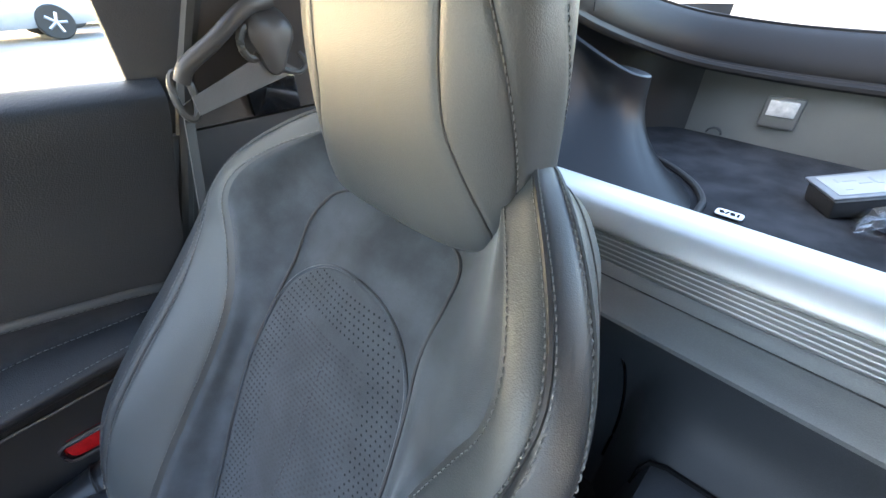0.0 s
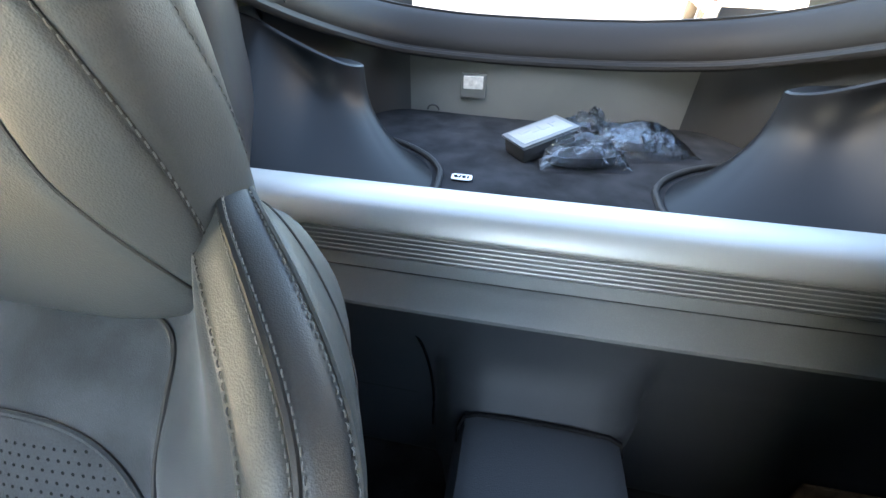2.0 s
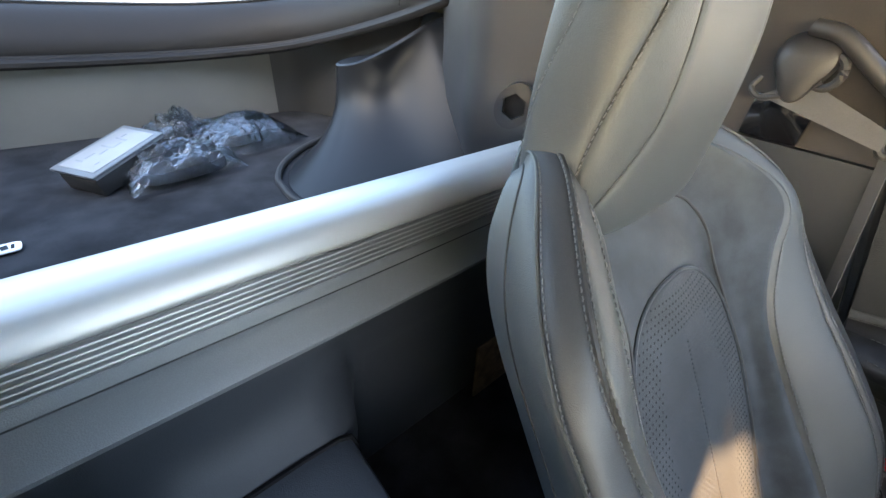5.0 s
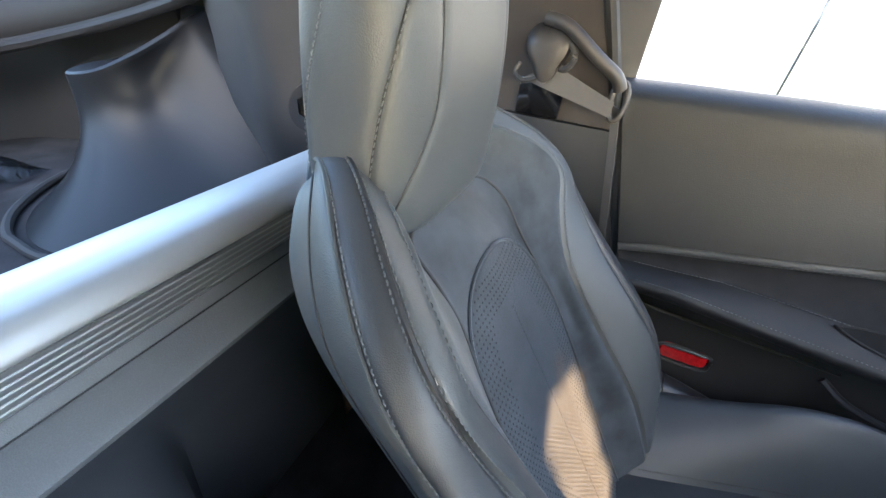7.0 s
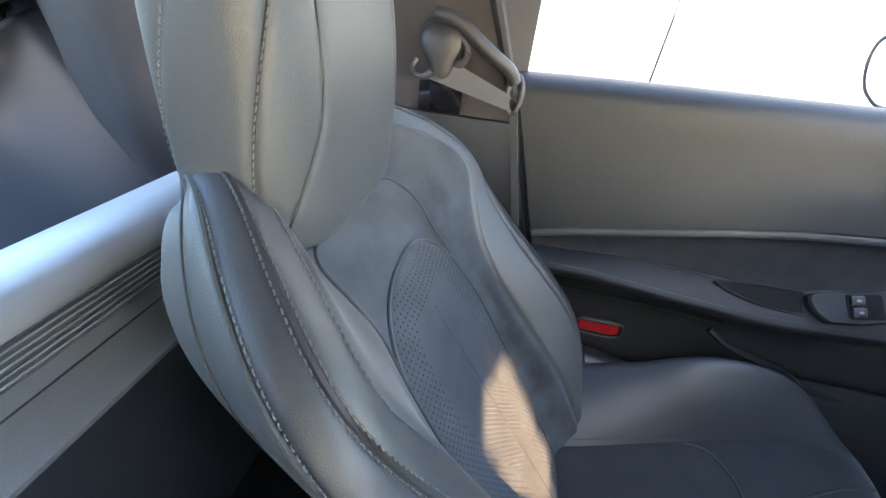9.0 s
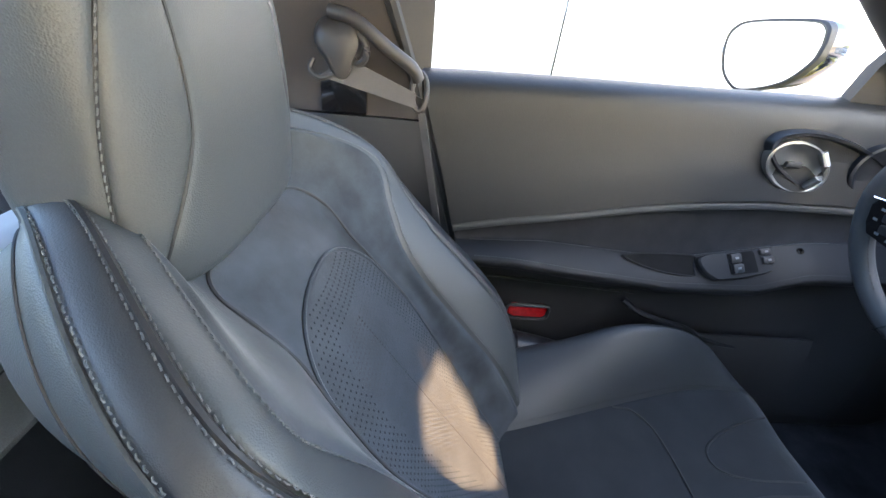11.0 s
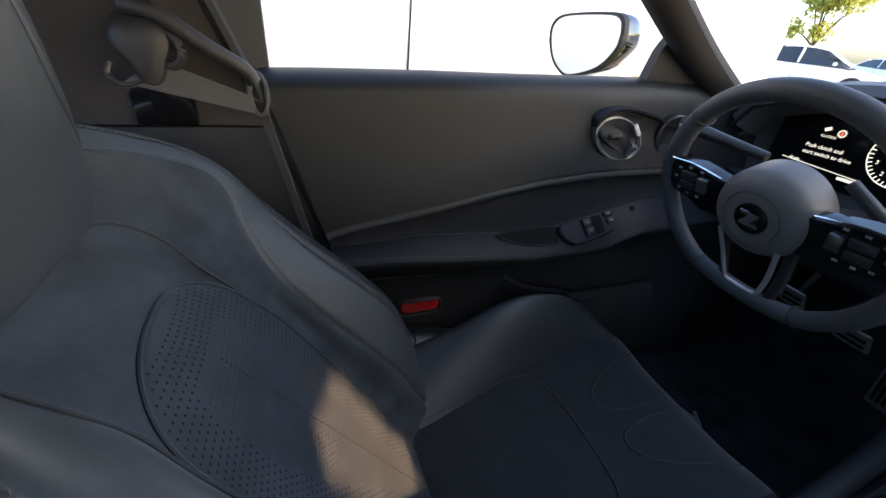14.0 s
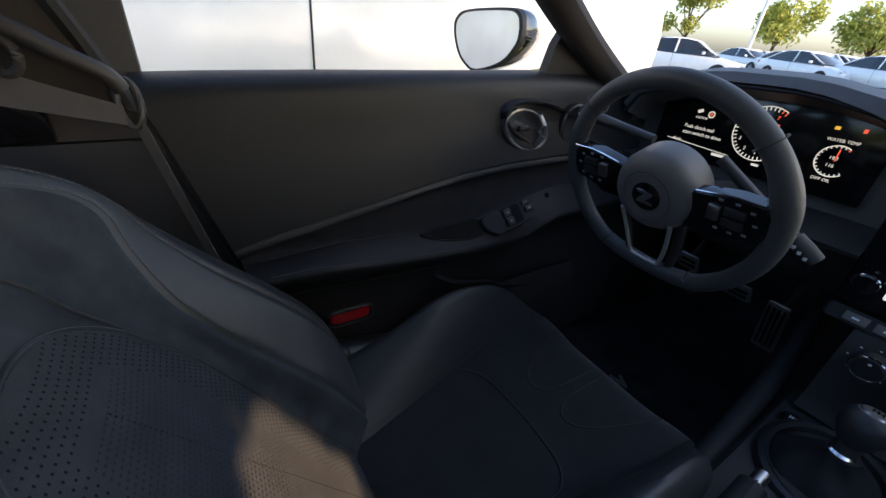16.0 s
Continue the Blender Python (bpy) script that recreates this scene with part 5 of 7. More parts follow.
for s in (1, -1):
    pod = spoke_pod(s)
    for x, y, w, h in ((0.112, 0.016, 0.026, 0.012), (0.112, 0.0, 0.026, 0.012), (0.088, 0.008, 0.016, 0.022)):
        part("rocker", box((w, h, 0.006), (0, 0, 0), (0, 0, 0), 0.002), STEEL if w < 0.02 else PLASTIC, pod).matrix_local = WM @ Matrix.Translation((s * x, y, 0.015))
    for x, y in ((0.092, 0.028), (0.112, 0.029), (0.130, 0.024), (0.136, 0.008), (0.094, -0.014), (0.112, -0.014), (0.128, -0.010)):
        part("button_mark", box((0.0055, 0.0032, 0.0006), bevel=0), PAPER_GREY, pod).matrix_local = WM @ Matrix.Translation((s * x, y, 0.0134))
    part("spoke_edge", sweep([wp(s * x, y, 0.014) for x, y in ((0.060, 0.030), (0.085, 0.0345), (0.110, 0.038), (0.146, 0.036))], 0.0014, 6), CHROME, pod)
# lower spoke: an open V of satin metal
for s in (1, -1):
    p = spline([(s * 0.041, -0.038, 0.020), (s * 0.034, -0.090, 0.010), (s * 0.027, -0.124, 0.007), (s * 0.022, -0.1315, 0.006), (s * 0.0, -0.133, 0.006)], 24)
    part("lower_spoke_trim", sweep([wp(*q) for q in p], 0.0036, 8, flat=0.8), SILVER, W, "satin silver lower spoke")
    p = spline([(s * 0.049, -0.036, 0.004), (s * 0.042, -0.10, -0.006), (s * 0.036, -0.138, -0.004)], 12)
    part("lower_spoke", sweep([wp(*q) for q in p], 0.0075, 10, flat=0.8), PLASTIC, W)
part("column", turned([(0.024, 0), (0.027, -0.05), (0.028, -0.20)], 28, WM @ Matrix.Translation((0, -0.03, -0.035)) @ pose(0, 0, 0, -26, 0, 0)), PLASTIC_DARK, W, "black column shroud")
# stalks
for s in (-1, 1):
    St = thing("indicator_stalk" if s < 0 else "wiper_stalk", "black control stalk behind the steering wheel", "stalk", "stalks")
    a, b = (0.05 * s, 0.045, -0.05), (0.158 * s, 0.058 if s < 0 else -0.03, -0.045)
    part("lever", sweep([wp(*a), wp(*[(p + q) / 2 for p, q in zip(a, b)]), wp(*b)], 0.008, 10, radii=[0.007, 0.008, 0.010]), PLASTIC, St)
    d = Vector(b) - Vector(a)
    e1 = Vector(a) + d * 1.0
    e2 = Vector(a) + d * 1.28
    part("knob", sweep([wp(*e1), wp(*((e1 + e2) / 2)), wp(*e2)], 0.013, 14, radii=[0.0125, 0.0135, 0.0125]), PLASTIC_DARK, St)
    for k in range(3):
        q = e1 + d * (0.08 + 0.07 * k)
        part("mark", box((0.004, 0.002, 0.004), (WM @ (q + Vector((0, 0.004, 0.0127)))).to_tuple(), bevel=0), WHITE_PRINT, St)

# ---- round vent at the end of the dash, on the door's line ----
V = thing("side_air_vent", "round black air vent beside the door handle", "air vent")
vm = Matrix.Translation((0.630, -0.718, 0.899)) @ Matrix(((0, 0, -1, 0), (-1, 0, 0, 0), (0, 1, 0, 0), (0, 0, 0, 1)))
part("rim", turned([(0.030, 0.0), (0.037, 0.004), (0.041, 0.002), (0.041, -0.01), (0.030, -0.008)], 32, vm, None), PLASTIC_SATIN, V)
part("throat", turned([(0.0, -0.012), (0.033, -0.012), (0.034, -0.02)], 24, vm), PLASTIC_DARK, V)
for k in range(-2, 3):
    h = math.sqrt(max(0.0, 0.032 ** 2 - (k * 0.012) ** 2))
    if h > 0.005:
        part("slat", box((0.003, 2 * h, 0.010), (0, 0, 0), (0, 35, 0), 0.001), PLASTIC, V).matrix_local = vm @ Matrix.Translation((k * 0.012, 0, -0.006)) @ pose(0, 0, 0, 0, 0, 25)

# ---- centre stack, screen, climate dials ----
C = thing("touchscreen", "lit touchscreen with a light map page and silver buttons below", "touchscreen")
cm = Matrix.Translation((0.020, -0.872, 0.800)) @ pose(0, 0, 0, -8, 0, 0) @ Matrix(((-1, 0, 0, 0), (0, 0, 1, 0), (0, 1, 0, 0), (0, 0, 0, 1)))
body = part("bezel", outline_plate(rounded(0.30, 0.155, 0.014), 0.03, cm, 0.003), GLOSS, C, "gloss black bezel")
MAP = material("map_page", (0.5, 0.5, 0.46), 0.3, vary=0.1, scale=20, emit=(1.0, 0.96, 0.88), emit_strength=0.24)
ROAD = material("map_road", (0.3, 0.12, 0.08), 0.4, emit=(0.35, 0.16, 0.12), emit_strength=0.3)
part("screen", outline_plate(rounded(0.205, 0.118, 0.003), 0.002, cm @ Matrix.Translation((0.0, 0.008, 0.002))), MAP, C, "pale lit map page")
for pts, mat, r in (([(-0.10, 0.012), (-0.06, 0.004), (-0.02, 0.0), (0.04, 0.02), (0.10, 0.014)], ROAD, 0.0014), ([(-0.10, -0.028), (-0.03, -0.024), (0.02, -0.03), (0.10, -0.026)], WHITE_LIT, 0.001)):
    part("map_line", sweep([(cm @ Vector((x, y + 0.008, 0.0024))).to_tuple() for x, y in spline(pts, 24)], r, 5, flat=0.3), mat, C)
for k in range(3):
    part("page_mark", box((0.022, 0.004, 0.0008), bevel=0), BLUE_LIT, C).matrix_local = cm @ Matrix.Translation((-0.085 + 0.055 * k, -0.035, 0.0026))
    part("page_symbol", box((0.008, 0.008, 0.0008), bevel=0), PAPER_GREY, C).matrix_local = cm @ Matrix.Translation((-0.085 + 0.055 * k, -0.022, 0.0026))
lab = part("print", box((0.012, 0.003, 0.0006), bevel=0), WHITE_PRINT, C)
lab.matrix_local = cm @ Matrix.Translation((-0.128, -0.02, 0.0006))
for s in (-1, 1):
    kn = part("dial_knob", turned([(0.0, 0.016), (0.013, 0.0155), (0.0145, 0.014), (0.0155, 0.0)], 28, cm @ Matrix.Translation((s * 0.126, -0.032, 0.0))), GLOSS, C, "gloss black knob with a chrome ring")
    part("knob_ring", sweep([(cm @ Vector((s * 0.126 + 0.0152 * math.cos(a), -0.032 + 0.0152 * math.sin(a), 0.012))).to_tuple() for a in np.linspace(0, 2 * math.pi, 28, endpoint=False)], 0.0012, 6, closed=True), CHROME, kn)
shelf = part("button_shelf", outline_plate(rounded(0.30, 0.024, 0.006), 0.03, cm @ Matrix.Translation((0, -0.092, 0.012)) @ pose(0, 0, 0, -35, 0, 0), 0.003), PLASTIC_SATIN, C, "grey button shelf")
for k in range(7):
    part("button", box((0.030, 0.015, 0.005), bevel=0.002), GREY_TRIM, shelf).matrix_local = cm @ Matrix.Translation((-0.111 + 0.037 * k, -0.092, 0.0135)) @ pose(0, 0, 0, -35, 0, 0)
    part("button_mark", box((0.009, 0.003, 0.0006), bevel=0), WHITE_PRINT, shelf).matrix_local = cm @ Matrix.Translation((-0.111 + 0.037 * k, -0.0905, 0.0162)) @ pose(0, 0, 0, -35, 0, 0)
rows = [[(x + 0.020, -0.872 - 0.03 * (x / 0.18) ** 2, 0.705), (x + 0.020, -0.862 - 0.02 * (x / 0.18) ** 2, 0.69), (x + 0.020, -0.850, 0.64), (x + 0.020, -0.855, 0.56), (x + 0.020, -0.84, 0.535)] for x in np.linspace(-0.105, 0.105, 16)]
S = thing("centre_stack", "black centre stack with three climate dials", "centre stack")
part("panel", sheet(rows, -0.02), PLASTIC_DARK, S)
for x in (0.086, 0.020, -0.046):
    km = Matrix.Translation((x, -0.848, 0.662)) @ pose(0, 0, 0, -4, 0, 0) @ Matrix(((-1, 0, 0, 0), (0, 0, 1, 0), (0, 1, 0, 0), (0, 0, 0, 1)))
    kn = part("climate_dial", turned([(0.0, 0.020), (0.017, 0.0198), (0.019, 0.018), (0.0215, 0.0)], 28, km), PLASTIC_DARK, S)
    part("dial_ring", sweep([(km @ Vector((0.0195 * math.cos(a), 0.0195 * math.sin(a), 0.017))).to_tuple() for a in np.linspace(0, 2 * math.pi, 28, endpoint=False)], 0.0018, 6, closed=True), CHROME, kn)
    part("mark", box((0.004, 0.003, 0.0006), bevel=0), RED_LIT if x < 0 else WHITE_PRINT, kn).matrix_local = km @ Matrix.Translation((0.0, 0.010, 0.0204))
    for a in range(0, 360, 45):
        part("scale_mark", box((0.003, 0.002, 0.0006), bevel=0), WHITE_PRINT, kn).matrix_local = km @ Matrix.Translation((0.027 * math.cos(math.radians(a)), 0.027 * math.sin(math.radians(a)), 0.0012))

# ---- tunnel with shifter and handbrake ----
T = thing("centre_tunnel", "black centre tunnel with a shifter well", "console")
rows = []
for y in np.linspace(-0.90, -0.46, 16):
    w = 0.142 + 0.01 * ((-0.46 - y) / 0.44) ** 2
    rows.append([(-w - 0.03, y, 0.24), (-w - 0.015, y, 0.40), (-w, y, 0.505), (-w + 0.012, y, 0.524), (-w * 0.5, y, 0.530), (w * 0.5, y, 0.530), (w - 0.012, y, 0.524), (w, y, 0.505), (w + 0.015, y, 0.40), (w + 0.03, y, 0.24)])
part("body", tube_loft(rows), PLASTIC, T)
part("knee_pad", sweep(spline([(0.148, -0.52, 0.49), (0.158, -0.70, 0.505), (0.172, -0.88, 0.54), (0.19, -1.02, 0.62)], 24), 0.018, 12), LEATHER_BLACK, T, "padded black knee rail")
part("boot_ring", sweep([(0.048 + 0.072 * math.cos(a), -0.735 + 0.095 * math.sin(a), 0.531) for a in np.linspace(0, 2 * math.pi, 48, endpoint=False)], 0.010, 8, closed=True), PLASTIC_SATIN, T)
for x, y in ((0.112, -0.80), (-0.030, -0.815)):
    b = part("round_button", turned([(0.0, 0.006), (0.014, 0.006), (0.016, 0.003), (0.017, 0.0)], 24, Matrix.Translation((x, y, 0.530))), GLOSS, T)
    for k in (-1, 0, 1):
        part("mark", box((0.0016, 0.008, 0.0006), (x + 0.004 * k, y, 0.5364), bevel=0), WHITE_PRINT, b)
    part("mark", box((0.010, 0.0016, 0.0006), (x, y, 0.5365), bevel=0), WHITE_PRINT, b)
G = thing("gear_shifter", "black gear shifter with a leather boot and chrome collar", "gear shifter")
rings = []
for k, (z, r) in enumerate([(0.525, 0.068), (0.540, 0.058), (0.555, 0.044), (0.570, 0.032), (0.582, 0.025), (0.594, 0.019)]):
    rings.append([(0.048 + r * (1 + 0.05 * math.cos(6 * a + k * 1.3)) * math.cos(a), -0.735 + 0.004 * k - 0.0 + r * (1 + 0.05 * math.cos(6 * a + k * 1.3)) * math.sin(a), z) for a in np.linspace(0, 2 * math.pi, 48, endpoint=False)])
part("boot", tube_loft(rings), LEATHER_BLACK, G, "creased black leather boot")
sm = Matrix.Translation((0.050, -0.716, 0.578)) @ pose(0, 0, 0, 12, 0, 0)
part("collar", turned([(0.018, 0.0), (0.0195, 0.004), (0.0195, 0.012), (0.016, 0.016)], 28, sm), CHROME, G, "chrome collar")
part("lever", turned([(0.015, 0.012), (0.014, 0.032)], 20, sm), PLASTIC_DARK, G)
kb = part("knob", turned([(0.013, 0.028), (0.019, 0.036), (0.0265, 0.052), (0.028, 0.064), (0.0255, 0.076), (0.019, 0.083), (0.0, 0.0845)], 32, sm), PLASTIC, G, "round black shift knob")
part("knob_cap", turned([(0.0, 0.0862), (0.015, 0.0855), (0.0165, 0.083)], 28, sm), STEEL, kb, "round metal cap with a shift pattern")
for k in (-1, 0, 1):
    part("pattern_mark", box((0.0018, 0.012, 0.0006), bevel=0), GLOSS, kb).matrix_local = sm @ Matrix.Translation((0.005 * k, 0, 0.0866))
part("pattern_mark", box((0.012, 0.0018, 0.0006), bevel=0), GLOSS, kb).matrix_local = sm @ Matrix.Translation((0, 0, 0.0867))
Hb = thing("handbrake", "black leather handbrake lever with a silver button", "handbrake")
part("grip", sweep(spline([(0.085, -0.43, 0.515), (0.088, -0.50, 0.545), (0.090, -0.585, 0.56)], 16), 0.017, 12, flat=0.85), LEATHER_BLACK, Hb)
part("release_button", sweep([(0.090, -0.583, 0.56), (0.0905, -0.612, 0.564)], 0.009, 14), STEEL, Hb, "silver release button")
part("grip_seam", sweep(spline([(0.085, -0.43, 0.531), (0.088, -0.50, 0.561), (0.090, -0.583, 0.5755)], 16), 0.0012, 5), THREAD_DARK, Hb)

# ---- pedals and mat ----
def pedal(name, label, x, y, z, w, h, lean, slots, foot=False):
    Pd = thing(name, label, "pedal", "pedals")
    m = Matrix.Translation((x, y, z)) @ pose(0, 0, 0, lean, 0, 0) @ Matrix(((-1, 0, 0, 0), (0, 0, 1, 0), (0, 1, 0, 0), (0, 0, 0, 1)))
    part("plate", outline_plate(rounded(w, h, 0.006, taper=0.85), 0.006, m, 0.001), SILVER, Pd, "brushed metal plate")
    for k in range(slots):
        if foot:
            q = (w * ((k + 1) / (slots + 1) - 0.5), 0.006, 0.003)
            size = (w * 0.11, h * 0.82, 0.005)
        else:
            q = (0, h * ((k + 1) / (slots + 1) - 0.5), 0.003)
            size = (w * 0.72, h * 0.13, 0.005)
        part("rubber_strip", box(size, (0, 0, 0), bevel=0.001), RUBBER, Pd).matrix_local = m @ Matrix.Translation(q)
    part("arm", sweep(spline([(x, y - 0.01, z), (x, y - 0.07, z + 0.10), (x, y - 0.08, z + 0.25)], 10), 0.008, 8), PLASTIC_DARK, Pd)


pedal("accelerator_pedal", "brushed metal accelerator pedal with rubber strips", 0.276, -1.235, 0.432, 0.055, 0.19, -24, 4, True)
pedal("brake_pedal", "brushed metal brake pedal with rubber strips", 0.374, -1.21, 0.497, 0.075, 0.055, -25, 2)
pedal("clutch_pedal", "brushed metal clutch pedal with rubber strips", 0.512, -1.21, 0.510, 0.06, 0.055, -25, 2)
M = thing("floor_mat", "black carpet floor mat with a small silver badge", "floor mat")
rows = [[(x, y, 0.243 + 0.003 * noise.noise((x * 9, y * 9, 3))) for y in np.linspace(-1.16, -0.62, 20)] for x in np.linspace(0.22, 0.60, 14)]
part("mat", sheet(rows, -0.008), CARPET, M)
em = Matrix.Translation((0.428, -0.895, 0.2535)) @ pose(0, 0, 0, 0, 0, 150) @ Matrix.Diagonal((1.5, 1.5, 1, 1))
part("badge", outline_plate(zed, 0.002, em), BAND, M, "small silver badge")
# ---- seat belts ----
PILLAR_PLASTIC = material("pillar_plastic", (0.036, 0.033, 0.032), 0.5, vary=0.1, scale=12, grain=0.12, grain_scale=900, bump=0.25)


def belt(side):
    B = thing("seat_belt", "black seat belt with a guide arm on the pillar", "seat belt", "seat belts")
    q = lambda x, y, z: (side * x, y, z)  # noqa: E731
    # a rounded cover, round at the pillar and a blunt triangle in front
    rings = []
    n = 36
    for f, grow, tri, dy, dz in ((0.0, 0.90, 0.0, 0, 0), (0.10, 1.0, 0.0, 0, 0), (0.18, 1.0, 0.1, 0, 0), (0.22, 0.90, 0.2, 0, 0), (0.55, 0.88, 0.5, -0.002, -0.004), (0.82, 0.80, 0.8, -0.004, -0.008), (0.95, 0.68, 0.9, -0.005, -0.010), (1.0, 0.48, 0.9, -0.005, -0.011)):
        ring = []
        for a in np.linspace(0, 2 * math.pi, n, endpoint=False):
            r = 0.037 * grow * (1 + 0.22 * tri * math.cos(3 * (a + math.radians(95))))
            ring.append(q(0.657 - 0.060 * f, 0.112 + dy + 0.92 * r * math.cos(a), 1.008 + dz + 1.08 * r * math.sin(a)))
        rings.append(ring)
    part("anchor_cover", tube_loft(rings), PILLAR_PLASTIC, B, "rounded grey-black anchor cover")
    part("guide_arm", sweep([q(*p) for p in spline([(0.612, 0.118, 1.040), (0.605, 0.088, 1.034), (0.606, 0.045, 1.005), (0.612, 0.015, 0.985), (0.617, 0.006, 0.970)], 24)], 0.0085, 12), PILLAR_PLASTIC, B, "grey-black guide arm")
    part("guide_ring", sweep([q(0.607 + 0.004 * math.cos(a), 0.085 + 0.013 * math.cos(a), 1.000 + 0.016 * math.sin(a)) for a in np.linspace(0, 2 * math.pi, 20, endpoint=False)], 0.0045, 8, closed=True), PILLAR_PLASTIC, B)
    part("belt_loop", sweep([q(0.618 + 0.004 * math.sin(a), 0.004 + 0.010 * math.cos(a), 0.955 + 0.024 * math.sin(a)) for a in np.linspace(0, 2 * math.pi, 24, endpoint=False)], 0.0042, 8, closed=True), PILLAR_PLASTIC, B, "satin black belt loop")
    part("slot_wire", sweep([q(*p) for p in spline([(0.612, 0.142, 0.985), (0.606, 0.146, 0.972), (0.604, 0.13, 0.964), (0.605, 0.10, 0.978), (0.606, 0.085, 0.990)], 20)], 0.0032, 8), PILLAR_PLASTIC, B)
    rows = []
    for f in np.linspace(0, 1, 10):
        top = Vector((0.606, 0.098 - 0.09 * f, 0.990 - 0.035 * f))
        low = Vector((0.604, 0.135 - 0.126 * f, 0.966 - 0.030 * f))
        rows.append([q(*top.lerp(low, t)) for t in np.linspace(0, 1, 5)])
    part("webbing", sheet(rows, 0.0015 * side), BELT, B, "dark woven webbing")
    rows = []
    for f in np.linspace(0, 1, 16):
        y, z = 0.004 - 0.115 * f, 0.945 - 0.55 * f
        rows.append([q(0.622 - 0.008 * math.sin(math.pi * f), y - 0.006, z), q(0.628 - 0.008 * math.sin(math.pi * f), y + 0.006, z + 0.004)])
    part("hanging_webbing", sheet(rows, 0.0015), BELT, B, "dark woven webbing")
    part("buckle_tongue", box((0.012, 0.03, 0.045), q(0.618, -0.082, 0.665), (0, 0, 0), 0.004), PLASTIC, B)
    return B


belt(1)
belt(-1).location.y = 0.035
for s in (1, -1):
    ins = thing("pillar_insert", "gloss black insert plate in the centre pillar", "pillar insert", "pillar inserts")
    part("plate", box((0.014, 0.066, 0.052), (s * 0.6490, 0.112 + (0.035 if s < 0 else 0), 0.938), bevel=0.003), GLOSS, ins)
    hx = thing("hexagon_socket", "black trim ring with a hexagonal hole on the quarter panel", "trim ring", "trim rings")
    m = Matrix.Translation((s * 0.508, 0.424, 0.893)) @ Matrix(((-0.5 * 1, 0, -s * 0.86, 0), (s * 0.86, 0, -0.5, 0), (0, 1, 0, 0), (0, 0, 0, 1)))
    outer = [(0.030 * (1 + 0.12 * math.cos(2 * a + 1.0)) * math.cos(a), 0.038 * math.sin(a) * (1 + 0.10 * math.cos(2 * a + 1.0))) for a in np.linspace(0, 2 * math.pi, 24, endpoint=False)]
    hexa = []
    for a in np.linspace(0, 2 * math.pi, 24, endpoint=False):
        k = math.cos(math.pi / 6) / math.cos((a + math.pi / 6) % (math.pi / 3) - math.pi / 6)
        hexa.append((0.021 * k * math.cos(a), 0.021 * k * math.sin(a)))
    rings = [[(m @ Vector((x, y, z))).to_tuple() for x, y in o] for o, z in ((outer, -0.01), (outer, 0.004), (hexa, 0.005), (hexa, -0.012))]
    part("ring", grid(rings, close_v=True)[0], PLASTIC_SATIN, hx)
    # a shallow dark plate gives the hole its shade
    part("hole", outline_plate(hexa, 0.004, m @ Matrix.Translation((0, 0, -0.004))), RECESS_SHADE, hx)

# ---- loose things on the cargo floor ----
Bk = thing("booklet", "white booklet on a black case, tilted on the cargo carpet", "booklet")
long_way, short_way = Vector((0.135, 0.09, 0.035)), Vector((-0.03, 0.085, 0.005))
ax = long_way.normalized()
ay = (short_way - ax * short_way.dot(ax)).normalized()
az_ = ax.cross(ay)
bm_pose = Matrix.Translation((-0.012, 0.952, 0.742)) @ Matrix((ax, ay, az_)).transposed().to_4x4()
part("case", box((0.150, 0.085, 0.034), bevel=0.004), PLASTIC_DARK, Bk, "black case under the booklet").matrix_local = bm_pose @ Matrix.Translation((-0.004, -0.004, -0.0235))
part("cover", box((0.162, 0.098, 0.006), bevel=0.003), material("booklet_cover", (0.10, 0.11, 0.12), 0.4, vary=0.1), Bk, "grey booklet cover").matrix_local = bm_pose
part("pages", box((0.156, 0.092, 0.004), bevel=0.001), PAPER, Bk, "white pages").matrix_local = bm_pose @ Matrix.Translation((0.001, -0.002, -0.0045))
part("page", box((0.138, 0.078, 0.002), bevel=0.0005), PAPER, Bk, "white cover sheet").matrix_local = bm_pose @ Matrix.Translation((0.0, 0.0, 0.0032))
for x, y, w, h in ((-0.030, 0.012, 0.020, 0.003), (-0.012, 0.000, 0.018, 0.0035), (0.004, 0.010, 0.004, 0.022), (0.014, -0.004, 0.020, 0.0035), (0.034, 0.006, 0.004, 0.024), (-0.045, -0.020, 0.010, 0.003), (-0.048, 0.016, 0.003, 0.014), (0.046, 0.012, 0.012, 0.003)):
    part("print_bar", box((w, h, 0.0008), bevel=0), PAPER_GREY, Bk).matrix_local = bm_pose @ Matrix.Translation((x, y, 0.0044))
part("rest", box((0.13, 0.085, 0.032), (-0.012, 0.955, 0.703), (0, 0, 34), 0.006), PLASTIC_DARK, Bk, "black folded pouch under the case")


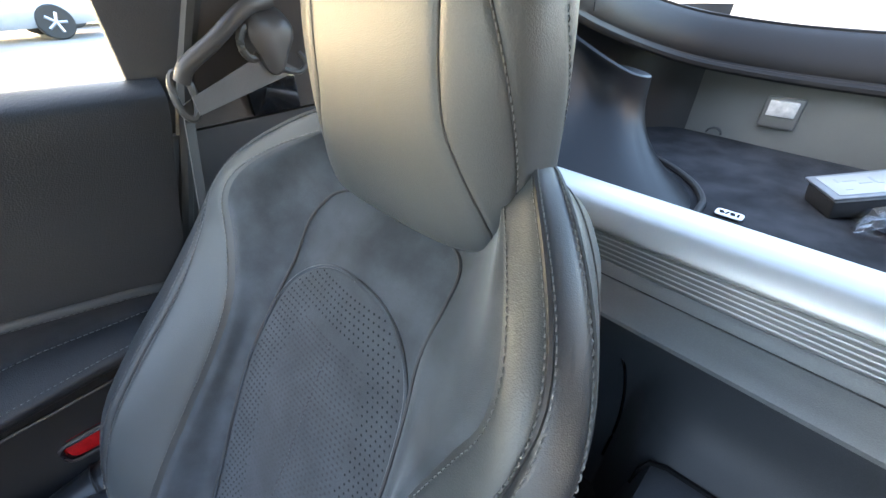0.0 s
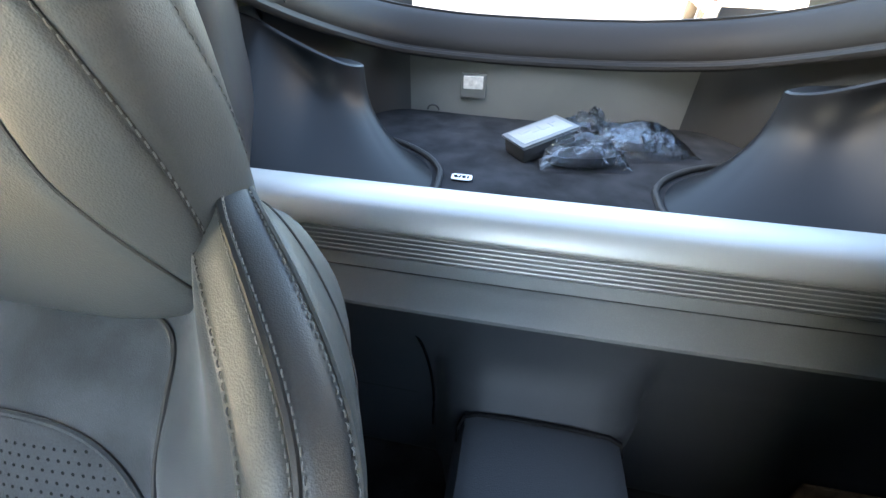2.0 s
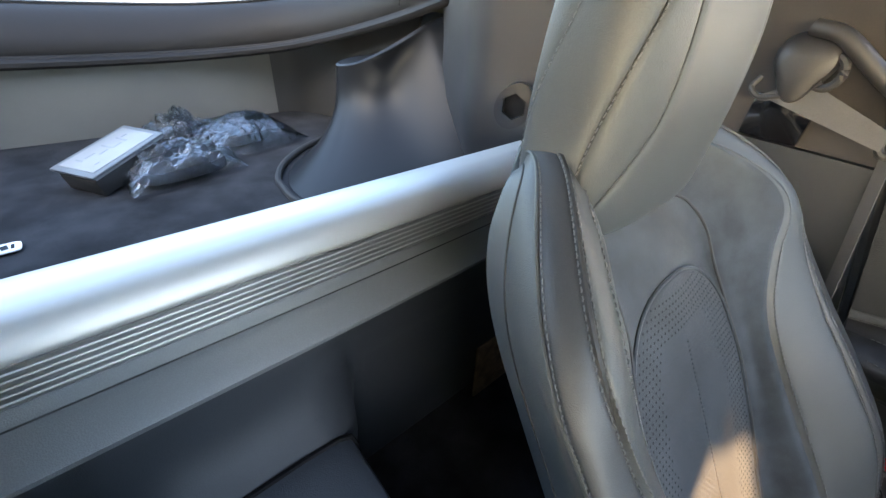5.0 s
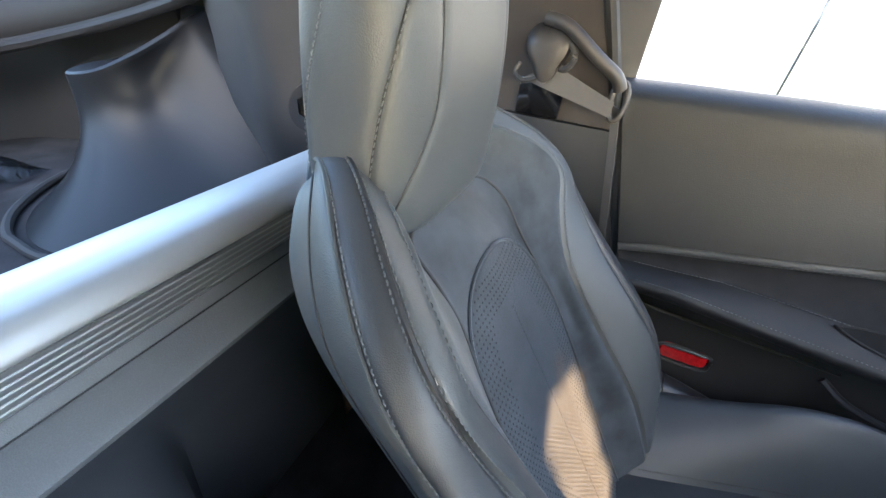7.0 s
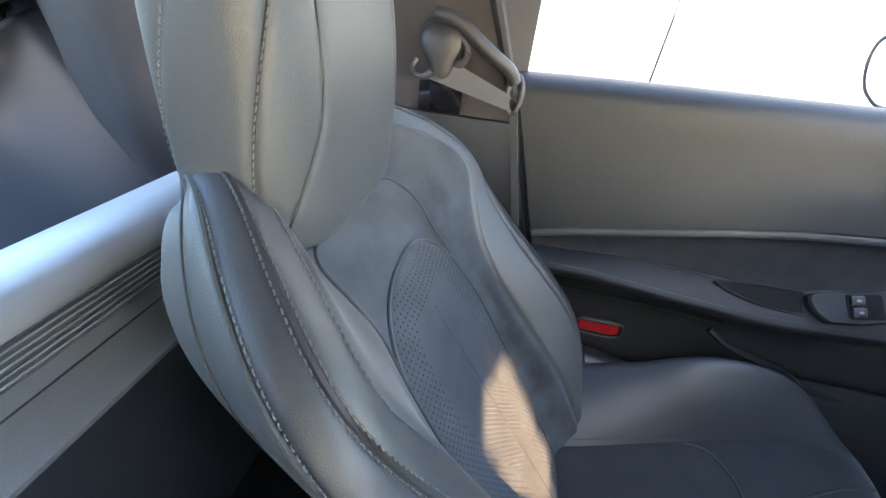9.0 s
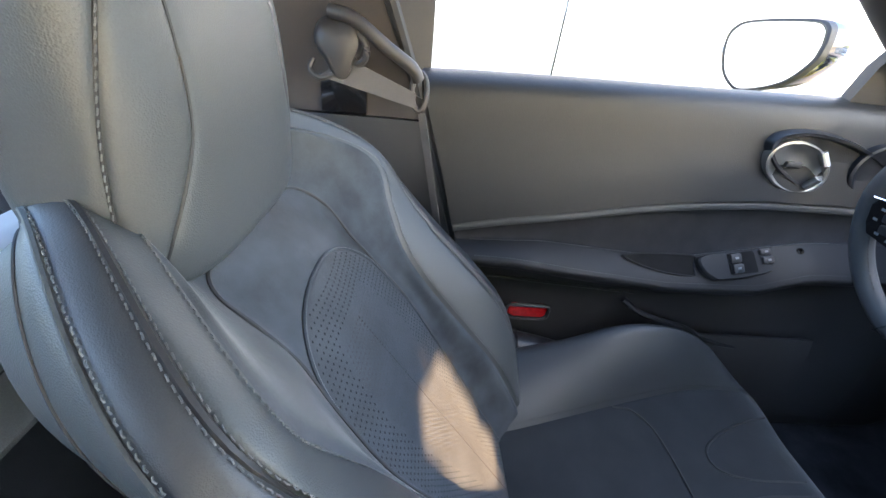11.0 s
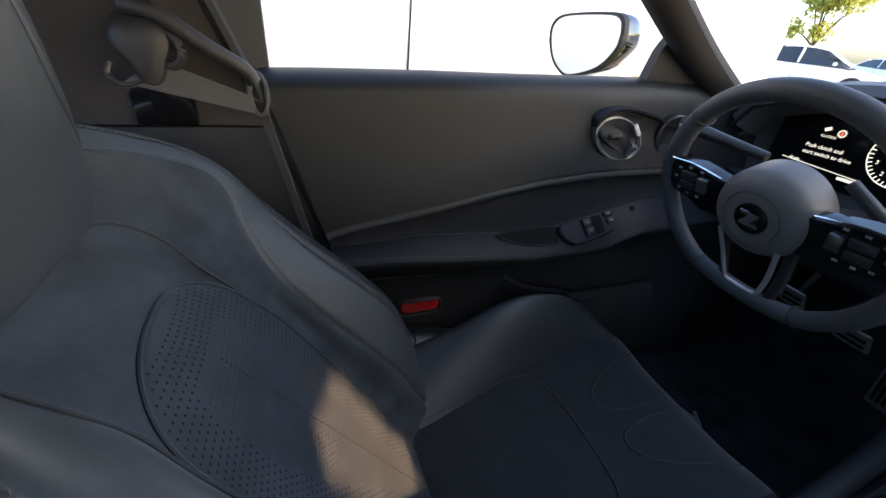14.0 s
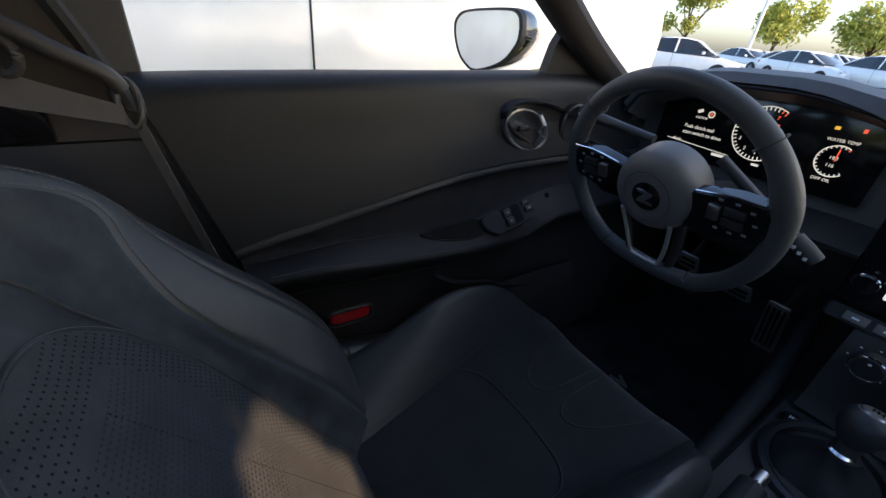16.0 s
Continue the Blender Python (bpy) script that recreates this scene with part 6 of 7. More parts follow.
def bag(name, label, cx, cy, rx, ry, h, turn, seed, inner, crumple=1.0):
    """A crumpled clear bag: a lumpy pillow of film round a dark content."""
    G = thing(name, label, "plastic bag", "plastic bags")
    rnd = random.Random(seed)
    off = rnd.random() * 50
    n = 40
    rows = []
    for i in range(n + 1):
        v = i / n * 2 - 1
        row = []
        for j in range(n + 1):
            u = j / n * 2 - 1
            dome = max(0.0, (1 - abs(u) ** 2.4) * (1 - abs(v) ** 2.4)) ** 0.7
            crease = 0.35 + abs(noise.noise((u * 2.2 + off, v * 2.2, 0.3))) * 0.7 + max(0.0, 0.5 - 2.4 * abs(noise.noise((u * 3.4 + off, v * 3.4, 1.3)))) * 0.55
            edge = 1 + 0.10 * noise.noise((u * 2 + off, v * 2, 5))
            x, y = (u + 0.02 * rnd.uniform(-1, 1)) * rx * edge, (v + 0.02 * rnd.uniform(-1, 1)) * ry * edge
            crease = 0.5 + crumple * (crease - 0.5 + 0.08 * rnd.uniform(-1, 1))
            c, s = math.cos(radians(turn)), math.sin(radians(turn))
            row.append((cx + x * c - y * s, cy + x * s + y * c, 0.691 + h * dome * (0.55 + 0.75 * crease) + 0.005 * crease * (1 - dome)))
        rows.append(row)
    part("film", sheet(rows, 0.0006), FILM, G, "crumpled clear film", smooth=False)
    part("content", tube_loft([[(cx + k * rx * inner * math.copysign(abs(math.cos(a)) ** 0.6, math.cos(a)) * math.cos(radians(turn)) - k * ry * inner * math.copysign(abs(math.sin(a)) ** 0.6, math.sin(a)) * math.sin(radians(turn)), cy + k * rx * inner * math.copysign(abs(math.cos(a)) ** 0.6, math.cos(a)) * math.sin(radians(turn)) + k * ry * inner * math.copysign(abs(math.sin(a)) ** 0.6, math.sin(a)) * math.cos(radians(turn)), z) for a in np.linspace(0, 2 * math.pi, 28, endpoint=False)] for k, z in ((0.95, 0.692), (1.0, 0.695), (1.0, 0.691 + h * 0.45), (0.8, 0.691 + h * 0.52))]), CARPET, G, "folded black cloth inside")


bag("plastic_bag", "clear crumpled plastic bag with black cloth inside", 0.085, 0.925, 0.105, 0.075, 0.055, 12, 1, 0.8, 0.8)
bag("plastic_bag", "large clear plastic bag holding a black folded thing", 0.245, 1.055, 0.125, 0.105, 0.055, 14, 2, 0.5, 0.45)
bag("plastic_bag", "clear plastic bag crumpled behind the booklet", 0.115, 1.08, 0.080, 0.06, 0.065, 30, 5, 0.6)
Tg = thing("carpet_tag", "small white label with dark marks on the cargo carpet", "label")
tm = Matrix.Translation((-0.177, 0.755, 0.6905)) @ pose(0, 0, 0, 0, 0, 0)
part("label", outline_plate(rounded(0.046, 0.028, 0.007), 0.002, tm @ Matrix.Translation((0, 0, 0.002)), 0.0006), WHITE_PRINT, Tg)
for x, w, t in ((-0.013, 0.008, 20), (-0.004, 0.004, -15), (0.005, 0.008, 10), (0.014, 0.004, 0)):
    part("print_bar", box((w, 0.013, 0.0006), (0, 0, 0), bevel=0), NAVY, Tg).matrix_local = tm @ Matrix.Translation((x, 0, 0.0024)) @ pose(0, 0, 0, 0, 0, t)
# ---- door mirror ----
def door_mirror(s):
    Mi = thing("door_mirror", "dark door mirror with a black surround and yellow foot", "door mirror", "door mirrors")
    mm = Matrix.Translation((s * 0.950, -0.712, 1.032)) @ pose(0, 0, 0, 0, 0, s * 16) @ Matrix(((s, 0, 0, 0), (0, 0, 1, 0), (0, 1, 0, 0), (0, 0, 0, 1)))
    out = [(-0.105, 0.035), (-0.095, 0.062), (-0.06, 0.072), (0.06, 0.066), (0.100, 0.050), (0.108, 0.02), (0.090, -0.03), (0.06, -0.06), (0.02, -0.072), (-0.06, -0.045), (-0.10, 0.0)]
    out = [tuple(p) for p in spline(out + out[:1], 56)[:-1]]
    k = lambda f, z: [(mm @ Vector((x * f, y * f, z))).to_tuple() for x, y in out]  # noqa: E731
    part("housing", tube_loft([k(0.97, 0.012), k(1.0, 0.0), k(1.02, -0.03), k(0.9, -0.08), k(0.55, -0.115), k(0.2, -0.125)]), NAVY, Mi, "dark glossy mirror housing")
    part("surround", grid([k(0.90, 0.006), k(0.93, 0.014), k(0.98, 0.013), k(1.005, 0.0)], close_v=True)[0], PLASTIC_DARK, Mi)
    part("mirror_glass", tube_loft([k(0.90, 0.0135), k(0.90, 0.0125)]), MIRROR, Mi, "clear mirror glass")
    part("foot", sweep(spline([(s * 0.74, -0.80, 0.93), (s * 0.80, -0.80, 0.945), (s * 0.86, -0.805, 0.965)], 10), 0.03, 12, flat=0.6), YELLOW, Mi, "yellow painted mirror foot")


door_mirror(1)
door_mirror(-1)
# body outside: sills, bonnet and tail, all yellow
E_ = thing("wall_outer", "yellow car body round the cabin", "car body", kind="structure")
rows = [[(x, y, 0.86 + 0.03 * (1 - (x / 0.85) ** 2) - 0.10 * ((-1.33 - y) / 1.1) ** 2 - 0.06 * max(0, abs(x) - 0.7)) for x in np.linspace(-0.86, 0.86, 17)] for y in np.linspace(-2.45, -1.33, 10)]
part("bonnet", sheet(rows, -0.03), YELLOW, E_, "yellow bonnet")
rows = [[(s2 * 0.9, y, z) for z in (0.25, 0.5, 0.83)] for s2 in (1,) for y in np.linspace(-2.45, -0.98, 6)]
for s in (1, -1):
    part("wing", sheet([[(s * (0.86 + 0.04 * math.sin(math.pi * (z - 0.25) / 0.68)), y, z) for z in np.linspace(0.25, 0.86, 8)] for y in np.linspace(-2.45, -0.98, 8)], 0.02 * s), YELLOW, E_, "yellow front wing")
    part("rear_wing", sheet([[(s * (0.84 + 0.06 * math.sin(math.pi * (z - 0.25) / 0.68) - 0.16 * max(0, z - 0.9) / 0.2), y, z) for z in np.linspace(0.25, 0.88, 8)] for y in np.linspace(0.02, 1.6, 8)], 0.02 * s), YELLOW, E_, "yellow rear wing")
    part("sill", box((0.16, 1.6, 0.12), (s * 0.78, -0.4, 0.26), bevel=0.03), YELLOW, E_)
part("tail", box((1.5, 0.2, 0.6), (0, 1.6, 0.62), bevel=0.06), YELLOW, E_)
part("underbody", box((1.5, 3.6, 0.06), (0, -0.4, 0.19), bevel=0.02), PLASTIC_DARK, E_)
part("firewall", box((1.5, 0.05, 0.75), (0, -1.62, 0.58), bevel=0.01), PLASTIC_DARK, E_)
for s in (1, -1):
    part("side_liner", box((0.02, 2.0, 0.5), (s * 0.665, -0.62, 0.45), bevel=0.005), PLASTIC_DARK, E_)
    for y in (-1.55, 1.0):
        w = part("wheel", turned([(0.20, -0.11), (0.31, -0.11), (0.335, -0.09), (0.335, 0.09), (0.31, 0.11), (0.20, 0.11)], 32, Matrix.Translation((s * 0.80, y, 0.335)) @ pose(0, 0, 0, 0, 90, 0)), RUBBER, E_)
        part("rim", turned([(0.0, -0.09), (0.205, -0.10), (0.205, 0.10), (0.0, 0.09)], 24, Matrix.Translation((s * 0.80, y, 0.335)) @ pose(0, 0, 0, 0, 90, 0)), STEEL, w)

# ---- ground ----
ASPHALT = material("asphalt", (0.20, 0.195, 0.185), 0.9, vary=0.25, scale=0.7, grain=0.4, grain_scale=90, bump=0.4)
rows = [[(x, y, -0.004) for y in (-3000, -120, -60, -30, -10, 0, 10, 30, 60, 120, 3000)] for x in (-3000, -120, -60, -30, -10, 0, 10, 30, 60, 120, 3000)]
flat("ground", rows, -0.3, ASPHALT, "sunlit grey asphalt of a parking lot", "ground")
# ---- parking lot round the car ----
CAR_GLASS = material("car_window", (0.02, 0.025, 0.03), 0.06, vary=0.1, coat=0.5)
TYRE = material("tyre", (0.02, 0.02, 0.02), 0.8, vary=0.2, scale=10)
ALLOY = material("alloy_wheel", (0.5, 0.5, 0.52), 0.3, metal=0.9, vary=0.1)
TAIL_RED = material("tail_lamp", (0.5, 0.02, 0.02), 0.2, vary=0.1, coat=0.5)
LAMP_CLEAR = material("head_lamp", (0.7, 0.72, 0.75), 0.1, vary=0.1, coat=0.5)
PAINTS = {k: material(k + "_paint", c, 0.22, vary=0.04, coat=0.7) for k, c in (
    ("white", (0.78, 0.78, 0.77)), ("silver", (0.26, 0.27, 0.29)), ("brown", (0.045, 0.032, 0.028)), ("grey", (0.18, 0.19, 0.2)), ("blue", (0.05, 0.09, 0.2)))}


def sedan(paint, label, m, group="parked cars"):
    """A parked sedan; its nose points to +x in its own frame, 4.6 m long."""
    S = thing("parked_car", label, "car", group)
    st = [(-2.30, 0.70, 0.42, 0.70), (-2.22, 0.80, 0.30, 0.90), (-1.9, 0.88, 0.26, 0.98), (-1.2, 0.91, 0.24, 0.96), (-0.4, 0.91, 0.22, 0.93), (0.5, 0.91, 0.22, 0.90), (1.1, 0.90, 0.24, 0.88), (1.7, 0.87, 0.26, 0.80), (2.1, 0.80, 0.28, 0.70), (2.28, 0.62, 0.36, 0.58)]
    rings = []
    for x, w, z0, z1 in spline(st, 30):
        rings.append([(x, y * w, z) for y, z in ((-0.92, z0), (-1.0, z0 + 0.12), (-1.0, z0 + 0.62 * (z1 - z0)), (-0.93, z1 - 0.05), (-0.82, z1), (0.82, z1), (0.93, z1 - 0.05), (1.0, z0 + 0.62 * (z1 - z0)), (1.0, z0 + 0.12), (0.92, z0))])
    body = part("body", tube_loft(rings), PAINTS[paint], S)
    top = [(-1.95, 0.66, 0.97), (-1.55, 0.70, 1.18), (-1.0, 0.66, 1.39), (-0.3, 0.64, 1.44), (0.3, 0.65, 1.40), (0.85, 0.70, 1.17), (1.3, 0.74, 0.90)]
    rings = []
    for x, w, z in spline(top, 20):
        rings.append([(x, -0.82, 0.90), (x, -w, z - 0.05), (x, -w + 0.08, z), (x, w - 0.08, z), (x, w, z - 0.05), (x, 0.82, 0.90)])
    part("window_band", tube_loft(rings), CAR_GLASS, S, "dark windows")
    rings = []
    for x, w, z in spline([(-1.15, 0.62, 1.355), (-0.6, 0.645, 1.435), (0.0, 0.645, 1.44), (0.42, 0.64, 1.385)], 12):
        rings.append([(x, -w, z - 0.03), (x, -w + 0.1, z + 0.012), (x, w - 0.1, z + 0.012), (x, w, z - 0.03)])
    part("roof", tube_loft(rings), PAINTS[paint], S)
    for s in (1, -1):
        for pts in (((-1.75, 0.98), (-1.15, 1.33)), ((-0.25, 0.93), (-0.25, 1.41)), ((0.45, 1.37), (1.22, 0.90))):
            (xa, za), (xb, zb) = pts
            part("pillar", sweep([(xa, s * 0.80, za), (xb, s * 0.665, zb)], 0.035, 6), PAINTS[paint], S)
        for x in (-1.42, 1.38):
            w = part("wheel", turned([(0.2, -0.1), (0.30, -0.11), (0.325, -0.08), (0.325, 0.08), (0.30, 0.11), (0.2, 0.1)], 28, Matrix.Translation((x, s * 0.82, 0.325)) @ pose(0, 0, 0, 90, 0, 0)), TYRE, S)
            for k in range(5):
                a = math.radians(72 * k)
                part("spoke", sweep([(x, s * 0.92, 0.325), (x + 0.19 * math.cos(a), s * 0.925, 0.325 + 0.19 * math.sin(a))], 0.03, 6), ALLOY, w)
            part("hub_disc", turned([(0.0, 0.085), (0.21, 0.085), (0.21, -0.085), (0.0, -0.085)], 24, Matrix.Translation((x, s * 0.82, 0.325)) @ pose(0, 0, 0, 90, 0, 0)), TYRE, w)
        part("tail_light", box((0.08, 0.34, 0.13), (-2.235, s * 0.62, 0.80), bevel=0.03), TAIL_RED, S, "red tail lamp")
        part("headlight", box((0.22, 0.3, 0.11), (2.1, s * 0.60, 0.66), (0, 12, s * 14), 0.03), LAMP_CLEAR, S)
        part("door_mirror", box((0.12, 0.16, 0.11), (0.75, s * 0.97, 0.98), bevel=0.03), PAINTS[paint], S)
        part("door_line", sweep([(-0.28, s * 0.912, 0.35), (-0.28, s * 0.912, 0.88)], 0.006, 5), CAR_GLASS, S)
    S.matrix_basis = m
    return S


def lot(x, y, turn):
    return pose(x, y, 0, 0, 0, turn)


white = sedan("white", "white parked sedan on the sunlit lot", lot(10.2, -17.6, 205))
sedan("silver", "silver parked sedan seen through the passenger window", lot(-13.2, -0.75, 98))
sedan("brown", "dark brown parked sedan on the sunlit lot", lot(-16.4, 2.6, 98))
for x, y, turn in ((-14.6, -5.6, 100), (9.5, -33.0, 160), (12.3, -34.0, 160), (6.2, -32.2, 160), (2.6, -31.4, 160), (-1.2, -30.5, 160), (15.5, -35.0, 160), (-5.0, -29.7, 160), (-9.0, -29.0, 160), (16.5, -24.0, 205), (19.5, -25.8, 205), (9.2, -27.5, 160), (5.8, -27.0, 160), (2.9, -26.2, 160), (0.0, -25.4, 160)):
    copy_thing(white, lot(x, y, turn))
for x, y, turn in ((7.5, -42.0, 160), (11.0, -43.0, 160), (14.5, -44.0, 160), (3.8, -41.0, 160), (0.0, -40.2, 160), (18.2, -45.0, 160)):
    copy_thing(white, lot(x, y, turn))

# pickup behind the car
Pk = thing("pickup_truck", "white pickup truck parked behind the car", "pickup truck")
part("bed", box((1.85, 2.3, 0.62), (0, 0.4, 0.86), bevel=0.06), PAINTS["white"], Pk)
part("cab", tube_loft([[(s1 * w, y, z) for s1, z in ((-1, 0.6), (-1, 1.2), (-0.82, 1.72), (0.82, 1.72), (1, 1.2), (1, 0.6))] for y, w in ((1.55, 0.90), (1.75, 0.92), (3.0, 0.92), (3.5, 0.9))]), PAINTS["white"], Pk)
part("rear_window", box((1.3, 0.03, 0.40), (0, 1.54, 1.43), (6, 0, 0), 0.02), CAR_GLASS, Pk, "dark rear window")
for s in (1, -1):
    part("side_window", box((0.03, 1.1, 0.36), (s * 0.90, 2.4, 1.42), (0, s * -14, 0), 0.02), CAR_GLASS, Pk)
    part("tail_light", box((0.14, 0.06, 0.36), (s * 0.82, -0.77, 0.92), bevel=0.02), TAIL_RED, Pk, "red tail lamp")
    for y in (-0.1, 3.6):
        part("wheel", turned([(0.0, -0.12), (0.36, -0.12), (0.39, -0.08), (0.39, 0.08), (0.36, 0.12), (0.0, 0.12)], 24, Matrix.Translation((s * 0.80, y, 0.39)) @ pose(0, 0, 0, 0, 90, 0)), TYRE, Pk)
part("bumper", box((1.8, 0.14, 0.2), (0, -0.86, 0.56), bevel=0.04), ALLOY, Pk)
part("bonnet", box((1.75, 1.2, 0.5), (0, 4.0, 0.90), bevel=0.1), PAINTS["white"], Pk)
Pk.matrix_basis = pose(4.1, 9.2, 0, 0, 0, -14)

# white van beside the driver's door
V = thing("white_van", "white van parked close beside the driver door", "van")
rings = []
for y, inn in ((-2.6, 0.12), (-2.45, 0.03), (-1.2, 0.0), (1.6, 0.0), (2.2, 0.05), (2.3, 0.15)):
    rings.append([(1.62 + inn, y, 0.32), (1.585 + inn, y, 0.55), (1.60 + inn, y, 0.88), (1.595 + inn, y, 1.10), (1.68 + inn, y, 1.55), (1.80 + inn, y, 1.92), (2.9, y, 1.95), (3.4 - inn, y, 1.55), (3.45 - inn, y, 0.9), (3.4 - inn, y, 0.32)])
part("body", tube_loft(rings), PAINTS["white"], V)
part("door_gap", sweep([(1.610, -0.44, 0.34), (1.583, -0.44, 0.55), (1.598, -0.445, 0.88), (1.593, -0.448, 1.10), (1.675, -0.45, 1.55)], 0.004, 6), CAR_GLASS, V, "dark door gap")
part("door_handle", box((0.03, 0.18, 0.03), (1.585, -1.12, 1.03), bevel=0.012), PAINTS["white"], V)
for y in (-1.75, 1.4):
    part("wheel", turned([(0.0, -0.1), (0.32, -0.1), (0.34, -0.06), (0.34, 0.06), (0.32, 0.1), (0.0, 0.1)], 24, Matrix.Translation((1.70, y, 0.34)) @ pose(0, 0, 0, 0, 90, 0)), TYRE, V)

# ---- trees ----
LEAF = material("leaf", (0.30, 0.33, 0.06), 0.6, vary=0.3, scale=2.0)
ln, ll = LEAF.node_tree.nodes, LEAF.node_tree.links.new      # light also comes through a leaf
through_leaf, leaf_mix = ln.new("ShaderNodeBsdfTranslucent"), ln.new("ShaderNodeMixShader")
through_leaf.inputs["Color"].default_value = (0.56, 0.60, 0.16, 1)
leaf_mix.inputs["Fac"].default_value = 0.35
ll(ln["Principled BSDF"].outputs[0], leaf_mix.inputs[1])
ll(through_leaf.outputs[0], leaf_mix.inputs[2])
ll(leaf_mix.outputs[0], ln["Material Output"].inputs["Surface"])
BARK = material("bark", (0.09, 0.065, 0.045), 0.95, vary=0.3, scale=9, grain=0.4, grain_scale=60, bump=0.6)


def leaf_mesh(name, clumps, size, seed, gap=None):
    """Leaves as small folded blades scattered in clumps: (x, y, z, radius, count)."""
    rnd = np.random.default_rng(seed)
    unit = lambda v: v / (np.linalg.norm(v, axis=1, keepdims=True) + 1e-9)  # noqa: E731
    blades = []
    for cx, cy, cz, r, n in clumps:
        p = np.array((cx, cy, cz)) + unit(rnd.normal(size=(n, 3))) * (r * rnd.random((n, 1)) ** 0.45)
        a = unit(rnd.normal(size=(n, 3)))
        b = unit(np.cross(a, rnd.normal(size=(n, 3))))
        c = np.cross(a, b)
        s = size * (0.7 + 0.6 * rnd.random((n, 1)))
        blade = np.stack([p - a * s, p + b * s * 0.5 + c * s * 0.1, p + a * s, p - b * s * 0.5 + c * s * 0.1], 1)
        if gap is not None:
            probe = np.concatenate([blade, np.stack([p, p - a * s * 0.5, p + a * s * 0.5], 1)], 1)
            blade = blade[~gap(probe.reshape(-1, 3), 0.0).reshape(n, 7).any(1)]
        blades.append(blade)
    verts = np.concatenate(blades).reshape(-1, 3)
    faces = [f for k in range(0, len(verts), 4) for f in ((k, k + 1, k + 2), (k, k + 2, k + 3))]
    me = bpy.data.meshes.new(name)
    me.from_pydata(verts.tolist(), [], faces)
    me.materials.append(LEAF)
    return me


def tree(label, x, y, trunk_to, clumps, size, seed, gap=None):
    T = thing("tree", label, "tree", "trees")
    tx, ty, tz = trunk_to
    path = spline([(x, y, 0), (x + 0.05, y + 0.03, tz * 0.4), (tx, ty, tz)], 16)
    part("trunk", sweep(path, 0.2, 10, radii=np.linspace(0.22, 0.09, 16)), BARK, T)
    a = path[9]
    for cx, cy, cz, r, n in clumps[:9]:
        way = a + (np.array((cx, cy, cz)) - a) * np.linspace(0, 1, 12)[:, None]
        if gap is not None and gap(way, 0.4).any():
            continue
        part("limb", sweep(spline([a, (a + np.array((cx, cy, cz))) / 2 + (0, 0, 0.2), (cx, cy, cz)], 8), 0.06, 6, radii=np.linspace(0.08, 0.025, 8)), BARK, T)
    crown = new("crown", leaf_mesh("crown", clumps, size, seed, gap))
    crown.parent = T
    return T


rnd = random.Random(4)
for k, (x, y, h) in enumerate(((-9.0, 30.0, 7.0), (-3.5, 31.0, 6.0), (-15.0, 28.0, 6.5), (27.0, -46.0, 7.0), (21.0, -52.0, 6.2), (14.5, -56.0, 5.6), (8.0, -58.0, 5.8), (2.0, -60.0, 5.4), (-5.0, -60.0, 6.0), (33.0, -42.0, 7.5))):
    clumps = [(x + rnd.uniform(-2.2, 2.2), y + rnd.uniform(-2.2, 2.2), h * rnd.uniform(0.45, 0.95), rnd.uniform(0.9, 1.7), 190) for _ in range(14)]
    tree("yellow-green leafy tree at the edge of the lot", x, y, (x, y, h * 0.6), clumps, 0.22, k + 10)

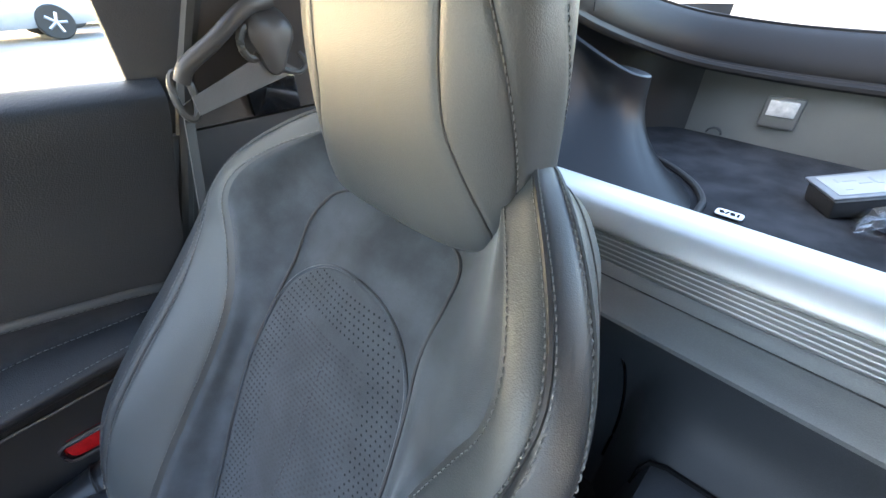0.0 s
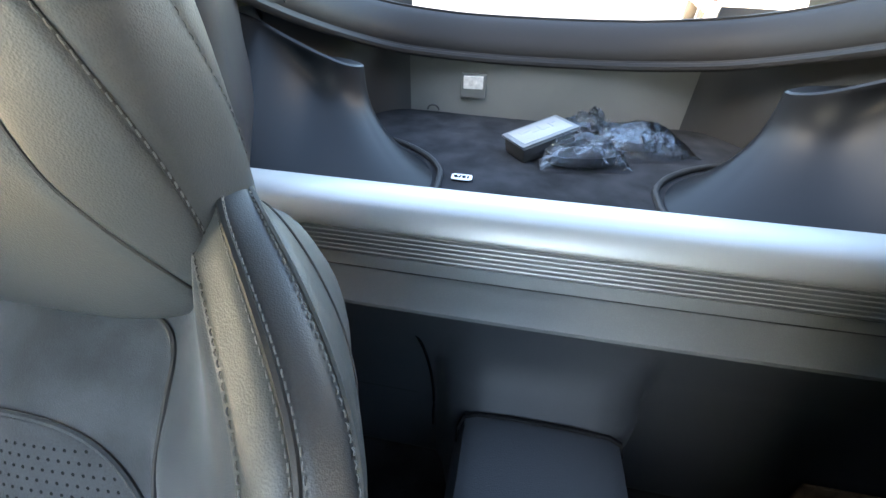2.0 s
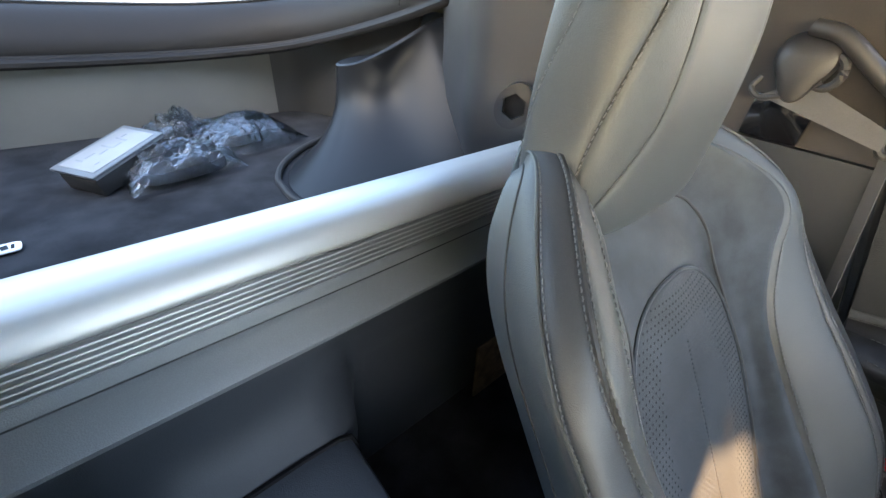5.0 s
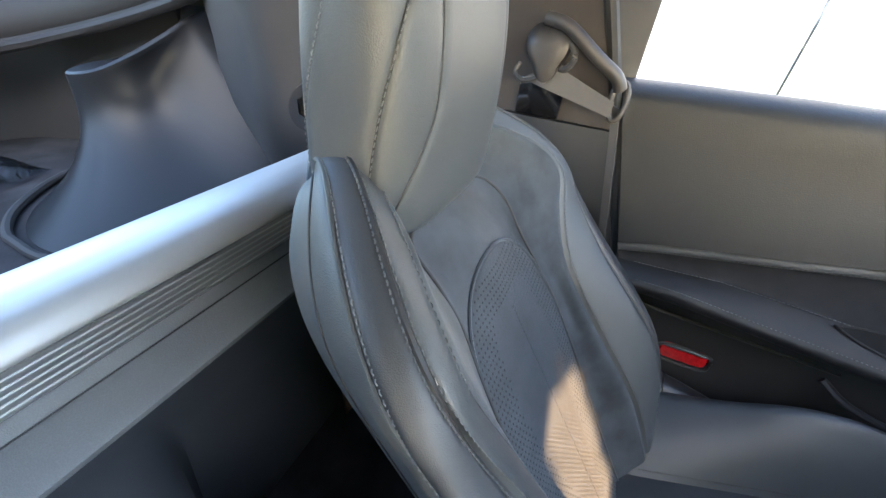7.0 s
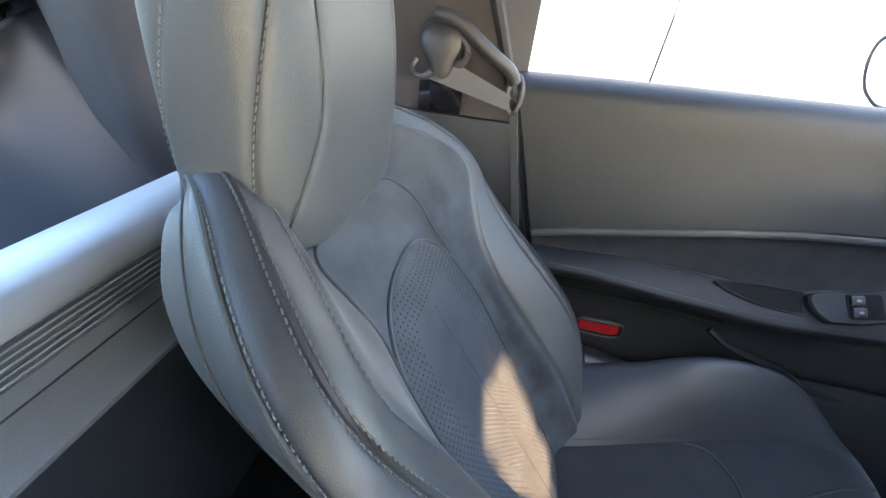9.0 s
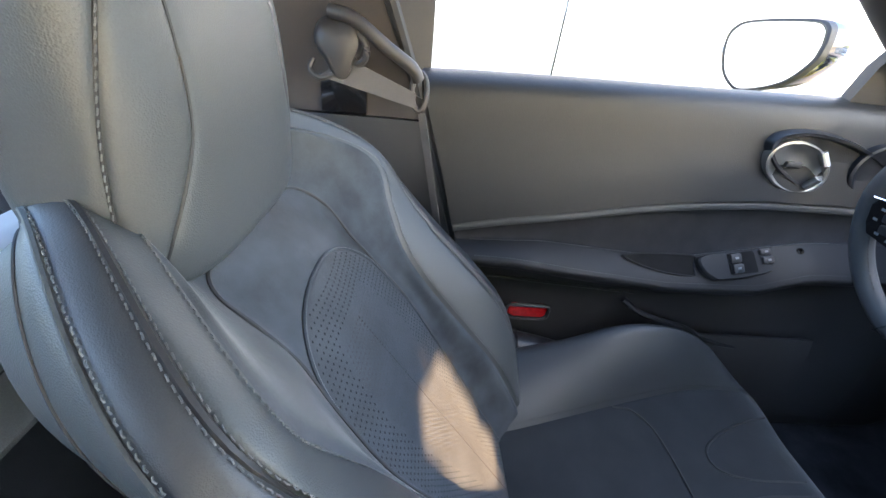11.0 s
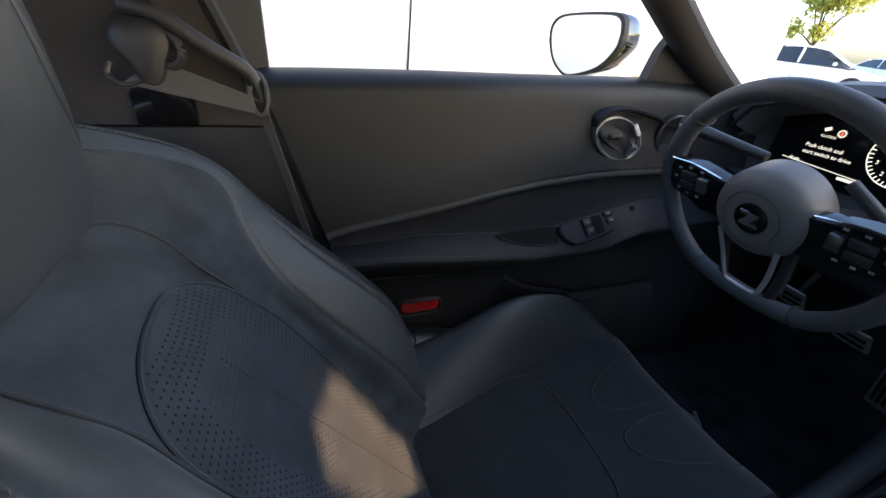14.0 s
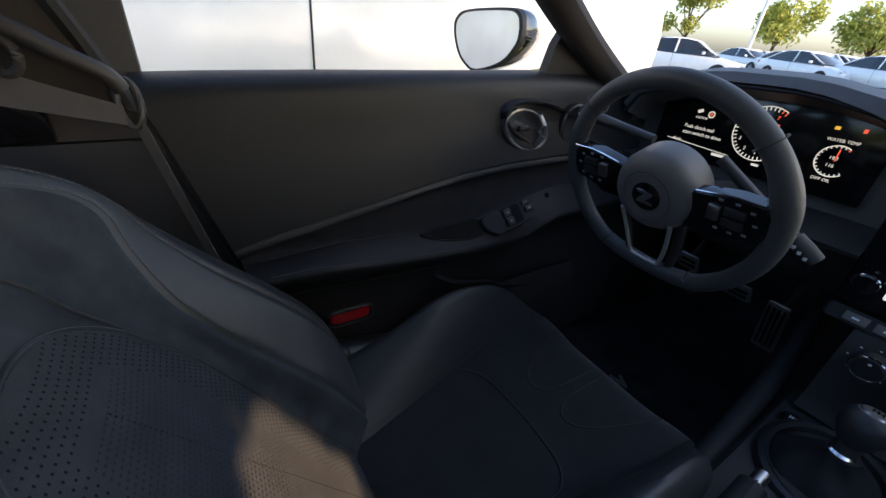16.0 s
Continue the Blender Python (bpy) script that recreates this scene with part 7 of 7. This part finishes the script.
# unseen tree, added to shade the car; sun passes a gap in its leaves
SUNWARD = Vector((math.sin(az) * math.cos(el), math.cos(az) * math.cos(el), math.sin(el)))
# outline of the sun patch on the driver seat, cut through the added leaves
GAP = [Vector(p) for p in ((0.443, -0.052, 0.638), (0.400, -0.043, 0.656), (0.279, -0.024, 0.683), (0.312, -0.112, 0.547), (0.366, -0.180, 0.445))]
side_v = SUNWARD.cross(Vector((0, 0, 1))).normalized()
up_v = side_v.cross(SUNWARD)
gap_2d = np.array([(p.dot(side_v), p.dot(up_v)) for p in GAP])


def in_gap(pos, size):
    """True for leaves that would close the gap."""
    q = np.stack([pos @ np.array(side_v), pos @ np.array(up_v)], 1)
    c = gap_2d.mean(0)
    inside = np.ones(len(q), bool)
    for a, b in zip(gap_2d, np.roll(gap_2d, -1, 0)):
        e = b - a
        n = np.array((e[1], -e[0])) / np.linalg.norm(e)
        if (c - a) @ n > 0:
            n = -n
        inside &= (q - a) @ n < size
    return inside


centre = Vector((0, 0, 0.85)) + SUNWARD * 4.6
clumps = []
for k in range(96):
    p = centre + side_v * (-2.1 + 4.2 * (k % 12 + rnd.random()) / 12) + up_v * (-1.0 + 2.1 * (k // 12 + rnd.random()) / 8) + SUNWARD * rnd.uniform(-0.4, 0.8)
    clumps.append((*p, rnd.uniform(0.38, 0.60), 760))
tree("unseen leafy tree added to shade the car", centre.x - 0.6, centre.y + 3.1, (centre.x - 0.2, centre.y + 0.6, centre.z), clumps, 0.055, 77, in_gap)

# light poles and a pale building far off
for x, y in ((17.0, -38.0), (6.0, -50.0)):
    Lp = thing("lamp_post", "thin white lamp post on the lot", "lamp post", "lamp posts")
    part("pole", sweep([(x, y, 0), (x, y, 7.5)], 0.12, 10), PAINTS["white"], Lp)
    part("head", box((0.9, 0.3, 0.15), (x, y, 7.5), bevel=0.04), PAINTS["white"], Lp)
Bd = thing("low_building", "low white building beyond the parked cars", "building")
part("wall", box((9, 6, 4), (1.0, -72.0, 2.0), bevel=0.05), PAINTS["white"], Bd)
part("roof", box((9.6, 6.6, 0.4), (1.0, -72.0, 4.2), bevel=0.05), PAINTS["grey"], Bd)
for k in range(6):
    part("window", box((0.9, 0.1, 2.4), (-2.7 + 1.5 * k, -68.98, 1.7), bevel=0.02), CAR_GLASS, Bd)
